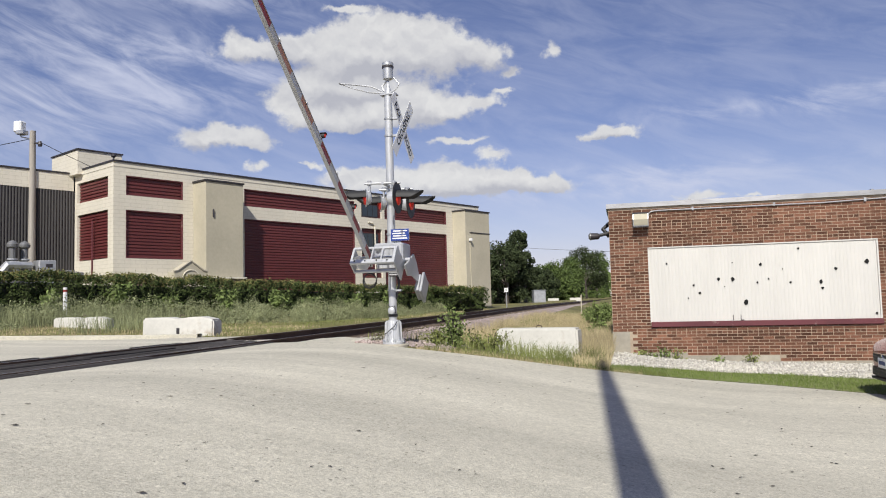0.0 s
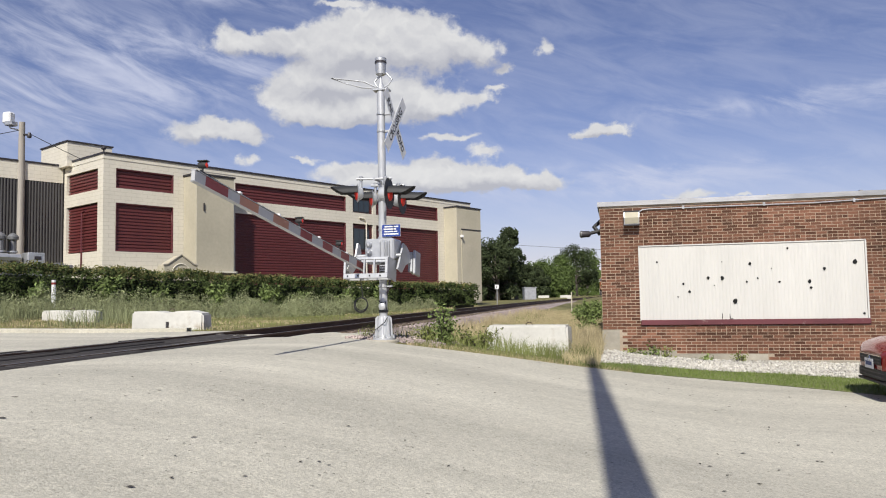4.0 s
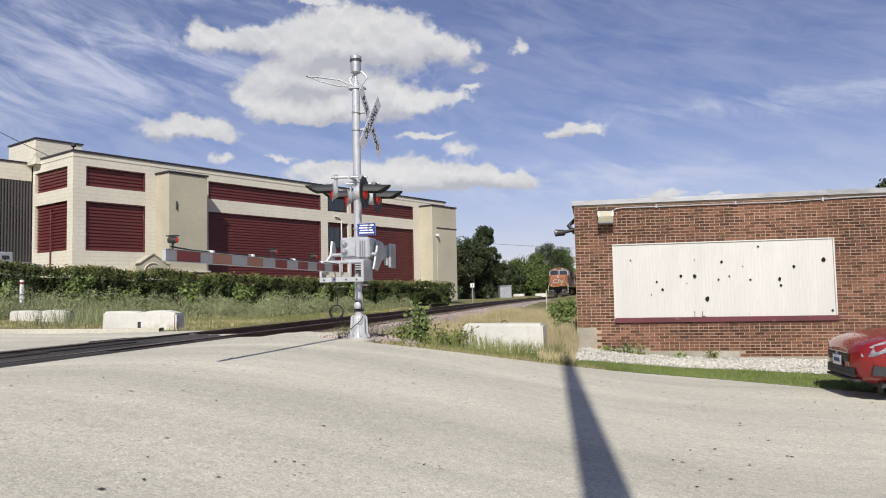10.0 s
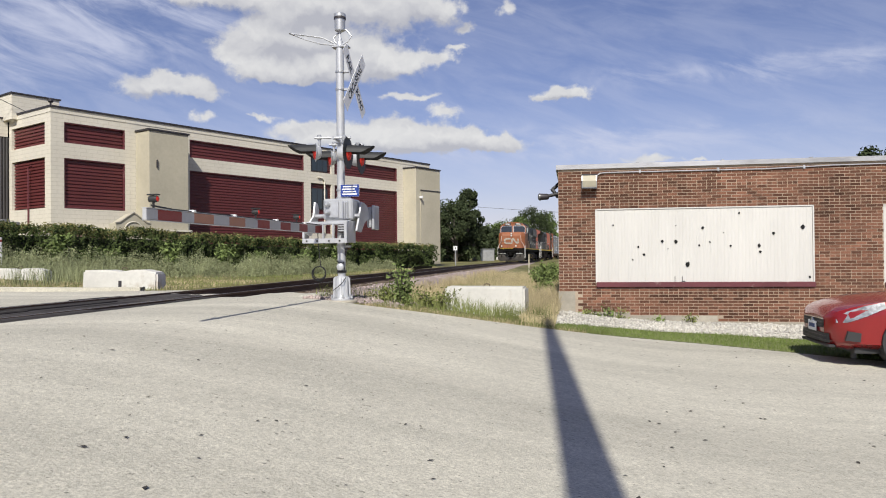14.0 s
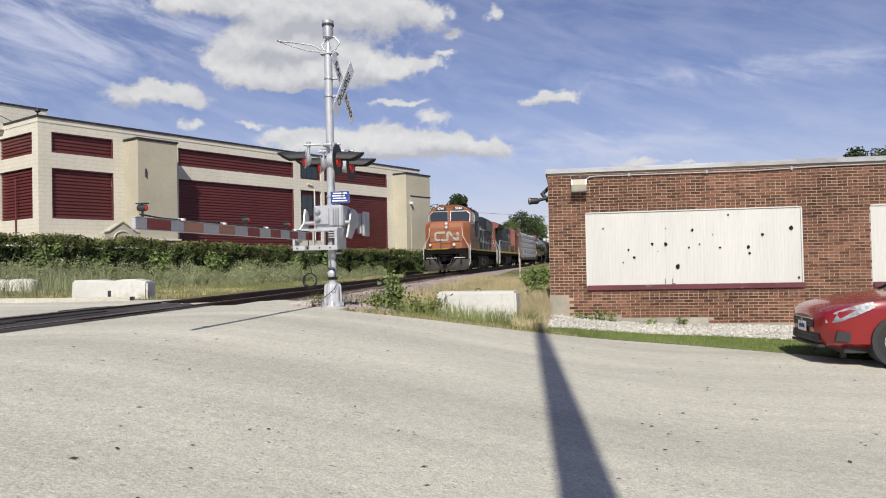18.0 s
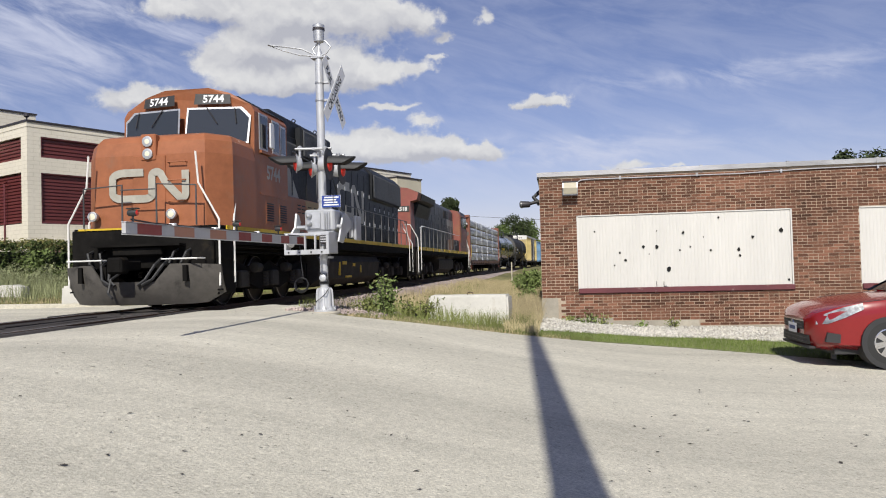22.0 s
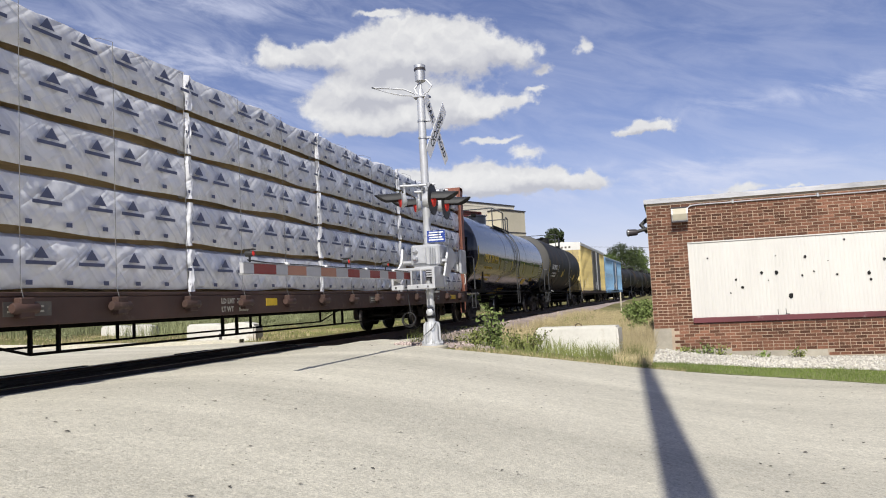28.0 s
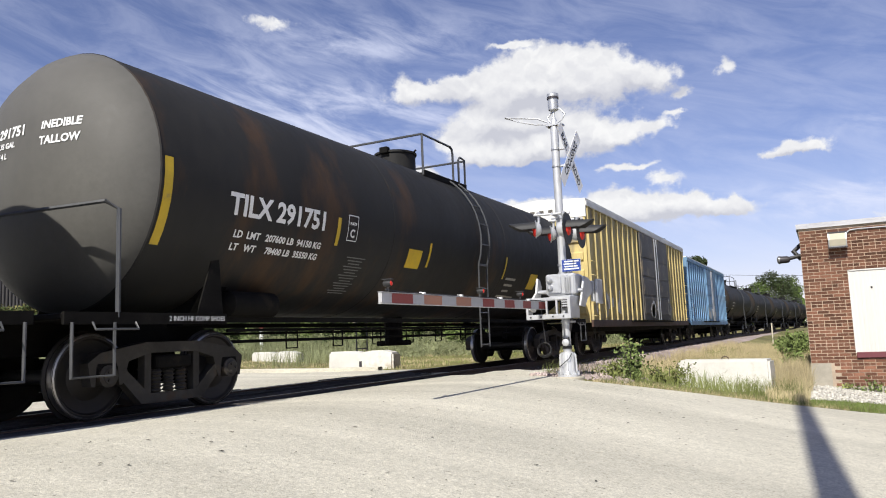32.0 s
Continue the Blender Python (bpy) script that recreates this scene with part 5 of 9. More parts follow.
# ---- small post, sign and cabinet along the line ----
ps = thing("line_sign", "small white sign on a thin post beside the track", "sign")
part("post", M().tube([(-10.4, 65, -0.3), (-10.4, 65, 1.55)], 0.04, 8), GALV, ps)
part("plate", M().box(-10.58, -10.22, 64.94, 64.96, 1.25, 1.62, 0.005), WHITEPAINT, ps)
part("mark", M().box(-10.43, -10.37, 64.93, 64.938, 1.34, 1.54), BLACKINK, ps)
rp = thing("relay_post", "thin dark post with small boxes beside the line", "post")
part("post", M().tube([(-13.9, 112, -0.1), (-13.9, 112, 3.6)], 0.06, 8), DARK_TRIM, rp)
for z, k in ((0.9, 0.2), (1.6, 0.15), (2.4, 0.12)):
    part("box", M().box(-13.9 - k, -13.9 + k, 111.8, 111.93, z, z + 0.35, 0.02), GALV, rp)
ct = thing("signal_cabinet", "grey metal signal cabinet on a slab", "cabinet", at=pose(-10.9, 94, 0, 0, 0, 18))
part("body", M().box(-0.75, 0.75, -0.7, 0.7, 0.05, 1.55, 0.02), GALV, ct)
part("door", M().box(-0.68, 0.0, -0.72, -0.702, 0.12, 1.48), GALV, ct)
part("door", M().box(0.02, 0.68, -0.72, -0.702, 0.12, 1.48), GALV, ct)
part("roof", M().box(-0.82, 0.82, -0.78, 0.78, 1.552, 1.64, 0.01), GALV, ct)
mp = thing("marker_post", "short pale marker post beside the ballast", "post")
part("post", M().box(-2.67, -2.60, 44, 44.07, -0.7, 0.8, 0.01), BEIGE, mp)
mk = thing("track_marker", "short red and white marker post in weeds", "post")
part("post", M().tube([(-19.7, 22.65, 0.1), (-19.7, 22.65, 1.52)], 0.07, 8), WHITEPAINT, mk)
part("band", M().tube([(-19.7, 22.65, 1.36), (-19.7, 22.65, 1.44)], 0.075, 8), REDSHEET, mk)

# ---- the train ----
TRAIN_V = 8.97
TRAIN = []          # thing, its place along the track at 27 s
WHEELSETS = []      # wheelset, its pose in the truck, radius, its place along the track at 27 s
ORANGE = material("faded_orange_paint", (0.30, 0.108, 0.048), 0.5, dark=0.72, light=1.15, big=0.5, small=6, bump=0.05, spot=(0.22, 0.105, 0.06), spot_amount=0.16, spot_scale=0.9, spec=0.35)
RUSTRED = material("weathered_red_orange_paint", (0.25, 0.08, 0.062), 0.5, dark=0.75, light=1.15, big=0.5, small=5, bump=0.06, spot=(0.24, 0.10, 0.06), spot_amount=0.2, spot_scale=0.8, spec=0.35)
LOCOBLACK = material("dusty_black_paint", (0.010, 0.011, 0.013), 0.52, dark=0.75, light=1.5, big=0.6, small=9, bump=0.05, spot=(0.03, 0.028, 0.026), spot_amount=0.12, spot_scale=1.1, spec=0.22)
LOGOGREY = material("dirty_white_paint", (0.36, 0.345, 0.295), 0.55, dark=0.75, light=1.15, big=0.8, small=9, bump=0.04)
STEELGREY = material("dull_grey_steel", (0.13, 0.13, 0.13), 0.6, dark=0.7, light=1.2, big=1.5, bump=0.05)
FADEDPINK = material("faded_pink_number_paint", (0.34, 0.17, 0.14), 0.6, dark=0.7, light=1.15, big=1.5, bump=0.04)
FADED = material("worn_off_emblem_paint", (0.06, 0.06, 0.058), 0.6, dark=0.6, light=1.3, big=1.5, small=9, bump=0.04)
GOLDDUST = material("dusty_ochre_paint", (0.30, 0.21, 0.10), 0.6, dark=0.75, light=1.15, big=0.8, small=9, bump=0.04)
# darker than grime alone: shade beneath the train is put into this colour
UNDER = material("grimy_shade_darkened_underframe", (0.007, 0.0065, 0.006), 0.8, dark=0.6, light=1.6, big=1.5, small=12, bump=0.3, spot=(0.022, 0.018, 0.013), spot_amount=0.08, spec=0.08)
TRUCKGREY = material("dusty_grey_truck_steel", (0.046, 0.042, 0.037), 0.75, dark=0.6, light=1.35, big=1.5, small=10, bump=0.3, spot=(0.07, 0.05, 0.035), spot_amount=0.12, spec=0.15)
LOCOGREY = material("rain_streaked_grey_black_paint", (0.040, 0.042, 0.048), 0.5, dark=0.5, light=1.5, big=1.4, small=9, bump=0.05, spot=(0.11, 0.112, 0.118), spot_amount=0.3, spot_scale=1.5, spec=0.25, stretch=(1, 2.2, 0.25))
WHEELSTEEL = material("dark_wheel_steel", (0.03, 0.026, 0.023), 0.6, metal=0.4, dark=0.7, light=1.4, big=2, bump=0.1)
TREAD = material("bright_wheel_rim", (0.45, 0.43, 0.41), 0.35, metal=0.9, dark=0.7, light=1.2, bump=0.05)
YELLOW = material("yellow_paint", (0.62, 0.42, 0.02), 0.5, dark=0.75, light=1.12, big=1.2, small=9, bump=0.04, spot=(0.25, 0.19, 0.06), spot_amount=0.12)
RAILWHITE = material("white_handrail_paint", (0.72, 0.71, 0.68), 0.45, dark=0.8, light=1.1, big=2, bump=0.03)
RAILBLACK = material("dark_handrail_paint", (0.05, 0.052, 0.056), 0.5, dark=0.8, light=1.3, big=2, bump=0.03)
CABGLASS = glass("cab_glass", (0.03, 0.035, 0.04), 0.06)
HEADLAMP = glow("headlamp_glass", (0.55, 0.50, 0.38), 0.45)
TANKGLOSS = material("glossy_black_tank_paint", (0.010, 0.011, 0.016), 0.15, dark=0.85, light=1.3, big=0.4, small=5, bump=0.02, bump_scale=5, rvar=0.05, spec=0.6)
TANKMATT = material("dull_black_tank_paint", (0.021, 0.0205, 0.020), 0.62, dark=0.75, light=1.3, big=0.35, small=5, bump=0.04, spot=(0.058, 0.036, 0.023), spot_amount=0.16, spot_scale=0.5, spec=0.14, stretch=(0.6, 1.3, 0.6))
TANKHEAD = material("grey_dusty_tank_head", (0.095, 0.092, 0.085), 0.6, dark=0.85, light=1.12, big=0.7, bump=0.04, spec=0.2)
CARBROWN = material("oxide_brown_car_paint", (0.20, 0.07, 0.042), 0.6, dark=0.75, light=1.15, big=0.8, small=8, bump=0.08, spot=(0.10, 0.05, 0.035), spot_amount=0.12)
SILLBROWN = material("dirty_brown_sill", (0.055, 0.028, 0.021), 0.7, dark=0.65, light=1.25, big=0.9, small=8, bump=0.1, spot=(0.09, 0.06, 0.045), spot_amount=0.12)
WRAP = wrap_surface("white_lumber_wrap", (0.66, 0.665, 0.69))
LUMBER = material("raw_lumber_edges", (0.42, 0.30, 0.15), 0.8, dark=0.6, light=1.2, big=2, small=20, bump=0.3, stretch=(1, 0.2, 3))
LOGOBLUE = material("navy_print", (0.07, 0.08, 0.14), 0.45, dark=0.9, light=1.05, bump=0)
BOXYELLOW = material("worn_yellow_car_paint", (0.60, 0.475, 0.19), 0.6, dark=0.6, light=1.1, big=0.9, small=7, bump=0.08, spot=(0.23, 0.185, 0.115), spot_amount=0.34, spot_scale=1.6, stretch=(1, 1, 0.28))
BOXDARK = material("faded_dark_door_paint", (0.10, 0.09, 0.078), 0.65, dark=0.6, light=1.3, big=0.8, bump=0.08, spot=(0.24, 0.19, 0.12), spot_amount=0.25, spot_scale=1.4)
BOXBLUE = material("faded_light_blue_paint", (0.17, 0.32, 0.50), 0.6, dark=0.6, light=1.15, big=0.9, small=7, bump=0.06, spot=(0.10, 0.14, 0.18), spot_amount=0.2, spot_scale=2.2, stretch=(1, 1.6, 0.3))
BOXWHITE = material("white_car_end_paint", (0.68, 0.67, 0.63), 0.6, dark=0.8, light=1.06, big=0.6, bump=0.05)

_wheel = {}


def wheelset_mesh(r):
    """Two flanged wheels on an axle, with bearing caps, turned about x."""
    if r in _wheel:
        return _wheel[r]
    m = M()
    for s in (-1, 1):
        prof = [(0.10, 0.66), (0.10, 0.69), (r * 0.5, 0.72), (r - 0.075, 0.70), (r - 0.05, 0.68), (r + 0.026, 0.685), (r + 0.026, 0.705), (r, 0.72), (r - 0.006, 0.815), (r - 0.055, 0.82), (r - 0.075, 0.79), (r * 0.55, 0.755), (0.15, 0.80), (0.11, 0.83)]
        m.lathe([(a, s * b) for a, b in prof], "x", n=32)
    m.lathe([(0.085, -0.98), (0.085, 0.98)], "x", n=12)
    wheel = m.mesh("wheelset", WHEELSTEEL, True)
    rim = [M().lathe([(r - 0.004, s * 0.722), (r + 0.001, s * 0.74), (r - 0.004, s * 0.812), (r - 0.03, s * 0.8225)], "x", n=32, cap=False).mesh("wheel_rim", TREAD, True) for s in (-1, 1)]
    caps = []
    for s in (-1, 1):
        cap = M()
        cap.lathe([(0.11, s * 0.94), (0.115, s * 1.10), (0.085, s * 1.115), (0.08, s * 1.13)], "x", n=16)
        for k in range(3):
            a = k * 2.094
            cap.tube([(s * 1.12, 0.05 * math.cos(a), 0.05 * math.sin(a)), (s * 1.15, 0.05 * math.cos(a), 0.05 * math.sin(a))], 0.017, 6)
        caps.append(cap.mesh("bearing_cap", TRUCKGREY, True))
    _wheel[r] = (wheel, rim, caps)
    return _wheel[r]


_frames = {}


def freight_frame():
    if "freight" not in _frames:
        frames, springs, bo = [], [], M()
        for s in (-1, 1):
            fr = M()
            a, b = sorted((s * 0.93, s * 1.07))
            fr.prism([(-1.08, 0.36), (-1.12, 0.60), (-0.98, 0.70), (-0.38, 0.80), (0.38, 0.80), (0.98, 0.70), (1.12, 0.60), (1.08, 0.36), (1.03, 0.36), (1.02, 0.56), (0.76, 0.56), (0.74, 0.36), (0.70, 0.36), (0.62, 0.60), (0.34, 0.68), (-0.34, 0.68), (-0.62, 0.60), (-0.70, 0.36), (-0.74, 0.36), (-0.76, 0.56), (-1.02, 0.56), (-1.03, 0.36)], a, b, "x")
            fr.prism([(-0.80, 0.50), (-0.66, 0.52), (-0.34, 0.235), (0.34, 0.235), (0.66, 0.52), (0.80, 0.50), (0.44, 0.13), (-0.44, 0.13)], a + 0.01, b - 0.01, "x")
            fr.box(a + 0.015, b - 0.015, -0.40, -0.31, 0.2, 0.72).box(a + 0.015, b - 0.015, 0.31, 0.40, 0.2, 0.72)
            for y in (-0.2, -0.02, 0.16):
                springs.append(M().lathe([(0.05 + 0.025 * (k % 2), 0.24 + 0.021 * k) for k in range(13)], "z", (s * 1.0, y, 0), 10).mesh("coil_spring", TRUCKGREY, True))
            bo.box(min(s * 0.85, s * 1.09), max(s * 0.85, s * 1.09), -0.26, 0.26, 0.50, 0.65, 0.02)
            for y in (-0.89, 0.89):
                bo.box(min(s * 0.9, s * 1.08), max(s * 0.9, s * 1.08), y - 0.13, y + 0.13, 0.46, 0.60, 0.02)
            frames.append(fr.mesh("side_frame", TRUCKGREY))
        bo.box(-0.9, 0.9, -0.2, 0.2, 0.5, 0.72, 0.03)
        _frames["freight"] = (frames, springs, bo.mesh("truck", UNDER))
    return _frames["freight"]


def add_wheelset(truck, y, r, u, name="wheelset"):
    wheel, rim, cap = wheelset_mesh(r)
    m = bpy.data.objects.new(name, wheel)
    scene.collection.objects.link(m)
    m.parent = truck
    m.matrix_basis = pose(0, y, r)
    WHEELSETS.append((m, y, r, u))
    for nm, me in (*[("wheel_rim", q) for q in rim], *[("bearing_cap", q) for q in cap]):
        # rims and caps are turned surfaces, which stay with the truck
        part(nm, me, None, truck, at=pose(0, y, r))
    return m


def freight_truck(car, y, u, r=0.457, dirt=None):
    fr, sp, bo = freight_frame()
    t = part("truck", bo, None, car, "cast steel two-axle truck", at=pose(0, y, 0))
    for me in fr:
        part("side_frame", me, None, t)
    for me in sp:
        part("coil_spring", me, None, t)
    for d in (-0.89, 0.89):
        add_wheelset(t, d, r, u + y + d)
        part("brake_shoe", M().box(-0.9, 0.9, d * 0.42 - 0.05, d * 0.42 + 0.05, 0.3, 0.42, 0.02), UNDER, t)
    return t


def loco_truck(car, y, u, r=0.53):
    """A three-axle locomotive truck."""
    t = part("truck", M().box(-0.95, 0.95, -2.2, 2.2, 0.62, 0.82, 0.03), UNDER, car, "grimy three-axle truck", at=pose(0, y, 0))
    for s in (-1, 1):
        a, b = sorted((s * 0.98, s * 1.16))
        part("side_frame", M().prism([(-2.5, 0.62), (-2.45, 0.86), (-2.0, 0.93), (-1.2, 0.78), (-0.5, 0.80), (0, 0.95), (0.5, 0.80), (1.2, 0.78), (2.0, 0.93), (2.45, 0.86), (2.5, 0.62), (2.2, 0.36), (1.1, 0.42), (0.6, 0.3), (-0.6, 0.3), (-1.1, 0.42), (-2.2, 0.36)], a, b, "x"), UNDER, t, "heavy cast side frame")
        for k in (-1.72, 0.0, 1.72):
            part("journal_box", M().box(min(s * 1.1, s * 1.3), max(s * 1.1, s * 1.3), k - 0.2, k + 0.2, 0.36, 0.72, 0.03), TRUCKGREY, t)
            for d in (-0.32, 0.32):
                part("coil_spring", M().lathe([(0.07 + 0.025 * (q % 2), 0.36 + 0.03 * q) for q in range(12)], "z", (s * 1.17, k + d, 0), 10), TRUCKGREY, t, smooth=True)
        for k in (-0.95, 0.85):
            part("brake_cylinder", M().lathe([(0.06, -0.22), (0.11, -0.2), (0.11, 0.1), (0.05, 0.14), (0.03, 0.3)], "y", (s * 1.25, k, 0.78), 12), TRUCKGREY, t, smooth=True)
        for e in (-1, 1):
            part("sand_hose", M().tube([(s * 1.22, e * 2.4, 0.85), (s * 1.28, e * 2.2, 0.5), (s * 0.9, e * 2.3, 0.15)], 0.025, 6), UNDER, t)
    for k in (-1.72, 0.0, 1.72):
        add_wheelset(t, k, r, u + y + k)
        part("traction_motor", M().box(-0.6, 0.6, k + 0.1, k + 0.95, 0.2, 0.72, 0.08), UNDER, t, "grimy traction motor")
        part("brake_rigging", M().box(-0.95, 0.95, k - 0.68, k - 0.6, 0.3, 0.62, 0.02), UNDER, t)
    return t


def coupler(car, y, s, z=0.86):
    c = part("coupler", M().box(-0.09, 0.09, min(y, y + s * 0.55), max(y, y + s * 0.55), z - 0.09, z + 0.09, 0.02).box(-0.14, 0.16, min(y + s * 0.5, y + s * 0.78), max(y + s * 0.5, y + s * 0.78), z - 0.15, z + 0.15, 0.04), UNDER, car, "rusty knuckle coupler")
    part("air_hose", M().tube([(-0.3, y, z - 0.1), (-0.32, y + s * 0.35, z - 0.25), (-0.28, y + s * 0.5, z - 0.5), (-0.1, y + s * 0.65, z - 0.58)], 0.025, 6), BLACKPAINT, c)


def rail_run(car, pts, mat, r=0.018, label=""):
    part("handrail", M().tube(pts, r, 6), mat, car, label, True)


def side_stripe(car, sx, x, poly, mat, name="paint_band", label=""):
    """A painted band 3 mm proud of a side at x."""
    a, b = sorted((sx * x, sx * (x + 0.003)))
    part(name, M().prism(poly, a, b, "x"), mat, car, label)


def band_path(pts, w):
    """Corner points of a flat band of width w along a path, as two joined outlines."""
    left, right = [], []
    for i, p in enumerate(pts):
        a, b = Vector(pts[max(i - 1, 0)]), Vector(pts[min(i + 1, len(pts) - 1)])
        d = (b - a).normalized()
        n = Vector((-d.y, d.x)) * w / 2
        left.append((p[0] + n.x, p[1] + n.y))
        right.append((p[0] - n.x, p[1] - n.y))
    return left, right


def emblem(parent, put, mat, label="emblem of two joined rounded bands", aspect=2.67):
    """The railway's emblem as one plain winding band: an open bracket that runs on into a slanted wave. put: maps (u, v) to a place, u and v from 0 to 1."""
    m = M()

    def run(pts, w):
        le, ri = band_path([(p[0] * aspect, p[1]) for p in pts], w)
        m.grid([[put(p[0] / aspect, p[1]) for p in le], [put(p[0] / aspect, p[1]) for p in ri]])

    def arc(cx, cy, rx, ry, a0, a1, n=6):
        return [(cx + rx * math.cos(radians(a0 + (a1 - a0) * i / n)), cy + ry * math.sin(radians(a0 + (a1 - a0) * i / n))) for i in range(n + 1)]

    run([(0.44, 0.9)] + arc(0.2, 0.72, 0.14, 0.18, 90, 180) + arc(0.2, 0.28, 0.14, 0.18, 180, 270) + [(0.40, 0.10)] + arc(0.46, 0.22, 0.08, 0.12, 270, 360, 4) + arc(0.60, 0.78, 0.06, 0.12, 180, 40, 5) + [(0.70, 0.6), (0.84, 0.2)] + arc(0.90, 0.2, 0.045, 0.12, 200, 360, 5) + [(0.945, 0.92)], 0.235)
    return part("emblem", m, mat, parent, label)


def locomotive_a(u):
    """Leading unit: wide cab with sloped nose, long black hood. y = -9.8 is its front."""
    car = thing("locomotive", "orange and black diesel freight locomotive leading the train", "locomotive", "train vehicles")
    TRAIN.append((car, u))
    D = 1.60
    part("frame", M().box(-1.05, 1.05, -9.4, 9.6, 1.15, 1.54, 0.02).box(-1.5, 1.5, -9.3, 9.6, 1.54, D, 0.01), UNDER, car, "heavy black underframe")
    for s in (-1, 1):
        part("sill_stripe", M().box(min(s * 1.5, s * 1.52), max(s * 1.5, s * 1.52), -9.0, 9.5, 1.49, 1.605), YELLOW, car, "worn yellow edge stripe")
        part("sill", M().box(min(s * 1.42, s * 1.5), max(s * 1.42, s * 1.5), -9.0, 9.5, 1.25, 1.538), UNDER, car)
    # nose with cut corners and a sloping lid
    nose = M()
    lo = [(-1.54, -7.6), (-1.54, -8.72), (-1.16, -9.14), (1.16, -9.14), (1.54, -8.72), (1.54, -7.6)]
    rows = []
    for z, k, back in ((D + 0.003, 1.0, 0.0), (3.02, 0.99, 0.03), (3.28, 0.97, 0.08), (3.40, 0.92, 0.18), (3.46, 0.84, 0.36)):
        rows.append([(x * k, min(y + back, -7.6), z) for x, y in lo])
    nose.grid(rows)
    nose.add([rows[-1][0], rows[-1][1], rows[-1][2], rows[-1][3], rows[-1][4], rows[-1][5]], [(0, 1, 2, 3, 4, 5)])
    ns = part("nose", nose, ORANGE, car, "sunlit faded orange nose")
    part("nose_door", M().box(-0.34, 0.34, -9.14, -9.10, 1.68, 3.0, 0.01), ORANGE, ns)
    emblem(ns, lambda p, q: (-0.86 + 1.72 * p, -9.165, 2.10 + 0.64 * q), LOGOGREY, "worn white emblem band")
    hb = part("headlight_box", M().box(-0.16, 0.16, -9.16, -9.0, 2.90, 3.42, 0.02), ORANGE, ns)
    for z in (3.03, 3.27):
        part("headlight", M().lathe([(0.10, -9.15), (0.105, -9.195), (0.085, -9.2)], "y", (0, 0, z), 18), GALV, hb, "chrome ringed headlight", True)
        part("lens", M().lathe([(0.08, -9.19), (0.05, -9.2), (0.005, -9.204)], "y", (0, 0, z), 18), HEADLAMP, hb, "lit lens", True)
    for x in (-1.12, 0.52):
        dl = part("ditch_light", M().lathe([(0.06, -9.15), (0.095, -9.22), (0.10, -9.29), (0.085, -9.295)], "y", (x, 0, 1.84), 18), GALV, ns, "round ditch light", True)
        part("lens", M().lathe([(0.08, -9.29), (0.05, -9.30), (0.005, -9.304)], "y", (x, 0, 1.84), 18), HEADLAMP, dl, smooth=True)
    for z in (2.1, 2.5, 2.85):
        rail_run(car, [(0.42, -9.1, z), (0.42, -9.2, z), (0.78, -9.2, z), (0.78, -9.1, z)], ORANGE, 0.014, "grab iron")
    part("placard", M().box(-0.72, -0.45, -9.14, -9.118, 2.62, 2.72), WHITEPAINT, ns)
    # cab
    sec = [(-1.5, D), (1.5, D), (1.5, 4.12), (1.42, 4.26), (0.95, 4.54), (0.5, 4.66), (-0.5, 4.66), (-0.95, 4.54), (-1.42, 4.26), (-1.5, 4.12)]
    cab = M()
    front = [(x, -7.62 - 0.22 * (1 - abs(x) / 1.5) + max(0, z - 3.5) * 0.16, z) for x, z in sec]
    back = [(x, -5.62, z) for x, z in sec]
    cab.add(front + back, [tuple(range(10)), tuple(range(19, 9, -1))] + [(j, 10 + j, 10 + (j + 1) % 10, (j + 1) % 10) for j in range(10)])
    cb = part("cab", cab, ORANGE, car, "faded orange cab")
    part("cab_roof", M().prism([(-1.46, 4.24), (-0.96, 4.56), (-0.5, 4.68), (0.5, 4.68), (0.96, 4.56), (1.46, 4.24), (0.95, 4.46), (-0.95, 4.46)], -7.1, -5.61, "y"), LOCOBLACK, cb, "black roof sheet")
    for s in (-1, 1):
        # windscreen, number board
        def wf(x, z, o=0.0):
            return (s * x, -7.62 - 0.22 * (1 - x / 1.5) + max(0, z - 3.5) * 0.16 - o, z)
        q = [(0.10, 3.50), (0.12, 4.18), (1.20, 4.18), (1.40, 3.98), (1.37, 3.46), (0.9, 3.44)]
        part("windscreen_frame", M().add([wf(x + (0.04 if x > 0.5 else -0.04), z + (0.04 if z > 3.6 else -0.04), 0.012) for x, z in q], [tuple(range(6))]), GALV, cb)
        part("windscreen", M().add([wf(x, z, 0.022) for x, z in q], [tuple(range(6))]), CABGLASS, cb, "tinted windscreen")
        part("wiper", M().tube([wf(0.5, 4.22, 0.04), wf(0.75, 3.85, 0.05)], 0.012, 5), BLACKPAINT, cb)
        part("wiper", M().tube([wf(1.1, 4.2, 0.04), wf(1.15, 3.85, 0.05)], 0.012, 5), BLACKPAINT, cb)
        nb = part("number_board", M().add([wf(0.22, 4.29, 0.02), wf(1.0, 4.29, 0.02), wf(0.98, 4.50, 0.02), wf(0.24, 4.53, 0.02)], [(0, 1, 2, 3)]), BLACKPAINT, cb, "black number board")
        lettering("5744", 0.23, WHITEPAINT, nb, pose(s * 0.63, -7.62 - 0.22 * (1 - 0.63 / 1.5) + 0.93 * 0.16 - 0.036, 4.335, 81, 0, s * 8.3), bold=0.006, depth=0.001)
        # side windows
        x = s * 1.5
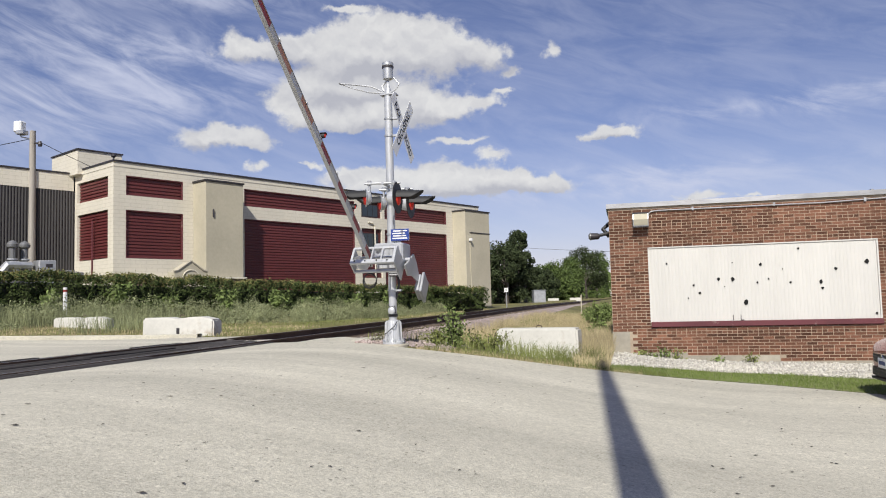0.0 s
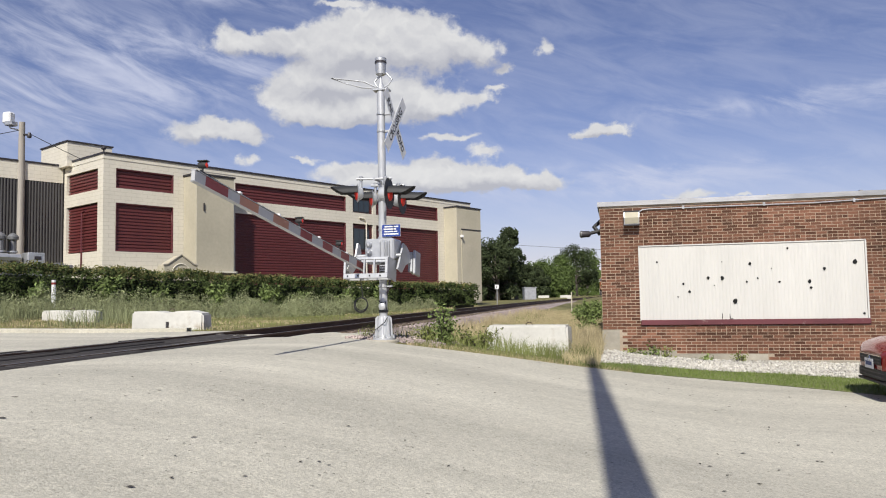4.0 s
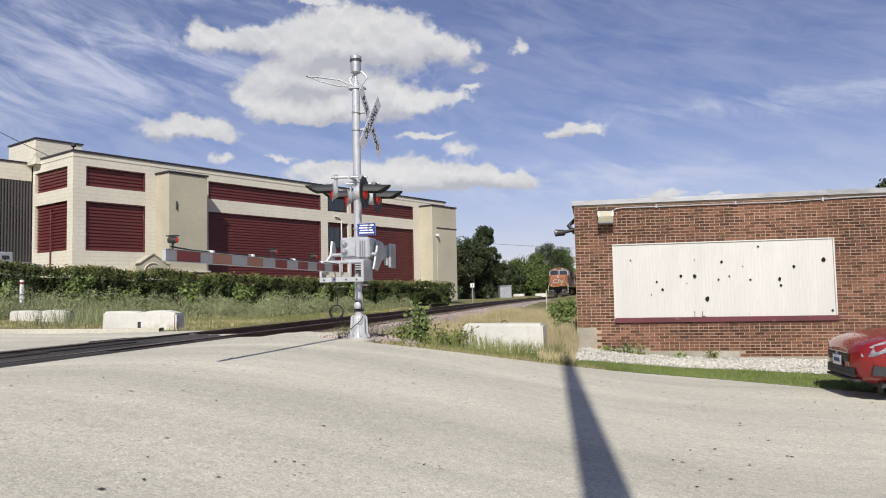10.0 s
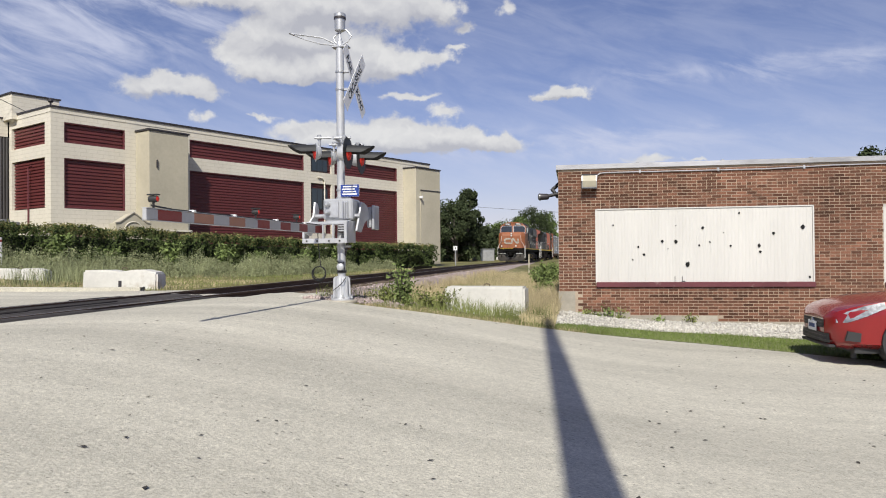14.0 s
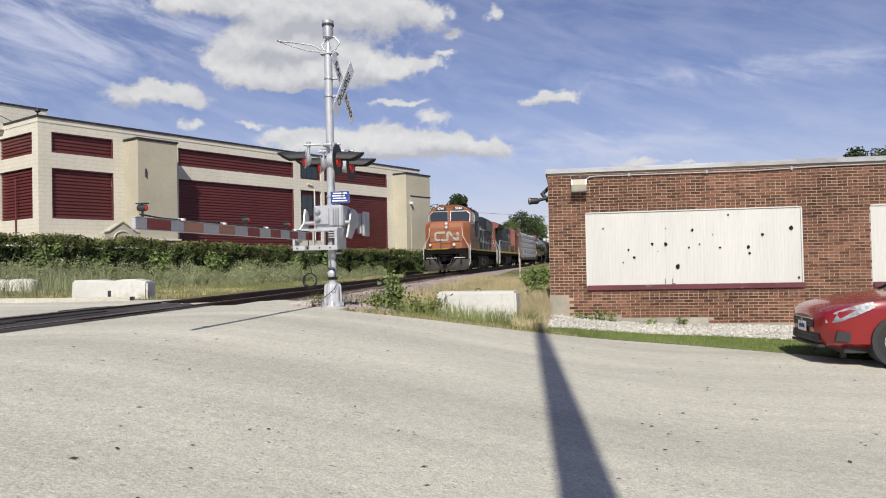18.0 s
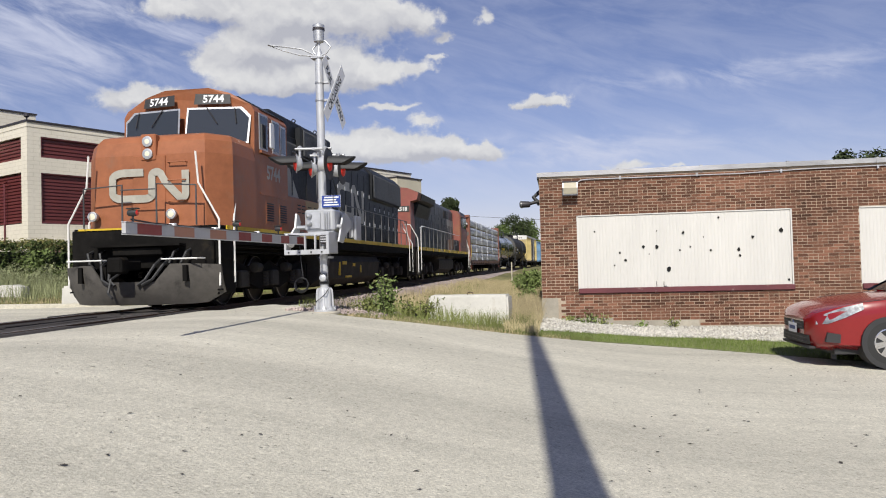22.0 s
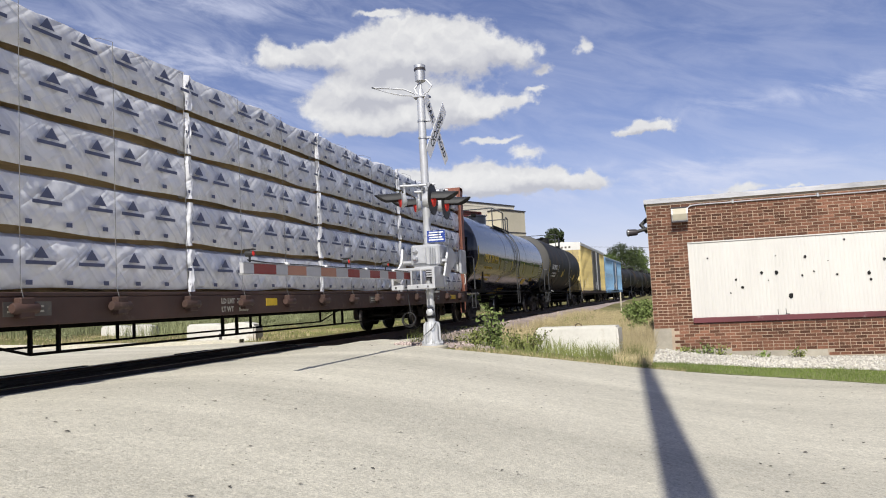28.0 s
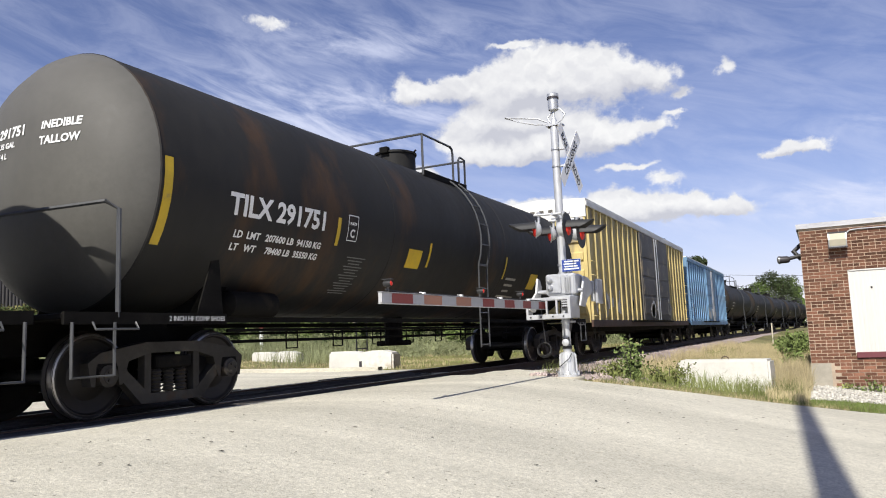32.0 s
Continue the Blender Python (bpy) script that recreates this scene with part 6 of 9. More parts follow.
        for y0, y1, z0, z1 in ((-7.25, -6.88, 3.38, 4.08), (-6.5, -6.18, 3.4, 4.06), (-6.02, -5.78, 3.42, 4.02)):
            a, b = sorted((x, x + s * 0.012))
            part("side_window_frame", M().box(a, b, y0 - 0.05, y1 + 0.05, z0 - 0.05, z1 + 0.05), GALV, cb)
            a, b = sorted((x, x + s * 0.02))
            part("side_window", M().box(a, b, y0, y1, z0, z1), CABGLASS, cb)
        part("mirror", M().box(min(x + s * 0.1, x + s * 0.14), max(x + s * 0.1, x + s * 0.14), -6.98, -6.74, 3.4, 3.96, 0.02), WHITEPAINT, cb, "white mirror wind deflector")
        part("arm_rest", M().box(min(x, x + s * 0.06), max(x, x + s * 0.06), -7.3, -6.05, 3.25, 3.32, 0.01), ORANGE, cb)
        lettering("5744", 0.42, LOGOGREY, cb, pose(x + s * 0.002, -6.5, 2.74, 90, 0, 90 * s), bold=0.012, depth=0.001, squeeze=0.95)
        for y0 in (-6.75, -5.95):
            lv = part("louvre_panel", M().box(min(x, x + s * 0.006), max(x, x + s * 0.006), y0 - 0.24, y0 + 0.24, 1.75, 2.25), ORANGE, cb)
            for k in range(8):
                part("louvre", M().prism([(x + s * 0.004, 1.8 + k * 0.053), (x + s * 0.022, 1.8 + k * 0.053), (x + s * 0.004, 1.835 + k * 0.053)], y0 - 0.19, y0 + 0.19, "y"), LOCOBLACK, lv)
        part("side_ledge", M().box(min(x, x + s * 0.015), max(x, x + s * 0.015), -7.3, -5.65, 2.36, 2.40), ORANGE, cb)
    # hood
    hw = 1.10
    part("hood", M().prism([(-hw, D), (hw, D), (hw, 4.12), (0.9, 4.34), (0.5, 4.42), (-0.5, 4.42), (-0.9, 4.34), (-hw, 4.12)], -5.61, 8.55, "y"), LOCOBLACK, car, "long dusty black hood")
    part("roof_bulk", M().box(-1.08, 1.08, -5.6, -0.75, 4.1, 4.6, 0.06).box(-1.26, 1.26, -3.86, -1.74, 3.62, 4.46, 0.05), LOCOBLACK, car)
    for y in (-3.75, -2.0):
        part("lifting_eye", M().ring((1.0, y, 4.64), 0.05, 0.015, "y", 10), LOCOBLACK, car)
    for y in (0.3, 1.5, 3.0):
        part("exhaust_stack", M().box(-0.3, 0.3, y, y + 0.55, 4.4, 4.52, 0.02), LOCOBLACK, car)
    part("radiator_bulk", M().prism([(-hw, 3.16), (hw, 3.16), (1.17, 3.22), (1.2, 4.16), (0.95, 4.40), (0.5, 4.47), (-0.5, 4.47), (-0.95, 4.40), (-1.2, 4.16), (-1.17, 3.22)], 3.9, 8.7, "y"), LOCOBLACK, car)
    for s in (-1, 1):
        for y0, y1, z0, z1, x in ((-3.8, -1.8, 3.68, 4.40, 1.265), (3.98, 6.33, 3.26, 4.13, 1.205), (6.42, 8.66, 3.26, 4.13, 1.205), (-5.35, -3.95, 3.36, 3.98, 1.105), (7.6, 8.5, 2.45, 3.28, 1.105)):
            g = part("grille", M().box(min(s * x, s * (x + 0.008)), max(s * x, s * (x + 0.008)), y0, y1, z0, z1), BLACKPAINT, car, "ribbed intake grille")
            n = int((y1 - y0) / 0.075)
            rib = M()
            for k in range(n):
                y = y0 + (y1 - y0) * (k + 0.5) / n
                rib.box(min(s * x, s * (x + 0.035)), max(s * x, s * (x + 0.035)), y - 0.018, y + 0.018, z0 + 0.02, z1 - 0.02)
            part("grille_ribs", rib, RAILBLACK, g)
        # side lockers, stripes, doors
        part("locker", M().box(min(s * hw, s * 1.42), max(s * hw, s * 1.42), -5.61, -2.2, D + 0.005, 2.5, 0.03), ORANGE, car, "side locker in orange and grey stripes")
        side_stripe(car, s, 1.42, [(-3.69, 1.63), (-2.23, 1.63), (-2.23, 2.48), (-4.18, 2.48)], GOLDDUST)
        side_stripe(car, s, 1.424, [(-2.5, 1.63), (-2.23, 1.63), (-2.23, 2.48), (-3.05, 2.48)], LOCOBLACK)
        side_stripe(car, s, 1.10, [(-5.6, 2.5), (-4.9, 2.5), (-5.25, 2.92), (-5.6, 3.3)], ORANGE)
        side_stripe(car, s, 1.10, [(-4.9, 2.5), (-3.68, 2.5), (-4.41, 3.3), (-5.6, 3.3), (-5.25, 2.92)], LOGOGREY)
        for k in range(4):
            for q in range(3):
                part("vent_slot", M().box(min(s * 1.42, s * 1.432), max(s * 1.42, s * 1.432), (-4.75, -4.42, -3.95, -3.5)[k], (-4.55, -4.2, -3.72, -3.26)[k], 2.12 + q * 0.09, 2.15 + q * 0.09), LOCOBLACK, car)
        for k in range(12):
            y = -0.95 + k * 0.78
            top = 3.95 if y < 3.2 else 3.05
            part("hood_door", M().box(min(s * hw, s * (hw + 0.018)), max(s * hw, s * (hw + 0.018)), y + 0.02, y + 0.74, 1.75, top, 0.006), LOCOBLACK, car)
            part("door_latch", M().box(min(s * (hw + 0.018), s * (hw + 0.04)), max(s * (hw + 0.018), s * (hw + 0.04)), y + 0.66, y + 0.72, 2.2, 2.32), GALV, car)
            part("door_latch", M().box(min(s * (hw + 0.018), s * (hw + 0.04)), max(s * (hw + 0.018), s * (hw + 0.04)), y + 0.66, y + 0.72, 3.2 if top > 3.5 else 2.8, 3.32 if top > 3.5 else 2.92), GALV, car)
        emblem(car, lambda p, q, s=s: (s * (hw + 0.022), (-0.35 if s > 0 else 2.9) + s * 3.25 * p, 2.26 + 1.22 * q), LOGOGREY, "large dirty white emblem band")
        # walkway rails
        for k in range(9):
            y = -0.6 + k * 1.15
            part("stanchion", M().tube([(s * 1.47, y, D), (s * 1.47, y, 2.62)], 0.021, 6), STEELGREY, car)
        rail_run(car, [(s * 1.47, -0.6, 2.62), (s * 1.47, 8.6, 2.62)], RAILBLACK)
        rail_run(car, [(s * 1.47, -0.6, 2.1), (s * 1.47, 8.6, 2.1)], RAILBLACK, 0.012)
        rail_run(car, [(s * 1.46, -5.2, 2.52), (s * 1.46, -5.2, 3.6), (s * 1.46, -2.0, 3.4), (s * 1.46, -1.1, 2.62), (s * 1.46, -1.1, 1.62)], RAILBLACK)
        part("ladder_plate", M().box(min(s * 1.38, s * 1.42), max(s * 1.38, s * 1.42), -3.1, -2.75, 2.5, 3.55), STEELGREY, car, "grey access plate")
        part("recess", M().box(min(s * hw, s * (hw + 0.012)), max(s * hw, s * (hw + 0.012)), -3.12, -1.9, 2.5, 3.58), BLACKPAINT, car, "dark doorway recess")
        part("dust_streak", M().box(min(s * 1.5, s * 1.521), max(s * 1.5, s * 1.521), -5.5, -4.6, 1.615, 1.64), TRUCKGREY, car)
        # end steps with white rails
        for e in (-1, 1):
            y = e * 9.35
            part("step_well", M().box(min(s * 1.15, s * 1.5), max(s * 1.15, s * 1.5), min(y, y - e * 0.75), max(y, y - e * 0.75), 0.28, 1.5, 0.02), UNDER, car)
            for k in range(4):
                part("step", M().box(min(s * 1.2, s * 1.56), max(s * 1.2, s * 1.56), min(y + e * 0.02, y - e * 0.5), max(y + e * 0.02, y - e * 0.5), 0.36 + k * 0.3, 0.39 + k * 0.3), UNDER, car)
            rail_run(car, [(s * 1.55, y + e * 0.05, 0.45), (s * 1.55, y + e * 0.05, 1.7), (s * 1.15, y + e * 0.05, 2.4), (s * 1.1, y + e * 0.05, 3.0 if e < 0 else 2.6)], RAILWHITE, 0.02, "white bent handrail")
            rail_run(car, [(s * 1.55, y - e * 0.6, 0.5), (s * 1.55, y - e * 0.6, 1.75), (s * 1.48, y - e * 0.9, 2.4), (s * 1.46, y - e * 1.1, 3.1 if e < 0 else 2.6)], RAILWHITE, 0.02, "white bent handrail")
    # front end: plough, hoses
    PLOUGH = material("dusty_grey_plough", (0.075, 0.068, 0.06), 0.7, dark=0.6, light=1.25, big=1.0, small=8, bump=0.2, spot=(0.03, 0.027, 0.024), spot_amount=0.2)
    # a bowed mouldboard with swept-back wings, rounded lower corners and a gap over the coupler
    pm = M()
    rows = []
    for q in range(13):
        x = -1.58 + 3.16 * q / 12
        k = abs(x) / 1.58
        y = -9.92 + 0.52 * k ** 2.4
        z0, z1 = 0.13 + 0.20 * max(0.0, k - 0.82) / 0.18, 0.56 if k < 0.36 else 0.88 - 0.10 * max(0.0, k - 0.7)
        rows.append([(x, y + 0.16 * (1 - h) ** 2 - 0.02 * h, z0 + (z1 - z0) * h) for h in (0.0, 0.25, 0.5, 0.75, 1.0)])
    pm.grid(rows)
    pm.grid([[(p[0], p[1] + 0.04, p[2]) for p in row] for row in rows])
    pm.grid([[row[-1] for row in rows], [(row[-1][0], row[-1][1] + 0.04, row[-1][2]) for row in rows]])
    part("plough", pm, PLOUGH, car, "dusty bowed steel snow plough", True)
    for x in (-1.05, -0.55, 0.55, 1.05):
        part("plough_bracket", M().box(x - 0.04, x + 0.04, -9.8, -9.4, 0.55, 0.85), UNDER, car)
    for x in (-0.62, -0.45, 0.45, 0.62):
        part("brake_hose", M().tube([(x, -9.5, 1.0), (x, -9.78, 0.86), (x * 0.8, -9.95, 0.6), (x * 0.5, -9.98, 0.5)], 0.028, 6), BLACKPAINT, car)
    part("end_plate", M().box(-1.45, 1.45, -9.45, -9.35, 0.8, 1.56, 0.02), UNDER, car, "black end plate")
    part("front_edge", M().box(-1.3, 0.2, -9.47, -9.452, 1.555, 1.59), YELLOW, car)
    part("drop_step", M().box(-0.9, 0.9, -9.7, -9.45, 1.22, 1.26).box(-0.5, 0.5, -9.62, -9.45, 1.05, 1.2, 0.02), UNDER, car)
    for x in (-1.0, -0.75, 0.75, 1.0):
        part("mu_hose", M().tube([(x, -9.45, 1.15), (x, -9.62, 1.1), (x * 0.92, -9.68, 0.9), (x * 0.85, -9.6, 0.8)], 0.025, 6), BLACKPAINT, car)
    for x in (-0.95, 0.95):
        rail_run(car, [(x - 0.35, -9.5, 0.97), (x - 0.35, -9.8, 0.97), (x + 0.35, -9.8, 0.97), (x + 0.35, -9.5, 0.97)], RAILWHITE, 0.016, "white uncoupling lever")
    rail_run(car, [(-1.15, -9.5, D), (-1.15, -9.5, 2.35), (-0.35, -9.5, 2.4), (-0.35, -9.5, D)], RAILBLACK)
    rail_run(car, [(1.15, -9.5, D), (1.15, -9.5, 2.35), (0.35, -9.5, 2.4), (0.35, -9.5, D)], RAILBLACK)
    rail_run(car, [(-0.35, -9.55, 2.3), (0.35, -9.55, 2.3)], RAILBLACK, 0.012)
    coupler(car, -9.6, -1)
    coupler(car, 9.6, 1)
    # fuel tank and running gear
    tank = part("fuel_tank", M().prism([(-1.0, 0.2), (1.0, 0.2), (1.35, 0.42), (1.4, 0.9), (1.25, 1.15), (-1.25, 1.15), (-1.4, 0.9), (-1.35, 0.42)], -3.05, 3.8, "y"), TRUCKGREY, car, "grey fuel tank with yellow marks")
    for s in (-1, 1):
        for y0, y1, z0, z1 in ((-1.2, -1.08, 0.5, 0.9), (-0.85, -0.4, 0.82, 0.92), (0.3, 0.55, 0.76, 0.86), (-0.5, 0.1, 0.42, 0.48), (1.2, 1.3, 0.55, 0.8)):
            part("yellow_mark", M().box(min(s * 1.37, s * 1.405), max(s * 1.37, s * 1.405), y0, y1, z0, z1), YELLOW, tank)
        part("air_tank", M().lathe([(0.1, -2.6), (0.19, -2.5), (0.19, 2.8), (0.1, 2.9)], "y", (s * 1.2, 0.2, 1.3), 14), UNDER, car, smooth=True)
        part("pipe", M().tube([(s * 1.38, -8.4, 1.2), (s * 1.38, 9.0, 1.2)], 0.025, 6).tube([(s * 1.3, -8.4, 1.1), (s * 1.3, 9.0, 1.1)], 0.02, 6), UNDER, car)
    loco_truck(car, -6.0, u)
    loco_truck(car, 6.5, u)
    return car


def locomotive_b(u):
    """Second unit, long hood first: flared radiator, weathered cab at the rear. y = -10.6 is its leading end."""
    car = thing("locomotive", "weathered red-orange and black locomotive coupled hood first", "locomotive", "train vehicles")
    TRAIN.append((car, u))
    D = 1.60
    part("frame", M().box(-1.05, 1.05, -10.3, 10.2, 1.15, 1.54, 0.02).box(-1.5, 1.5, -10.3, 10.0, 1.54, D, 0.01), UNDER, car, "heavy black underframe")
    for s in (-1, 1):
        part("sill", M().box(min(s * 1.42, s * 1.5), max(s * 1.42, s * 1.5), -9.9, 9.9, 1.25, 1.538), UNDER, car)
        y = -9.6
        while y < 9.7:
            part("sill_stripe", M().box(min(s * 1.5, s * 1.52), max(s * 1.5, s * 1.52), y, min(y + 1.7, 9.8), 1.45, 1.61), YELLOW, car, "worn yellow edge stripe")
            y += 1.95
    hw = 1.02
    part("hood_end", M().prism([(-hw, D), (hw, D), (hw, 3.78), (1.35, 3.86), (1.42, 4.18), (0.9, 4.42), (0.4, 4.48), (-0.4, 4.48), (-0.9, 4.42), (-1.42, 4.18), (-1.35, 3.86), (-hw, 3.78)], -9.1, -8.25, "y"), RUSTRED, car, "weathered red-orange hood end")
    part("hood", M().prism([(-hw, D), (hw, D), (hw, 4.15), (0.8, 4.4), (-0.8, 4.4), (-hw, 4.15)], -8.24, 5.3, "y"), LOCOGREY, car, "long rain-streaked grey-black hood")
    part("radiator_wing", M().prism([(-hw, 3.72), (hw, 3.72), (1.40, 3.92), (1.45, 4.2), (0.9, 4.44), (0.4, 4.5), (-0.4, 4.5), (-0.9, 4.44), (-1.45, 4.2), (-1.40, 3.92)], -8.24, -4.25, "y"), LOCOBLACK, car, "black flared radiator wing")
    part("end_headlight_recess", M().box(-0.17, 0.17, -9.13, -9.09, 3.2, 3.75), BLACKPAINT, car)
    hl = part("headlight", M().lathe([(0.12, -9.1), (0.15, -9.16), (0.14, -9.2)], "y", (0.0, 0, 3.9), 18), SILVER, car, "round headlight", True)
    part("lens", M().lathe([(0.12, -9.202), (0.06, -9.21), (0.005, -9.212)], "y", (0.0, 0, 3.9), 18), CABGLASS, hl, smooth=True)
    NUMBOARD = material("dull_number_board", (0.045, 0.045, 0.042), 0.6, bump=0)
    for x in (-0.62, 0.62):
        nb = part("number_board", M().box(x - 0.36, x + 0.36, -9.125, -9.102, 3.30, 3.57, 0.004), NUMBOARD, car, "dull number board")
        lettering("2518", 0.25, RAILWHITE, nb, pose(x, -9.128, 3.345, 90, 0, 0), bold=0.008, depth=0.001)
    rail_run(car, [(-0.3, -9.0, 4.47), (-0.3, -9.0, 4.6), (0.3, -9.0, 4.6), (0.3, -9.0, 4.47)], RUSTRED, 0.014)
    for s in (-1, 1):
        side_stripe(car, s, hw, [(-8.24, 1.62), (-8.1, 1.62), (-8.2, 3.7), (-8.24, 3.7)], RUSTRED)
        for k in range(11):
            y = -8.0 + k * 1.2
            if y > 4.2:
                break
            part("hood_door", M().box(min(s * hw, s * (hw + 0.02)), max(s * hw, s * (hw + 0.02)), y + 0.03, y + 1.12, 1.72, 3.5, 0.008), LOCOGREY, car)
            for q in range(2):
                part("door_slot", M().box(min(s * (hw + 0.02), s * (hw + 0.026)), max(s * (hw + 0.02), s * (hw + 0.026)), y + 0.14 + q * 0.5, y + 0.46 + q * 0.5, 1.95, 3.2), BLACKPAINT, car)
        for k in range(5):
            y = -3.9 + k * 1.7
            part("vent_panel", M().box(min(s * hw, s * (hw + 0.03)), max(s * hw, s * (hw + 0.03)), y, y + 1.2, 3.6, 4.08, 0.01), TRUCKGREY if k == 3 else LOCOGREY, car)
        part("rad_screen", M().prism([(s * (hw + 0.012), 3.1), (s * (hw + 0.22), 3.73), (s * (hw + 0.012), 3.74)], -8.1, -4.4, "y"), BLACKPAINT, car, "dark mesh under the wing")
        emblem(car, lambda p, q, s=s: (s * (hw + 0.03), (-2.2 if s > 0 else 1.0) + s * 3.2 * p, 2.2 + 1.15 * q), FADED, "faded emblem band")
        # stripes before the cab
        side_stripe(car, s, hw + 0.02, [(3.6, 1.75), (5.28, 1.75), (5.28, 3.6), (2.4, 3.6)], LOGOGREY)
        side_stripe(car, s, hw + 0.024, [(4.55, 1.75), (5.28, 1.75), (5.28, 3.0)], RUSTRED)
        part("locker", M().box(min(s * hw, s * 1.42), max(s * hw, s * 1.42), 2.6, 5.25, D + 0.005, 2.32, 0.05), SILLBROWN, car, "dented grimy locker")
        for k in range(6):
            part("louvre", M().box(min(s * 1.42, s * 1.44), max(s * 1.42, s * 1.44), 3.5, 4.2, 1.95 + k * 0.05, 1.975 + k * 0.05), LOGOGREY, car)
        for k in range(9):
            y = -7.9 + k * 1.3
            part("stanchion", M().tube([(s * 1.47, y, D), (s * 1.47, y, 2.62)], 0.021, 6), STEELGREY, car)
        rail_run(car, [(s * 1.47, -9.2, 2.5), (s * 1.47, -8.2, 2.62), (s * 1.47, 5.0, 2.62)], RAILWHITE, 0.018, "pale walkway handrail")
        for e in (-1, 1):
            y = e * 10.1
            part("step_well", M().box(min(s * 1.1, s * 1.5), max(s * 1.1, s * 1.5), min(y, y - e * 0.8), max(y, y - e * 0.8), 0.3, 1.5, 0.02), TRUCKGREY if e < 0 else UNDER, car)
            for k in range(4):
                part("step", M().box(min(s * 1.2, s * 1.56), max(s * 1.2, s * 1.56), min(y + e * 0.02, y - e * 0.55), max(y + e * 0.02, y - e * 0.55), 0.34 + k * 0.3, 0.37 + k * 0.3), TRUCKGREY, car)
            rail_run(car, [(s * 1.55, y + e * 0.05, 0.42), (s * 1.55, y + e * 0.05, 1.65), (s * 1.5, y - e * 0.15, 2.0), (s * 1.2, y + e * 0.1, 2.62), (s * 0.95, y + e * 0.1, 2.62)], RAILWHITE, 0.021, "white bent handrail")
            rail_run(car, [(s * 1.55, y - e * 0.7, 0.5), (s * 1.55, y - e * 0.7, 1.7), (s * 1.48, y - e * 1.15, 2.55), (s * 1.47, y - e * 1.5, 2.62)], RAILWHITE, 0.021, "white bent handrail")
    # cab and nose
    sec = [(-1.5, D), (1.5, D), (1.5, 4.0), (1.35, 4.3), (0.6, 4.42), (-0.6, 4.42), (-1.35, 4.3), (-1.5, 4.0)]
    cb = part("cab", M().prism(sec, 5.32, 8.75, "y"), RUSTRED, car, "faded red-orange cab")
    part("cab_roof", M().prism([(-1.505, 3.98), (-1.36, 4.31), (-0.6, 4.435), (0.6, 4.435), (1.36, 4.31), (1.505, 3.98), (1.51, 3.7), (1.3, 4.2), (-1.3, 4.2), (-1.51, 3.7)], 6.3, 8.8, "y"), LOCOBLACK, cb, "black roof and visor band")
    part("nose", M().prism([(8.75, D), (9.62, D), (9.62, 3.0), (9.5, 3.2), (8.75, 3.32)], -1.45, 1.45, "x"), RUSTRED, car, "weathered nose")
    part("front_glass", M().box(-1.2, -0.1, 8.755, 8.77, 3.45, 4.05).box(0.1, 1.2, 8.755, 8.77, 3.45, 4.05), CABGLASS, cb)
    for s in (-1, 1):
        x = s * 1.5
        for y0, y1 in ((6.72, 7.12), (7.2, 7.62), (7.7, 8.1), (8.18, 8.55)):
            part("side_window_frame", M().box(min(x, x + s * 0.012), max(x, x + s * 0.012), y0 - 0.03, y1 + 0.03, 3.2, 3.95), BLACKPAINT, cb)
            part("side_window", M().box(min(x, x + s * 0.02), max(x, x + s * 0.02), y0, y1, 3.24, 3.9), CABGLASS, cb)
        part("side_door", M().box(min(x, x + s * 0.025), max(x, x + s * 0.025), 5.45, 6.2, 2.2, 4.05, 0.01), ORANGE, cb, "bright orange side door")
        part("door_window", M().box(min(x, x + s * 0.034), max(x, x + s * 0.034), 5.58, 6.07, 3.25, 3.9, 0.06), CABGLASS, cb)
        lettering("2518", 0.42, FADEDPINK, cb, pose(x + s * 0.002, 7.4, 2.80, 90, 0, 90 * s), bold=0.012, depth=0.001)
        part("side_ledge", M().box(min(x, x + s * 0.02), max(x, x + s * 0.02), 6.3, 8.75, 2.36, 2.40), RUSTRED, cb)
        for k in range(4):
            part("vent_hole", M().box(min(x, x + s * 0.01), max(x, x + s * 0.01), 6.5 + k * 0.6, 6.58 + k * 0.6, 1.85, 1.98), BLACKPAINT, cb)
        part("placard", M().box(min(s * 1.45, s * 1.455), max(s * 1.45, s * 1.455), 9.0, 9.42, 1.72, 2.28), LOGOGREY, car)
        part("cable_run", M().tube([(s * 1.1, 8.8, 3.36), (s * 0.9, 9.1, 3.42), (s * 0.7, 9.4, 3.3)], 0.03, 6), BLACKPAINT, car)
    part("fuel_tank", M().prism([(-0.9, 0.25), (0.9, 0.25), (1.3, 0.5), (1.35, 1.0), (1.2, 1.15), (-1.2, 1.15), (-1.35, 1.0), (-1.3, 0.5)], -2.8, 2.8, "y"), TRUCKGREY, car, "grey fuel tank")
    for s in (-1, 1):
        part("air_tank", M().lathe([(0.1, -3.4), (0.2, -3.3), (0.2, -0.8), (0.1, -0.7)], "y", (s * 1.2, 0, 1.25), 14).lathe([(0.1, 0.4), (0.2, 0.5), (0.2, 2.8), (0.1, 2.9)], "y", (s * 1.2, 0, 1.25), 14), TRUCKGREY, car, smooth=True)
        part("pipe", M().tube([(s * 1.38, -9, 1.2), (s * 1.38, 9, 1.2)], 0.025, 6), UNDER, car)
    part("end_plate", M().box(-1.45, 1.45, -10.42, -10.3, 0.75, 1.58, 0.02), UNDER, car)
    part("end_plate", M().box(-1.45, 1.45, 10.2, 10.3, 0.75, 1.58, 0.02), UNDER, car)
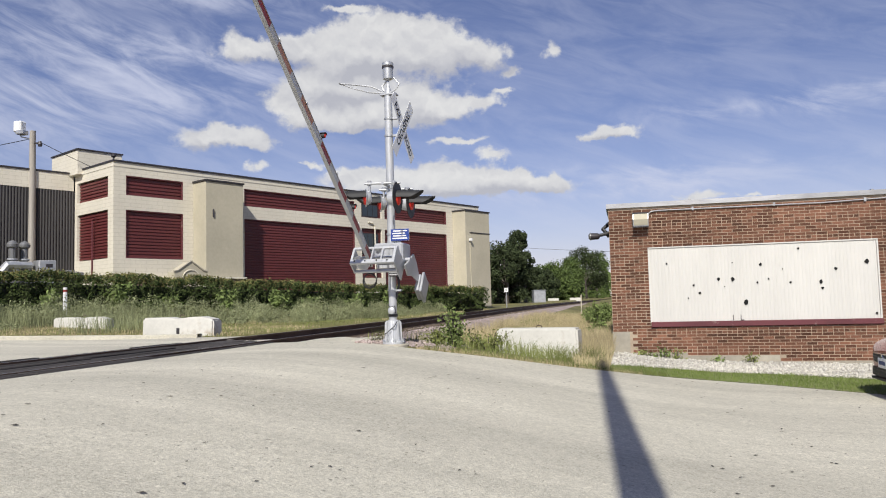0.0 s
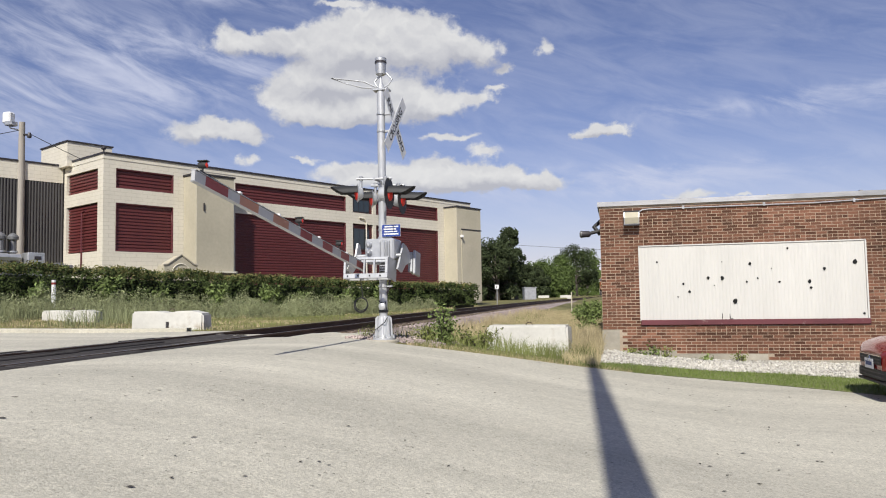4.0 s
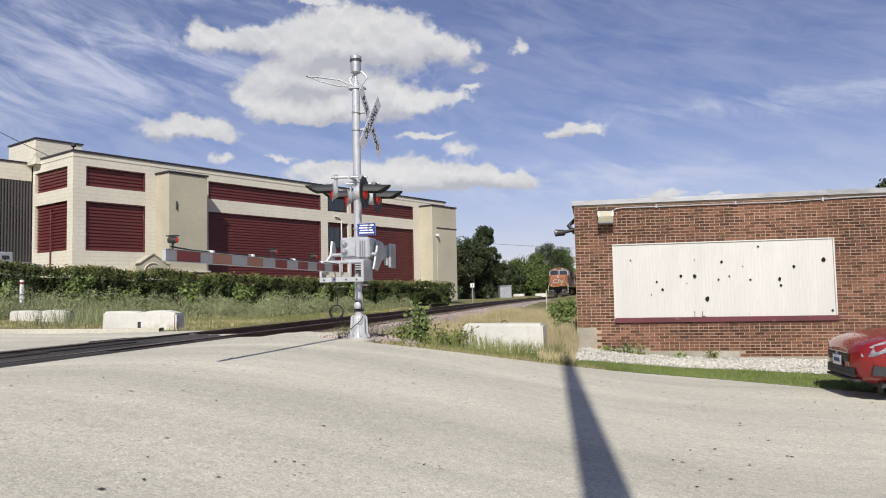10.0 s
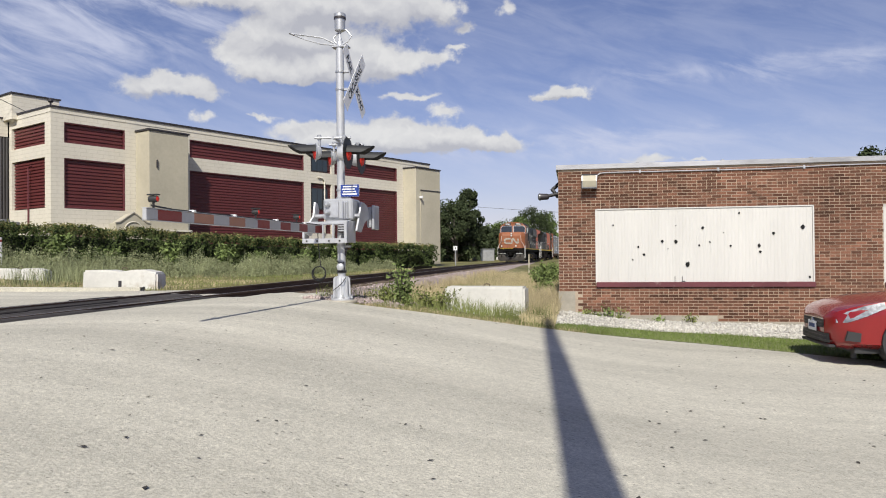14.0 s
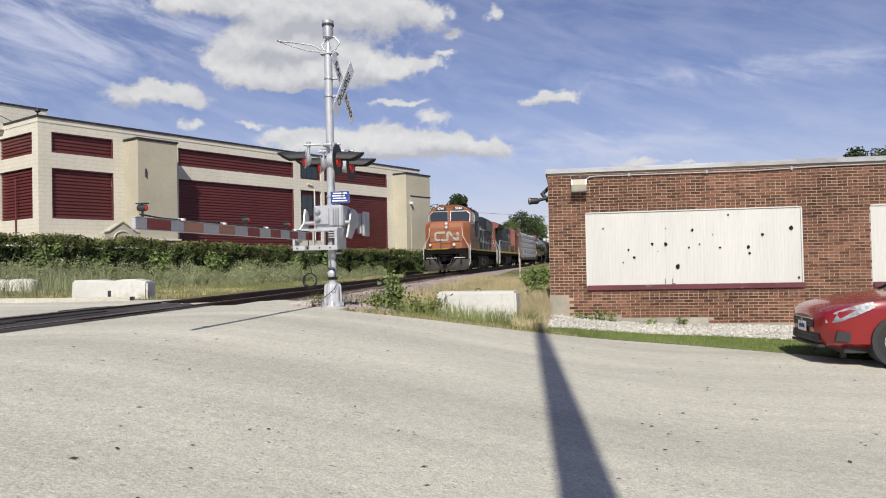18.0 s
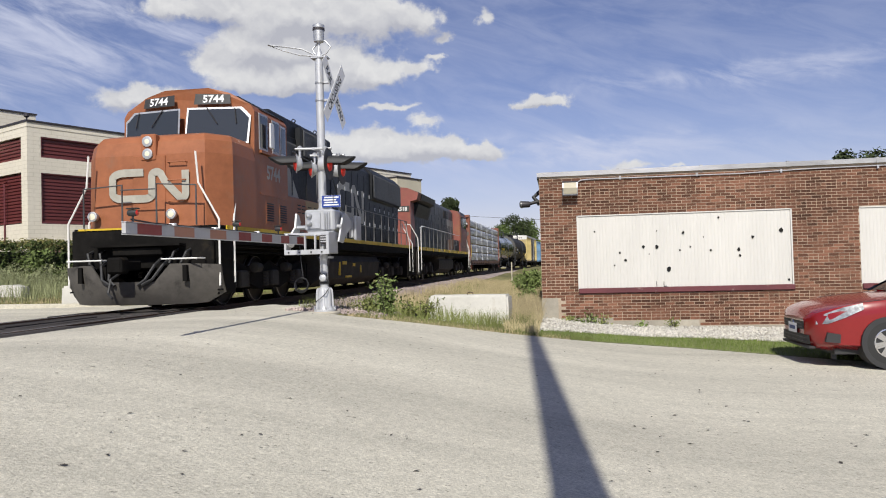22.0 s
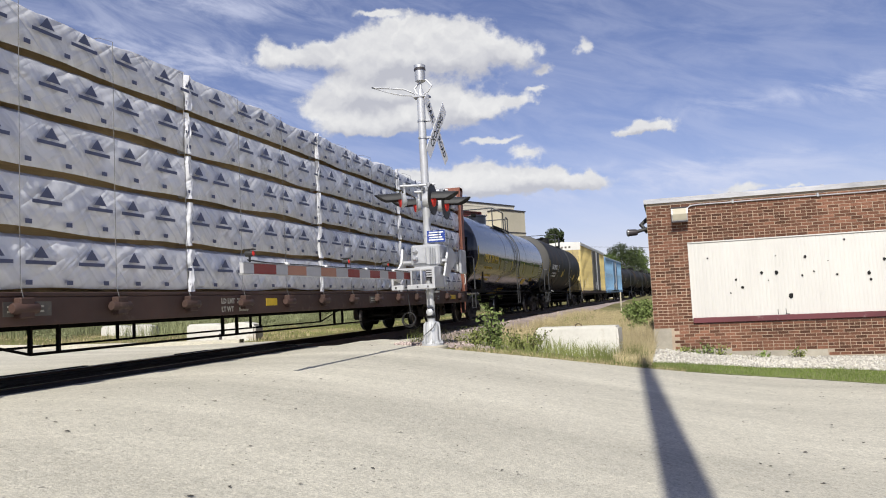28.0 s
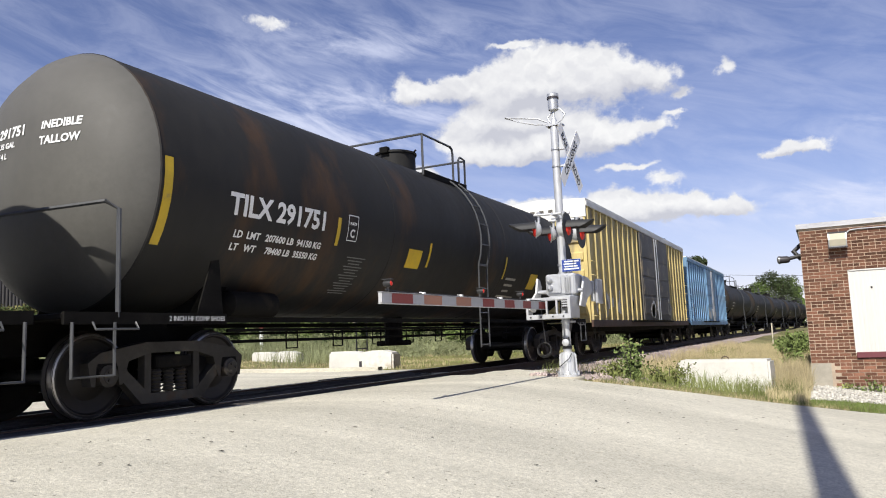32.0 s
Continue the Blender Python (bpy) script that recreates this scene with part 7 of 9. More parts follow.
    for x in (-1.0, -0.7, 0.7, 1.0):
        part("mu_hose", M().tube([(x, -10.42, 1.1), (x, -10.6, 1.0), (x * 0.9, -10.65, 0.75), (x * 0.8, -10.55, 0.62)], 0.025, 6), BLACKPAINT, car)
    coupler(car, -10.5, -1)
    coupler(car, 10.4, 1)
    loco_truck(car, -6.6, u)
    loco_truck(car, 6.2, u)
    return car


def lumber_car(u):
    """Bulkhead flat car with five tiers of wrapped lumber. Its length is from -11 to 11."""
    car = thing("flat_car", "brown bulkhead flat car loaded with white wrapped lumber", "freight car", "train vehicles")
    TRAIN.append((car, u))
    part("deck", M().box(-1.5, 1.5, -11.1, 11.1, 0.98, 1.03, 0.01), SILLBROWN, car)
    for s in (-1, 1):
        part("side_sill", M().box(min(s * 1.44, s * 1.5), max(s * 1.44, s * 1.5), -11.1, 11.1, 0.68, 0.978, 0.01), SILLBROWN, car, "dirty brown side sill")
        for k in range(16):
            y = -10.3 + k * 1.37
            w = part("strap_winch", M().box(min(s * 1.5, s * 1.6), max(s * 1.5, s * 1.6), y - 0.09, y + 0.09, 0.76, 0.97, 0.012), SILLBROWN, car, "rusty strap winch")
            part("drum", M().lathe([(0.045, -0.16), (0.06, -0.14), (0.06, 0.14), (0.045, 0.16)], "y", (s * 1.56, y, 0.86), 10), SILLBROWN, w, smooth=True)
        for y, l in ((-9.0, 0.55), (-1.4, 0.35), (9.3, 0.55)):
            part("yellow_plate", M().box(min(s * 1.5, s * 1.506), max(s * 1.5, s * 1.506), y, y + l, 0.80, 0.92), YELLOW, car)
        for y in (-6.4, 3.0, 7.6):
            part("data_plate", M().box(min(s * 1.5, s * 1.505), max(s * 1.5, s * 1.505), y, y + 0.6, 0.78, 0.93), BOXDARK, car)
            for q in range(2):
                part("text_bar", M().box(min(s * 1.5, s * 1.508), max(s * 1.5, s * 1.508), y + 0.05, y + 0.5, 0.82 + q * 0.05, 0.84 + q * 0.05), LOGOGREY, car)
        for q, txt in enumerate(("LD LMT  225400", "LT WT     60600")):
            lettering(txt, 0.105, LOGOGREY, car, pose(s * 1.503, s * -2.3, 0.855 - q * 0.12, 90, 0, 90 * s), bold=0.004, depth=0.001)
        part("truss", M().tube([(s * 1.0, -7.0, 0.7), (s * 1.0, -5.6, 0.36), (s * 1.0, 5.6, 0.36), (s * 1.0, 7.0, 0.7)], 0.018, 6), UNDER, car)
        for k in (-5.6, -5.2, -1.9, -1.5, 2.2, 2.6, 5.6):
            part("truss_post", M().box(min(s * 0.98, s * 1.03), max(s * 0.98, s * 1.03), k - 0.014, k + 0.014, 0.35, 0.72), UNDER, car)
        for e in (-1, 1):
            rail_run(car, [(s * 1.5, e * 10.95, 0.7), (s * 1.5, e * 10.95, 0.36), (s * 1.5, e * 10.45, 0.36), (s * 1.5, e * 10.45, 0.7)], CARBROWN, 0.016, "sill step")
            for k in range(7):
                rail_run(car, [(s * 1.44, e * 11.1, 1.25 + k * 0.42), (s * 1.44, e * 11.17, 1.25 + k * 0.42), (s * 1.1, e * 11.17, 1.25 + k * 0.42), (s * 1.1, e * 11.1, 1.25 + k * 0.42)], CARBROWN, 0.012, "ladder rung")
            rail_run(car, [(s * 1.53, e * 10.9, 1.25), (s * 1.56, e * 10.9, 1.3), (s * 1.56, e * 10.9, 2.2), (s * 1.53, e * 10.9, 2.25)], RAILWHITE if e > 0 else YELLOW, 0.013)
    part("center_sill", M().box(-0.35, 0.35, -11.1, 11.1, 0.62, 0.97, 0.02), UNDER, car)
    for e in (-1, 1):
        y = e * 10.92
        bh = part("bulkhead", M().box(-1.5, 1.5, min(y, y + e * 0.06) - 0.03, max(y, y + e * 0.06) + 0.03, 1.03, 4.38, 0.01), CARBROWN, car, "oxide brown end bulkhead")
        for x in (-1.45, 1.45, -0.22, 0.22):
            part("post", M().box(x - 0.07, x + 0.07, min(y + e * 0.05, y + e * 0.3), max(y + e * 0.05, y + e * 0.3), 1.03, 4.4, 0.01), CARBROWN, bh)
        for x in (-1.5, 1.5):
            part("side_plate", M().box(x - 0.03, x + 0.03, min(y - e * 0.03, y + e * 0.28), max(y - e * 0.03, y + e * 0.28), 1.035, 4.3, 0.008), CARBROWN, bh)
        part("top_beam", M().box(-1.52, 1.52, min(y, y + e * 0.36), max(y, y + e * 0.36), 4.24, 4.42, 0.012), CARBROWN, bh)
        for k in range(5):
            z = 1.3 + k * 0.62
            part("cross_beam", M().box(-1.4, 1.4, min(y + e * 0.04, y + e * 0.285), max(y + e * 0.04, y + e * 0.285), z, z + 0.3, 0.02), CARBROWN, bh)
            part("shadow_gap", M().box(-1.2, 1.2, min(y + e * 0.034, y + e * 0.04), max(y + e * 0.034, y + e * 0.04), z + 0.34, z + 0.5), BLACKPAINT, bh)
        # lettering on the leading face
        fy = y + e * 0.304
        rot = 0 if e < 0 else 180
        part("number_panel", M().box(min(-e * 0.38, -e * 1.36), max(-e * 0.38, -e * 1.36), min(fy, fy - e * 0.1), max(fy, fy - e * 0.1), 3.66, 3.9), SILLBROWN, bh)
        lettering("WRWK 29545", 0.155, WHITEPAINT, bh, pose(-e * 0.9, fy + e * 0.002, 3.72, 90, 0, rot), bold=0.005, depth=0.001)
        lettering("CAUTION", 0.115, WHITEPAINT, bh, pose(0.25 * e, y + e * 0.362, 4.29, 90, 0, rot), bold=0.004, depth=0.001)
        for zz, ww in ((3.38, 0.4), (3.31, 0.36), (2.83, 0.7), (2.76, 0.68), (2.69, 0.45)):
            part("text_bar", M().box(-e * 0.95 - ww / 2, -e * 0.95 + ww / 2, min(fy, fy + e * 0.002), max(fy, fy + e * 0.002), zz, zz + 0.022), WHITEPAINT, bh)
        part("plate_mark", M().box(1.3, 1.46, min(y + e * 0.3, y + e * 0.304), max(y + e * 0.3, y + e * 0.304), 2.9, 3.15), BOXDARK, bh)
        # platform and coupling
        part("end_sill", M().box(-1.5, 1.5, min(y + e * 0.1, y + e * 0.35), max(y + e * 0.1, y + e * 0.35), 0.68, 1.02, 0.01), SILLBROWN, car)
        coupler(car, e * 11.1, e)
    # wrapped bundles: five tiers, five bundles long
    rngw = random.Random(21)
    cuts = [-10.84, -6.9, -3.3, 0.75, 5.2, 10.84]
    tiers = [(1.06, 1.62), (1.70, 2.28), (2.36, 2.93), (3.00, 3.55), (3.62, 4.10)]
    load = part("lumber_load", M().box(-1.28, 1.28, -10.85, 10.85, 1.035, 4.0), LUMBER, car, "stacked lumber in printed white wrap")
    for ti, (z0, z1) in enumerate(tiers):
        for bi, (a, b) in enumerate(zip(cuts[:-1], cuts[1:])):
            wrap = M()
            ny, seed = 58, rngw.uniform(0, 90)
            prof = [(1.40, 0.0), (1.43, 0.1), (1.44, 0.4), (1.44, 0.75), (1.42, 0.95), (1.34, 1.03), (0.7, 1.05), (0.0, 1.055), (-0.7, 1.05), (-1.34, 1.03), (-1.42, 0.95), (-1.44, 0.75), (-1.44, 0.4), (-1.43, 0.1), (-1.40, 0.0)]
            rows = []
            for j in range(ny + 1):
                y = a + 0.015 + (b - a - 0.03) * j / ny
                row = []
                for pi, (x, k) in enumerate(prof):
                    fold = noise.noise(Vector((y * 2.3 + k * 1.4, k * 2.0, seed))) * 0.014 + abs(noise.noise(Vector((y * 3.0 - k * 4.0, k * 2.2, seed + 7)))) * (0.022 if bi < 3 else 0.05)
                    hem = 0.05 * noise.noise(Vector((y * 0.8, 3.0, seed))) if k < 0.05 else 0.0
                    if ti == 4 and k > 0.9:
                        hem += 0.09 * noise.noise(Vector((y * 1.4, x, seed)))
                    row.append((x + math.copysign(fold, x) if k < 1.0 else x, y, z0 + (z1 - z0) * k + hem + (fold if k >= 1.0 else 0)))
                rows.append(row)
            wrap.grid(rows)
            wrap.add(rows[0], [tuple(range(len(prof)))])
            wrap.add(rows[-1], [tuple(range(len(prof)))])
            bd = part("lumber_pack", wrap, WRAP, load, "crumpled white printed wrap", True)
        for c in cuts[1:-1]:
            for s in (-1, 1):
                ruffle = M()
                seed = rngw.uniform(0, 90)
                rows = []
                for q in range(9):
                    h = q / 8
                    rows.append([(s * (1.44 + 0.05 * math.cos(d * 1.4) + 0.035 * noise.noise(Vector((d * 3, h * 4, seed)))), c + 0.07 * d + 0.05 * noise.noise(Vector((0, h * 3, seed))), z0 - 0.03 + (z1 - z0 + 0.03) * h) for d in (-1, -0.6, -0.2, 0.2, 0.6, 1)])
                ruffle.grid(rows)
                part("gathered_end", ruffle, WRAP, load, "gathered white wrap end", True)
        # prints: a triangle and a bar, dark squares along the hem
        marks, hems = M(), M()
        for s in (-1, 1):
            x = s * 1.482
            y = -10.4
            while y < 10.5:
                zc = (z0 + z1) / 2 + 0.05
                a, b = sorted((x, x + s * 0.003))
                marks.prism([(y - 0.10, zc + 0.0), (y + 0.10, zc + 0.0), (y, zc + 0.125)], a, b, "x")
                marks.box(a, b, y - 0.2, y + 0.2, zc - 0.07, zc - 0.03)
                y += 0.66 + 0.12 * math.sin(y * 3.1 + ti)
            y = -10.5
            while y < 10.6:
                a, b = sorted((s * 1.474, s * 1.477))
                hems.box(a, b, y, y + 0.085, z0 + 0.045, z0 + 0.095)
                y += 0.55
        tagged(part("print_mark", marks, LOGOBLUE, load, "small navy triangle and bar prints"), kind="stuff")
        tagged(part("hem_mark", hems, LOGOBLUE, load), kind="stuff")
    for k in range(16):
        y = -10.3 + k * 1.37
        part("strap", M().tube([(1.56, y, 0.9), (1.50, y, 1.1), (1.50, y, 4.08), (1.3, y, 4.16), (-1.3, y, 4.16), (-1.49, y, 4.08), (-1.50, y, 1.1), (-1.56, y, 0.9)], 0.004, 5), STEELGREY, load, "thin tie-down strap")
    freight_truck(car, -8.75, u, 0.42)
    freight_truck(car, 9.0, u, 0.42)
    return car


def tank_car(u, half, paint, head_paint, marks, label, detail=True, top=4.24, r=1.46, shift=0.0, tops=(-2.2, -0.45, 2.05)):
    """Tank car; half: from its middle to the seam of a head."""
    car = thing("tank_car", label, "tank car", "train vehicles")
    TRAIN.append((car, u))
    zc = top - r
    rows = [(0.02, -half - 0.62), (r * 0.35, -half - 0.58), (r * 0.62, -half - 0.48), (r * 0.82, -half - 0.33), (r * 0.94, -half - 0.16), (r * 0.99, -half - 0.04), (r, -half)]
    n = 48 if detail else 28
    shell = part("tank", M().lathe([(r, -half + 0.002), (r, -half * 0.33), (r, half * 0.33), (r, half - 0.002)], "y", (0, 0, zc), n, cap=False), paint, car, "tank shell", True)
    for e in (-1, 1):
        hd = part("head", M().lathe([(a, -e * b if e > 0 else b) for a, b in rows], "y", (0, 0, zc), n), head_paint, car, "domed tank end", True)
        part("weld_seam", M().lathe([(r - 0.01, e * half - 0.02), (r + 0.006, e * half), (r - 0.01, e * half + 0.02)], "y", (0, 0, zc), n, cap=False), paint, car, smooth=True)
    for k in (-0.33, 0.33):
        part("weld_seam", M().lathe([(r - 0.01, k * half - 0.02), (r + 0.005, k * half), (r - 0.01, k * half + 0.02)], "y", (0, 0, zc), n, cap=False), paint, shell, smooth=True)
    E = half + 1.15
    for e in (-1, 1):
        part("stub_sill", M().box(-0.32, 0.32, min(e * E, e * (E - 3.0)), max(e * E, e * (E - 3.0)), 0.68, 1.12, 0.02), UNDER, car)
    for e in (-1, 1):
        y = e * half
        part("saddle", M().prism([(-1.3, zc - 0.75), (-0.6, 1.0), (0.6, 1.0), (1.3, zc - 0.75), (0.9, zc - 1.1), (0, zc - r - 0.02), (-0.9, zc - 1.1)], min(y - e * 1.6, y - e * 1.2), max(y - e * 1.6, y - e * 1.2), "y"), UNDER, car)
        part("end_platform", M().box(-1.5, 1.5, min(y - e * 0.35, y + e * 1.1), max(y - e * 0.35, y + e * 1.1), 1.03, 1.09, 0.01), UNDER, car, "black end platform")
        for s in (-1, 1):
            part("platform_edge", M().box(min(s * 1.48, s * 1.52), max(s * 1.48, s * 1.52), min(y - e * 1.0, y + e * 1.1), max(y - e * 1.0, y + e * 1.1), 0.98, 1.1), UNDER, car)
            part("gusset", M().prism([(y - e * 1.0, 1.1), (y - e * 0.6, 1.1), (y - e * 0.82, 1.72), (y - e * 0.94, 1.74)], min(s * 1.44, s * 1.46), max(s * 1.44, s * 1.46), "x"), UNDER, car)
            if detail:
                rail_run(car, [(s * 1.5, y + e * 0.5, 1.05), (s * 1.5, y + e * 0.5, 2.15), (s * 1.45, y + e * 0.62, 2.22), (s * 0.3, y + e * 0.95, 2.16), (-s * 0.1, y + e * 1.0, 2.1)], RAILBLACK, 0.024, "bent end handrail")
                rail_run(car, [(s * 1.52, y + e * 1.02, 1.0), (s * 1.52, y + e * 1.02, 0.48), (s * 1.52, y + e * 0.55, 0.48), (s * 1.52, y + e * 0.55, 1.0)], RAILBLACK, 0.018, "sill step")
                rail_run(car, [(s * 1.52, y + e * 0.8, 1.0), (s * 1.57, y + e * 0.8, 0.93), (s * 1.57, y + e * 0.3, 0.93), (s * 1.52, y + e * 0.3, 1.0)], RAILBLACK, 0.012)
        coupler(car, e * E, e)
    # running boards and bottom fittings between the trucks
    for s in (-1, 1):
        part("side_pipe", M().tube([(s * 0.95, -half + 1.6, 0.92), (s * 0.95, half - 1.6, 0.92)], 0.022, 6).tube([(s * 0.7, -half + 1.6, 0.78), (s * 0.7, half - 1.6, 0.78)], 0.02, 6), UNDER, car)
        part("side_rail", M().box(min(s * 1.0, s * 1.06), max(s * 1.0, s * 1.06), -half + 1.2, half - 1.2, 1.02, 1.09), UNDER, car)
    part("brake_reservoir", M().lathe([(0.06, -0.5), (0.17, -0.42), (0.17, 0.42), (0.06, 0.5)], "y", (1.05, -half + 1.9, 1.25), 14), UNDER, car, smooth=True)
    part("outlet", M().lathe([(0.18, 0.62), (0.18, zc - r + 0.03)], n=12).box(-0.35, 0.35, -0.12, 0.12, 0.6, 0.7, 0.02), UNDER, car)
    if detail:
        for k in range(9):
            y = -half * 0.62 + k * half * 0.155
            part("hanger", M().tube([(0.95, y, 0.92), (0.95, y, 0.66), (0.95, y + 0.25, 0.66), (0.95, y + 0.25, 0.9)], 0.012, 5), UNDER, car)
    # top: manway, walk, safety rails, ladders
    q = shift
    y0, ym, y1 = tops
    span = y1 - y0
    dm = part("manway", M().lathe([(0.42, top - 0.12), (0.42, top + 0.30), (0.45, top + 0.31), (0.45, top + 0.35), (0.40, top + 0.37), (0.1, top + 0.39)], at=(0, ym, 0), n=24), paint, car, "round manway dome", True)
    part("manway_hinge", M().box(-0.1, 0.1, ym - 0.5, ym - 0.38, top + 0.28, top + 0.42, 0.015).tube([(0.4, ym, top + 0.3), (0.5, ym, top + 0.38)], 0.02, 6), UNDER, dm)
    for x in (-0.78, 0.78):
        walk_ = part("walkway", M().box(x - 0.16, x + 0.16, y0, y1, top - 0.27, top - 0.24), UNDER, car, "grated top walkway")
        part("toe_board", M().box(x + math.copysign(0.15, x), x + math.copysign(0.175, x), y0, y1, top - 0.32, top - 0.19), UNDER, walk_)
    rail = RAILBLACK
    hr = top + 0.54
    for s in (-1, 1):
        e0 = y0 + span * 0.70
        rail_run(car, [(s * 0.92, y0, top - 0.35), (s * 0.92, y0, hr), (s * 0.92, e0 - 0.12, hr), (s * 0.92, e0 - 0.03, hr - 0.04), (s * 0.92, e0, hr - 0.14), (s * 0.92, e0, top - 0.3)], rail, 0.026, "top safety rail")
        rail_run(car, [(s * 0.92, y1 - span * 0.16, top - 0.3), (s * 0.92, y1 - span * 0.16, hr - 0.22), (s * 0.92, y1 - span * 0.12, hr - 0.14), (s * 0.92, y1, hr - 0.16), (s * 0.92, y1, top - 0.5)], rail, 0.026, "end safety rail")
        for y in (y0, y1):
            part("rail_foot", M().box(min(s * 0.88, s * 0.96), max(s * 0.88, s * 0.96), y - 0.05, y + 0.05, top - 0.42, top - 0.3, 0.01), UNDER, car)
        # ladder over the flank
        arc = [(s * (r + 0.07) * math.sin(a), (r + 0.07) * math.cos(a) + zc) for a in [0.55 + 0.135 * i for i in range(11)]]
        for dy in (0.92 + q, 1.34 + q):
            rail_run(car, [(x, dy, z) for x, z in arc] + [(s * 1.52, dy, 1.2), (s * 1.52, dy, 0.5)], rail, 0.018, "side ladder rail")
        rungs = [(arc[i][0], arc[i][1]) for i in range(0, 11, 2)] + [(s * 1.53, 2.2), (s * 1.52, 1.7), (s * 1.52, 1.2), (s * 1.52, 0.55)]
        for x, z in rungs:
            rail_run(car, [(x, 0.92 + q, z), (x, 1.34 + q, z)], rail, 0.014)
    rail_run(car, [(-0.92, y0, hr), (0.92, y0, hr)], rail, 0.024)
    rail_run(car, [(-0.92, y1, hr - 0.18), (0.92, y1, hr - 0.18)], rail, 0.024)

    def patch(s, y, a, w, h, mat, name, label=""):
        """A sheet that follows the round flank."""
        m = M()
        y0 = y - w / 2
        m.grid([[(s * (r + 0.005) * math.cos(a + q * h / r / 6), y0 + w * k, zc + (r + 0.005) * math.sin(a + q * h / r / 6)) for k in (0, 1)] for q in range(-3, 4)])
        return part(name, m, mat, shell, label)
    for s in (-1, 1):
        for kind, y, a, size, arg in marks:
            a -= 0.27
            if kind == "text":
                lettering(arg[0], size, arg[1], shell, None, bold=size * 0.03, depth=0.001,
                          wrap=lambda p, q, w, s=s, y=y, a=a: (s * (r + 0.004 + w) * math.cos(a + q / r), s * (y + p), zc + (r + 0.004 + w) * math.sin(a + q / r)))
            elif kind == "bars":
                for q in range(arg[0]):
                    patch(s, y * s, a - q * size * 1.7 / r, arg[1] * (1 - 0.2 * (q % 3)), size * 0.6, arg[2], "text_bar")
            else:
                patch(s, y * s, a, size[0], size[1], arg, "paint_patch")
    freight_truck(car, -half + 0.62, u)
    freight_truck(car, half - 0.62, u)
    return car


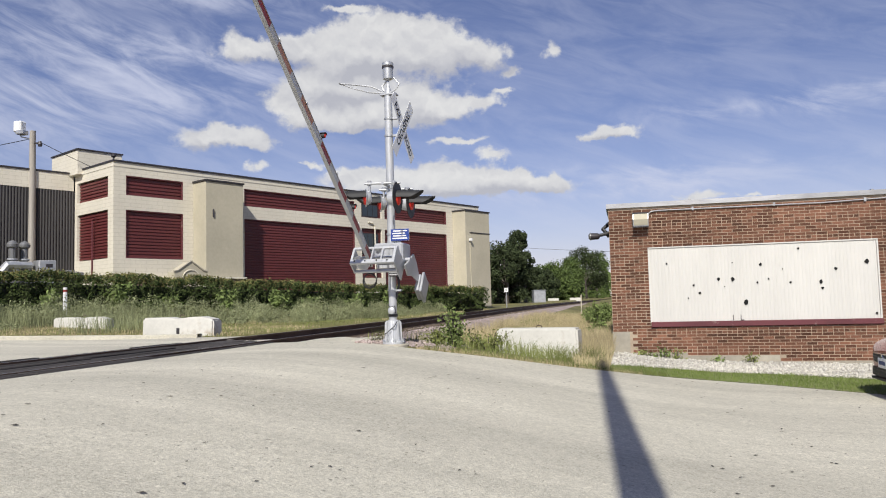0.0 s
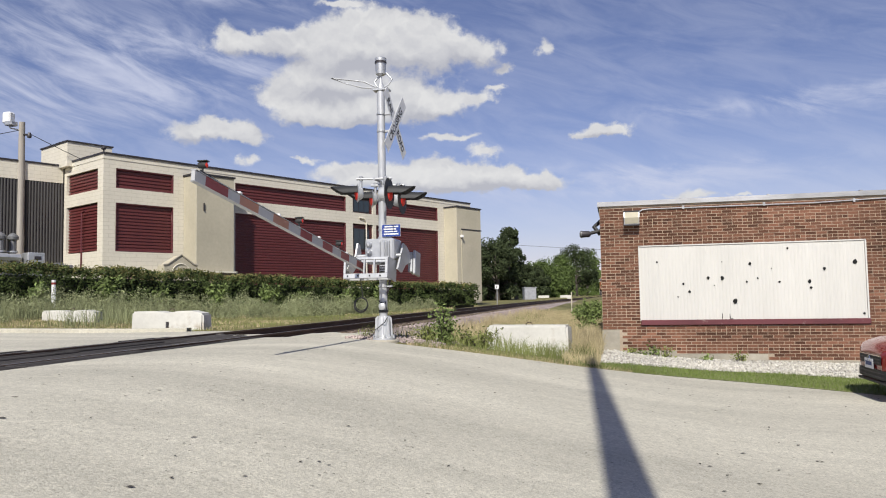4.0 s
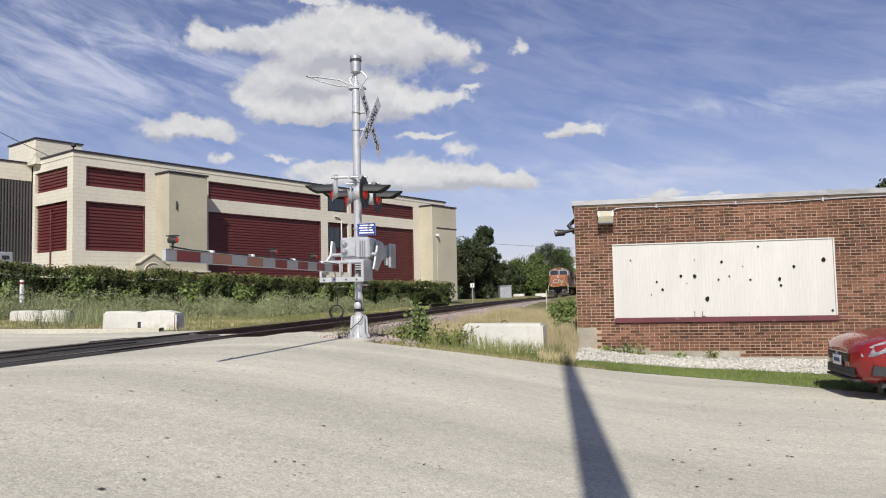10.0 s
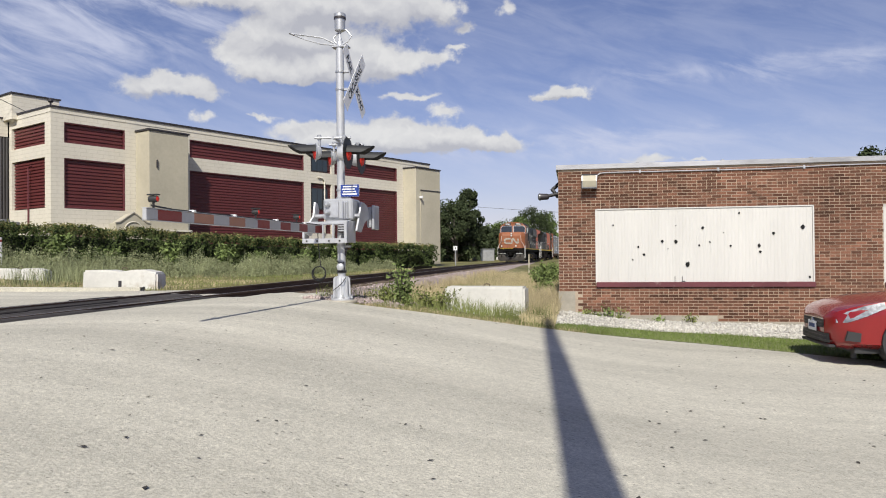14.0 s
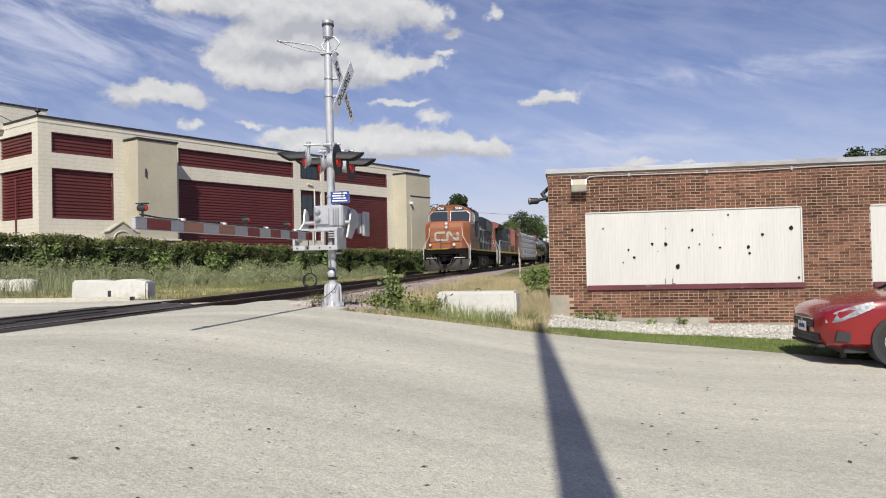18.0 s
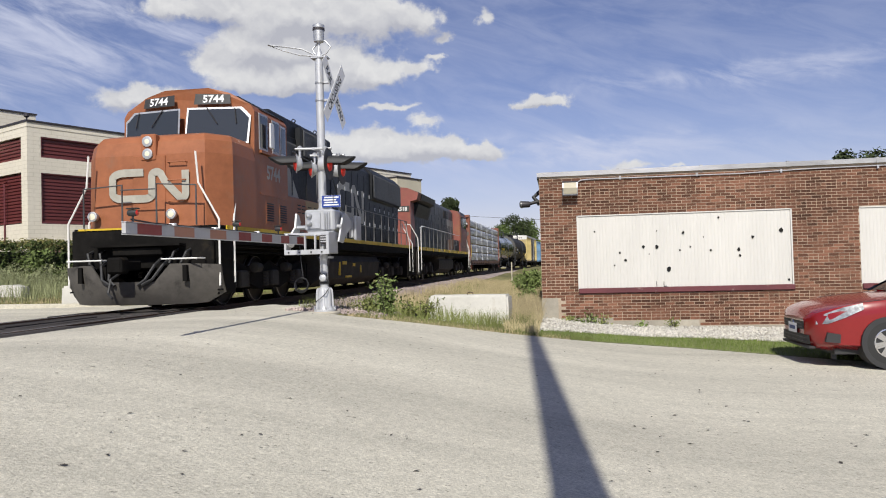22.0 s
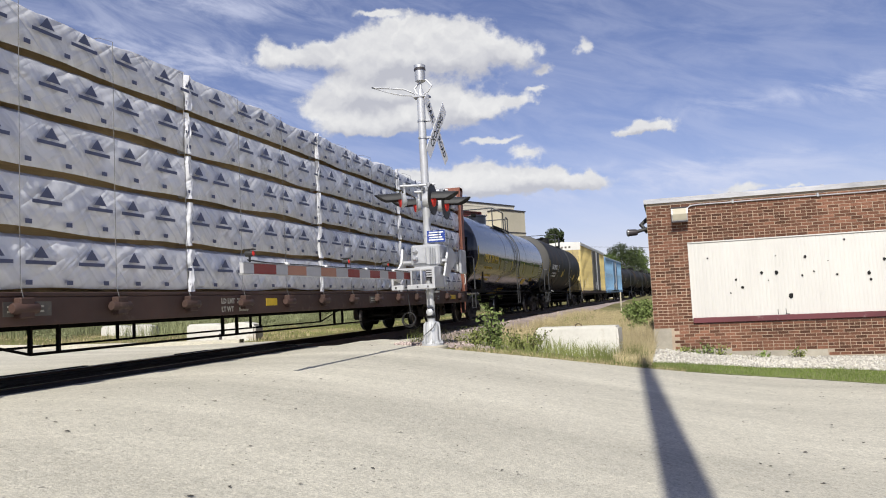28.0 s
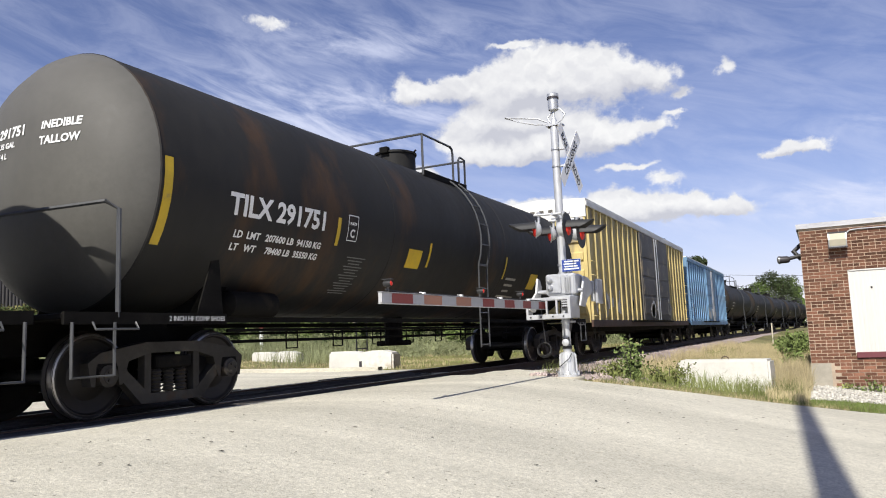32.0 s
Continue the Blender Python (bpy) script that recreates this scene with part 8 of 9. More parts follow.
def box_car(u, half, h, paint, end_paint, door_paint, door, label, roof_white, detail=True):
    car = thing("box_car", label, "box car", "train vehicles")
    TRAIN.append((car, u))
    part("underframe", M().box(-1.3, 1.3, -half, half, 0.72, 1.05, 0.02).box(-0.35, 0.35, -half - 0.3, half + 0.3, 0.6, 0.95, 0.02), UNDER, car)
    body = part("body", M().box(-1.46, 1.46, -half, half, 1.0, h - 0.1), paint, car, "ribbed steel car body")
    part("roof", M().prism([(-1.5, h - 0.1), (1.5, h - 0.1), (1.5, h - 0.04), (0, h + 0.06), (-1.5, h - 0.04)], -half - 0.02, half + 0.02, "y"), BOXWHITE, car, "pale sheet roof")
    for s in (-1, 1):
        part("side_sill", M().box(min(s * 1.46, s * 1.53), max(s * 1.46, s * 1.53), -half, half, 0.86, 1.08, 0.01), SILLBROWN if roof_white else paint, car)
        part("top_rail", M().box(min(s * 1.46, s * 1.53), max(s * 1.46, s * 1.53), -half, half, h - 0.28, h - 0.1, 0.01), end_paint, car)
        y = -half + 0.12
        while y < half - 0.1:
            if not (door[0] < y * s < door[1]):
                part("rib", M().prism([(s * 1.458, -0.05), (s * 1.53, -0.03), (s * 1.53, 0.03), (s * 1.458, 0.05)], 1.08, h - 0.28, "z"), BOXYELLOW if roof_white else end_paint, body, at=pose(0, y, 0))
            y += 0.74
        d0, d1 = sorted((door[0] * s, door[1] * s))
        # sprayed blotches along the foot of the side
        rngb = random.Random(int(half * 100) + s)
        for q in range(14):
            c, w, z = rngb.uniform(-half + 0.8, half - 0.8), rngb.uniform(0.2, 0.55), rngb.uniform(1.15, 1.45)
            lift = 1.583 if d0 - 0.3 < c < d1 + 0.3 else 1.463
            pts = [(c + w * rngb.uniform(0.6, 1.0) * math.cos(g * 0.5236), z + (0.35 + 0.5 * rngb.random()) * (0.5 + 0.5 * math.sin(g * 0.5236))) for g in range(12)]
            part("sprayed_blotch", M().prism(pts, min(s * lift, s * (lift + 0.002)), max(s * lift, s * (lift + 0.002)), "x"), BOXWHITE if q % 3 else LOGOGREY, body, "pale sprayed blotch")
        mid = (d0 + d1) / 2
        for a, b in ((d0, mid), (mid, d1)):
            dr = part("sliding_door", M().box(min(s * 1.46, s * 1.55), max(s * 1.46, s * 1.55), a + 0.02, b - 0.02, 1.1, h - 0.32, 0.01), door_paint, car, "steel plug door")
            for q in range(4):
                z = 1.35 + q * (h - 1.9) / 4
                part("door_panel", M().box(min(s * 1.55, s * 1.58), max(s * 1.55, s * 1.58), a + 0.12, b - 0.12, z, z + (h - 1.9) / 4 - 0.1, 0.012), door_paint, dr)
            part("lock_bar", M().tube([(s * 1.6, mid + (-0.2 if a == d0 else 0.2), 1.1), (s * 1.6, mid + (-0.2 if a == d0 else 0.2), h - 0.35)], 0.025, 6), GALV, dr)
        part("door_track", M().box(min(s * 1.5, s * 1.6), max(s * 1.5, s * 1.6), d0 - 2.2, d1 + 0.4, 1.02, 1.08), UNDER, car)
        for e in (-1, 1):
            for q in range(5):
                rail_run(car, [(s * 1.5, e * (half - 0.1), 1.2 + q * 0.42), (s * 1.58, e * (half - 0.1), 1.2 + q * 0.42), (s * 1.58, e * (half - 0.55), 1.2 + q * 0.42), (s * 1.5, e * (half - 0.55), 1.2 + q * 0.42)], paint, 0.013, "grab iron")
            rail_run(car, [(s * 1.52, e * (half - 0.1), 0.9), (s * 1.52, e * (half - 0.1), 0.45), (s * 1.52, e * (half - 0.55), 0.45), (s * 1.52, e * (half - 0.55), 0.9)], UNDER, 0.016)
    for e in (-1, 1):
        y = e * half
        part("end_wall", M().box(-1.46, 1.46, min(y, y + e * 0.03), max(y, y + e * 0.03), 1.0, h - 0.62), paint, car)
        part("end_top", M().box(-1.5, 1.5, min(y, y + e * 0.05), max(y, y + e * 0.05), h - 0.615, h - 0.1), end_paint, car)
        for q in range(5):
            z = 1.2 + q * 0.55
            part("end_rib", M().prism([(y, z), (y + e * 0.1, z + 0.08), (y + e * 0.1, z + 0.28), (y, z + 0.36)], -1.35, 1.35, "x"), paint, car)
        for q in range(7):
            part("text_bar", M().box(-1.2 + q * 0.3, -1.05 + q * 0.3, min(y + e * 0.05, y + e * 0.054), max(y + e * 0.05, y + e * 0.054), h - 0.45, h - 0.3), BOXDARK, car)
        coupler(car, e * (half + 0.3), e)
    freight_truck(car, -half + 1.9, u)
    freight_truck(car, half - 1.9, u)
    return car


locomotive_a(-22.4)
locomotive_b(-1.45)
lumber_car(21.1)
YMARK = YELLOW
tank_car(40.95, 7.0, TANKGLOSS, TANKGLOSS,
         [("text", -4.75, 0.02, 0.40, ("UTLX 681990", YMARK)), ("text", -5.1, -0.14, 0.12, ("THE TANK CAR PEOPLE", YMARK)), ("text", -4.95, -0.34, 0.12, ("LD LMT   208000LB  94350KG", YMARK)), ("text", -4.95, -0.46, 0.12, ("LT WT     78000LB  35400KG", YMARK)),
          ("patch", -6.85, 0.0, (0.1, 1.1), YMARK), ("patch", -3.2, 0.01, (0.08, 0.45), YMARK), ("bars", -2.2, 0.1, 0.05, (7, 0.55, LOGOGREY)), ("patch", -0.93, 0.01, (0.1, 0.45), YMARK), ("patch", 1.80, 0.02, (0.09, 0.45), YMARK), ("patch", 4.3, 0.01, (0.08, 0.46), YMARK), ("patch", 6.95, -0.02, (0.08, 0.9), YMARK),
          ("bars", -2.4, -0.32, 0.045, (4, 0.42, YMARK)), ("patch", 2.87, -0.43, (0.76, 0.32), YMARK), ("bars", 6.3, 0.16, 0.055, (9, 0.8, LOGOGREY)), ("text", 1.66, -0.33, 0.1, ("BOT OPR VALVE", YMARK)), ("text", 4.45, -0.33, 0.1, ("PLASITE 9573", YMARK)), ("text", 4.5, -0.40, 0.1, ("APPLIED 09-2019", YMARK)),
          ("text", -0.45, -0.78, 0.13, ("HANDLE MUST BE", YMARK)), ("text", -0.4, -0.88, 0.13, ("CHAINED TO UNDERSIDE", YMARK)), ("text", -0.4, -0.98, 0.13, ("OF CAR TO KEEP VALVE", YMARK)), ("text", -0.4, -1.08, 0.13, ("OPEN DURING UNLOADING", YMARK)), ("bars", 6.3, -0.5, 0.06, (5, 0.22, YMARK))],
         "glossy black tank car with yellow lettering", top=4.02, r=1.53, shift=-1.0, tops=(-1.75, -0.85, 1.35))
tank_car(57.75, 7.3, TANKMATT, TANKHEAD,
         [("text", -5.25, 0.02, 0.37, ("TILX 291751", WHITEPAINT)), ("text", -5.2, -0.16, 0.13, ("LD  LMT   207600 LB  94150 KG", WHITEPAINT)), ("text", -5.2, -0.27, 0.13, ("LT   WT     78400 LB  35550 KG", WHITEPAINT)),
          ("patch", -7.2, 0.02, (0.12, 1.0), YMARK), ("patch", -3.98, 0.03, (0.08, 0.42), YMARK), ("patch", -1.1, -0.05, (0.07, 0.45), YMARK), ("patch", 2.5, -0.05, (0.07, 0.5), YMARK), ("patch", 6.3, -0.1, (0.1, 0.9), YMARK),
          ("patch", -1.62, -0.12, (0.48, 0.34), YMARK), ("patch", 4.4, -0.2, (0.5, 0.4), YMARK), ("bars", 3.0, -0.2, 0.09, (5, 0.6, LOGOGREY)), ("bars", -3.35, -0.2, 0.03, (14, 0.5, STEELGREY)), ("text", -3.62, 0.0, 0.17, ("C", WHITEPAINT)), ("text", -3.62, 0.12, 0.06, ("PLATE", WHITEPAINT)), ("patch", -3.62, 0.21, (0.26, 0.014), WHITEPAINT), ("patch", -3.62, -0.035, (0.26, 0.014), WHITEPAINT), ("patch", -3.745, 0.09, (0.014, 0.37), WHITEPAINT), ("patch", -3.495, 0.09, (0.014, 0.37), WHITEPAINT), ("bars", 3.4, -0.5, 0.06, (2, 0.6, LOGOGREY))],
         "dull black tank car with white lettering and rust stains", top=4.25, r=1.55, tops=(-0.2, 0.3, 1.75))
def head_bulge(k):
    """How far a domed head stands out, at k of its radius."""
    return float(np.interp(k, (0.01, 0.35, 0.62, 0.82, 0.94, 0.99, 1.0), (0.62, 0.58, 0.48, 0.33, 0.16, 0.04, 0.0)))


tank_one = bpy.data.objects["tank_car"]
shield = M()
rows = []
for q in range(13):
    x = -1.26 + 0.21 * q
    lo_z = 2.49 - math.sqrt(max(0.0, 1.50 ** 2 - x * x))
    rows.append([(x, -7.022 - head_bulge(min(1.0, math.hypot(x, z - 2.49) / 1.53)), z) for z in [lo_z + (2.93 - lo_z) * h / 8 for h in range(9)]])
shield.grid(rows)
shield.grid([[row[-1] for row in rows], [(row[-1][0], row[-1][1] + 0.02, row[-1][2]) for row in rows]])
part("head_shield", shield, UNDER, tank_one, "matt black shield over the head", True)
lettering("UTLX 681990", 0.17, GOLDDUST, tank_one, None, bold=0.004, depth=0.001, wrap=lambda p, q, w: (-0.1 + p, -7.028 - w - head_bulge(math.hypot(-0.1 + p, 2.7 + q - 2.49) / 1.53), 2.7 + q))
for car in (bpy.data.objects["tank_car.001"],):
    for txt, x, z, size in (("TILX 291751", -0.36, 3.14, 0.17), ("INEDIBLE", 0.60, 3.16, 0.13), ("TALLOW", 0.60, 2.98, 0.13), ("20090 US GAL", -0.36, 3.02, 0.09), ("110 114 L", -0.4, 2.9, 0.09)):
        lettering(txt, size, WHITEPAINT, car, None, bold=size * 0.03, depth=0.001, wrap=lambda p, q, w, x=x, z=z: (x + p, -7.307 - w - head_bulge(math.hypot(x + p, z + q - 2.70) / 1.55), z + q))
    lettering("2 INCH HF COMP SHOES", 0.075, WHITEPAINT, car, pose(1.524, -6.75, 1.015, 90, 0, 90), depth=0.001)

box_car(75.7, 8.75, 4.88, BOXYELLOW, BOXWHITE, BOXDARK, (-1.6, 3.9), "worn yellow ribbed box car with dark doors", True)
box_car(93.5, 8.0, 4.55, BOXBLUE, BOXBLUE, BOXBLUE, (-1.6, 2.6), "faded light blue ribbed box car", False)
for k in range(5):
    tank_car(111.6 + k * 17.6, 7.2, TANKMATT, TANKMATT, [("bars", -4.8, 0.1, 0.14, (3, 1.4, LOGOGREY))], "dull black tank car near the train's end", False)

# ---- parked car ----
CARRED = material("metallic_red_car_paint", (0.20, 0.009, 0.010), 0.22, dark=0.92, light=1.08, big=0.5, bump=0.0, coat=0.35, rvar=0.03)
TYRE = material("black_tyre", (0.02, 0.02, 0.02), 0.85, dark=0.8, light=1.2, bump=0.2)
CHROME = material("chrome", (0.7, 0.7, 0.72), 0.15, metal=1.0, dark=0.95, light=1.02, bump=0)
HEADGLASS = material("clear_headlamp", (0.34, 0.35, 0.36), 0.15, metal=0.3, dark=0.35, light=1.5, big=9, small=20, bump=0.1)


def parked_car():
    """A compact sedan in its own space: nose at x = 0, tail at x = 4.5, near side at y = -0.88."""
    car = thing("parked_car", "red metallic compact sedan parked on the road edge", "car", at=pose(3.50, 11.78, -0.815, 0, 0, 1.0))
    # sections along the car: x, half width, sill, waist height, top of the body
    st = [(0.0, 0.42, 0.30, 0.55, 0.64), (0.04, 0.60, 0.25, 0.60, 0.70), (0.11, 0.71, 0.22, 0.645, 0.755), (0.22, 0.785, 0.20, 0.69, 0.80), (0.4, 0.835, 0.20, 0.74, 0.85), (0.65, 0.865, 0.19, 0.79, 0.895), (0.95, 0.875, 0.2, 0.82, 0.93), (1.3, 0.88, 0.2, 0.84, 0.96), (1.6, 0.88, 0.2, 0.86, 0.985),
          (2.4, 0.88, 0.2, 0.86, 0.98), (3.2, 0.88, 0.2, 0.87, 0.98), (3.8, 0.87, 0.22, 0.87, 1.02), (4.2, 0.83, 0.26, 0.84, 1.00), (4.42, 0.74, 0.32, 0.78, 0.92), (4.5, 0.6, 0.4, 0.7, 0.8)]
    rows = []
    for x, w, s, b, t in st:
        half = [(0.0, s), (w * 0.8, s), (w * 0.97, s + 0.08), (w, b - 0.12), (w * 0.985, b), (w * 0.93, (b + t) / 2 + 0.02), (w * 0.72, t - 0.015), (w * 0.35, t), (0, t + 0.005)]
        rows.append([(x, -p, q) for p, q in half] + [(x, p, q) for p, q in half[-2::-1]])
    m = M().grid(rows)
    m.add(rows[0], [tuple(range(len(rows[0])))])
    m.add(rows[-1], [tuple(range(len(rows[0])))])
    part("body", m, CARRED, car, "glossy red body", True)
    # greenhouse
    g = [(1.35, 0.74, 0.98, 0.985), (2.1, 0.66, 0.98, 1.40), (2.6, 0.62, 0.98, 1.45), (3.2, 0.62, 0.98, 1.42), (4.0, 0.7, 0.98, 1.02)]
    gr = [[(x, -0.76, z0), (x, -w, z1 - 0.03), (x, -w * 0.7, z1), (x, w * 0.7, z1), (x, w, z1 - 0.03), (x, 0.76, z0)] for x, w, z0, z1 in g]
    part("glasshouse", M().grid(gr), CABGLASS, car, "dark glass", True)
    part("roof", M().grid([[(x, y, z + 0.012) for (_, y, z) in [(0, -w * 0.98, z1 - 0.02), (0, -w * 0.6, z1), (0, w * 0.6, z1), (0, w * 0.98, z1 - 0.02)]] for x, w, z0, z1 in g[1:4]]), CARRED, car, smooth=True)
    part("wiper", M().tube([(1.45, -0.5, 1.03), (1.62, 0.1, 1.08)], 0.012, 5), BLACKPAINT, car)
    for s in (-1, 1):
        hl = part("headlight", M().grid([[(0.075, s * 0.665, 0.56), (0.085, s * 0.655, 0.635)], [(0.20, s * 0.785, 0.575), (0.20, s * 0.75, 0.725)], [(0.40, s * 0.848, 0.66), (0.40, s * 0.80, 0.80)], [(0.64, s * 0.874, 0.775), (0.64, s * 0.835, 0.86)]]), HEADGLASS, car, "clear swept headlight", True)
        part("bonnet_seam", M().tube([(0.62, s * 0.80, 0.868), (1.0, s * 0.80, 0.905), (1.4, s * 0.79, 0.945)], 0.005, 4), BLACKPAINT, car)
        part("fog_recess", M().prism([(0.14, 0.33), (0.33, 0.31), (0.34, 0.43), (0.17, 0.46)], min(s * 0.80, s * 0.845), max(s * 0.80, s * 0.845), "y"), BLACKPAINT, car)
        part("mirror", M().box(1.55, 1.72, min(s * 0.9, s * 1.05), max(s * 0.9, s * 1.05), 0.93, 1.06, 0.03), CARRED, car)
        part("door_line", M().tube([(1.45, s * 0.884, 0.25), (1.42, s * 0.886, 0.75)], 0.006, 4).tube([(2.5, s * 0.884, 0.25), (2.5, s * 0.886, 0.8)], 0.006, 4), BLACKPAINT, car)
        part("door_handle", M().box(2.25, 2.42, min(s * 0.87, s * 0.905), max(s * 0.87, s * 0.905), 0.80, 0.83, 0.008), CARRED, car)
        for x in (0.95, 3.55):
            part("wheel_arch", M().lathe([(0.36, min(s * 0.6, s * 0.884)), (0.36, max(s * 0.6, s * 0.884))], "y", (x, 0, 0.31), 24), BLACKPAINT, car)
            w = part("wheel", M().lathe([(0.2, s * 0.70), (0.29, s * 0.69), (0.315, s * 0.72), (0.315, s * 0.85), (0.29, s * 0.885), (0.205, s * 0.885)], "y", (x, 0, 0.31), 28), TYRE, car, "black tyre", True)
            rim = part("hubcap", M().lathe([(0.205, s * 0.868), (0.20, s * 0.888), (0.185, s * 0.89), (0.18, s * 0.87), (0.07, s * 0.86)], "y", (x, 0, 0.31), 28), CHROME, w, "silver spoked hubcap", True)
            for k in range(7):
                a = k * 2 * math.pi / 7
                mm = M().prism([(-0.03, 0.03), (0.03, 0.03), (0.045, 0.19), (-0.045, 0.19)], min(s * 0.872, s * 0.894), max(s * 0.872, s * 0.894), "y")
                mm.v = [(x + p[0] * math.cos(a) - p[2] * math.sin(a), p[1], 0.31 + p[0] * math.sin(a) + p[2] * math.cos(a)) for p in mm.v]
                part("spoke", mm, CHROME, w)

    def nose_x(y):
        """How far back the rounded nose lies, y metres from its middle."""
        return float(np.interp(abs(y), (0.0, 0.42, 0.60, 0.71, 0.785), (0.0, 0.0, 0.04, 0.11, 0.22)))
    for nm, half, z0, z1, taper in (("grille", 0.44, 0.47, 0.585, 0.06), ("lower_grille", 0.56, 0.27, 0.40, -0.05)):
        rows = []
        for q in range(13):
            y = -half + 2 * half * q / 12
            rows.append([(nose_x(y) - 0.012 - 0.004 * (1 - abs(y) / half), y * (1 - taper * (1 - h)), z0 + (z1 - z0) * h) for h in (0.0, 0.5, 1.0)])
        g_ = part(nm, M().grid(rows), BLACKPAINT, car, "black slatted grille")
        for h in (0.3, 0.7):
            part("grille_slat", M().tube([(nose_x(y) - 0.018, y, z0 + (z1 - z0) * h) for y in [-half * 0.9 + half * 0.15 * k for k in range(13)]], 0.007, 5), DARK_TRIM, g_)
    part("badge", M().ring((-0.022, 0, 0.535), 0.045, 0.010, "x", 14), CHROME, car, "plain chrome ring badge")
    part("chrome_strip", M().box(-0.016, 0.02, -0.40, 0.40, 0.59, 0.602), CHROME, car)
    pl = part("number_plate", M().box(-0.03, -0.018, -0.17, 0.17, 0.40, 0.54, 0.004), WHITEPAINT, car)
    part("text_bar", M().box(-0.033, -0.031, -0.12, 0.12, 0.445, 0.50), LOGOBLUE_INK, pl)
    part("lip", M().box(0.0, 0.1, -0.58, 0.58, 0.205, 0.245, 0.01), BLACKPAINT, car)
    part("underbody", M().box(0.3, 4.2, -0.7, 0.7, 0.14, 0.22), BLACKPAINT, car)
    part("tow_tab", M().box(0.3, 0.36, -0.6, -0.55, 0.06, 0.2), BLACKPAINT, car)


LOGOBLUE_INK = material("plate_blue_ink", (0.03, 0.06, 0.2), 0.5, bump=0)
parked_car()

# ---- plants ----


def blades(name, n, place, h, w, mat, seed, label, category, lean=0.35, seg=2):
    """Grass and weed blades, each a bent tapered strip, in one mesh."""
    rng = random.Random(seed)
    v, f = [], []
    for _ in range(n):
        got = place(rng)
        if got is None:
            continue
        x, y, z, k = got
        hh, ww, a = h * k * rng.uniform(0.6, 1.3), w * rng.uniform(0.7, 1.3), rng.uniform(0, 6.283)
        dx, dy = math.cos(a), math.sin(a)
        b = rng.uniform(0, 6.283)
        lx, ly = math.cos(b) * lean * hh * rng.random(), math.sin(b) * lean * hh * rng.random()
        i = len(v)
        v += [(x - dx * ww / 2, y - dy * ww / 2, z), (x + dx * ww / 2, y + dy * ww / 2, z),
              (x + lx * 0.35 - dx * ww * 0.4, y + ly * 0.35 - dy * ww * 0.4, z + hh * 0.6), (x + lx * 0.35 + dx * ww * 0.4, y + ly * 0.35 + dy * ww * 0.4, z + hh * 0.6),
              (x + lx, y + ly, z + hh)]
        f += [(i, i + 1, i + 3, i + 2), (i + 2, i + 3, i + 4)]
    me = bpy.data.meshes.new(name)
    me.from_pydata(v, [], f)
    me.materials.append(mat)
    return tagged(new(name, me), label, category, kind="stuff")


def leaf_cloud(n, inside, size, rng, flat=0.5):
    """Leaves as small folded diamonds, scattered by inside(rng) -> (place, outward)."""
    v, f = [], []
    for _ in range(n):
        p, out = inside(rng)
        s = size * rng.uniform(0.6, 1.4)
        nrm = (Vector(out) * flat + Vector((rng.uniform(-1, 1), rng.uniform(-1, 1), rng.uniform(-0.4, 1)))).normalized()
        a = nrm.orthogonal().normalized()
        a.rotate(Matrix.Rotation(rng.uniform(0, 6.283), 3, nrm))
        b = nrm.cross(a)
        p = Vector(p)
        i = len(v)
        v += [p - a * s, p + b * s * 0.5 + nrm * s * 0.12, p + a * s, p - b * s * 0.5 + nrm * s * 0.12]
        f += [(i, i + 1, i + 2, i + 3)]
    return v, f


def leaf_mesh(name, v, f, mat):
    me = bpy.data.meshes.new(name)
    me.from_pydata([tuple(p) for p in v], [], f)
    me.materials.append(mat)
    return me


def strip_place(x0, x1, y0, y1, ok=None, k=lambda x, y: 1.0):
    def place(rng):
        x, y = rng.uniform(x0, x1), rng.uniform(y0, y1)
        if ok and not ok(x, y):
            return None
        return x, y, ground_z(x, y) - 0.02, k(x, y)
    return place


def patchy(x, y, scale, cut, seed=0.0):
    return noise.noise(Vector((x * scale, y * scale, seed))) > cut


# lawn strip before the brick wall, between road and gravel


def lawn_ok(x, y):
    return road_edge(x) + 0.02 < y < gravel_edge(x) + 0.1 * math.sin(x * 7) and x > -0.6 - 0.2 * math.sin(y * 2)


blades("lawn", 90000, strip_place(-0.9, 8.5, 8.5, 14.95, lawn_ok), 0.06, 0.008, LAWN, 11, "short green mown grass strip along the road", "grass", 0.6)
TURF = material("green_turf", (0.15, 0.165, 0.06), 0.95, dark=0.7, light=1.3, big=0.8, small=8, bump=0.5, bump_scale=30)
lawn_cols = [-0.7 + 0.35 * i for i in range(40)]
solid("turf", M().grid([[(x, road_edge(x) + 0.02 + (gravel_edge(x) - road_edge(x)) * k, ground_z(x, road_edge(x) + (gravel_edge(x) - road_edge(x)) * k) + 0.004) for x in lawn_cols] for k in (0, 0.2, 0.4, 0.6, 0.8, 1.0)]), TURF, "green turf strip along the road", "lawn", "structure")
# gravel bed at the wall foot
def on_gravel(r):
    x = r.uniform(-0.4, 12.5)
    y = gravel_edge(x) + (17.36 - gravel_edge(x)) * r.random()
    return x, y, ground_z(x, y) + 0.01 + 0.02 * r.random()


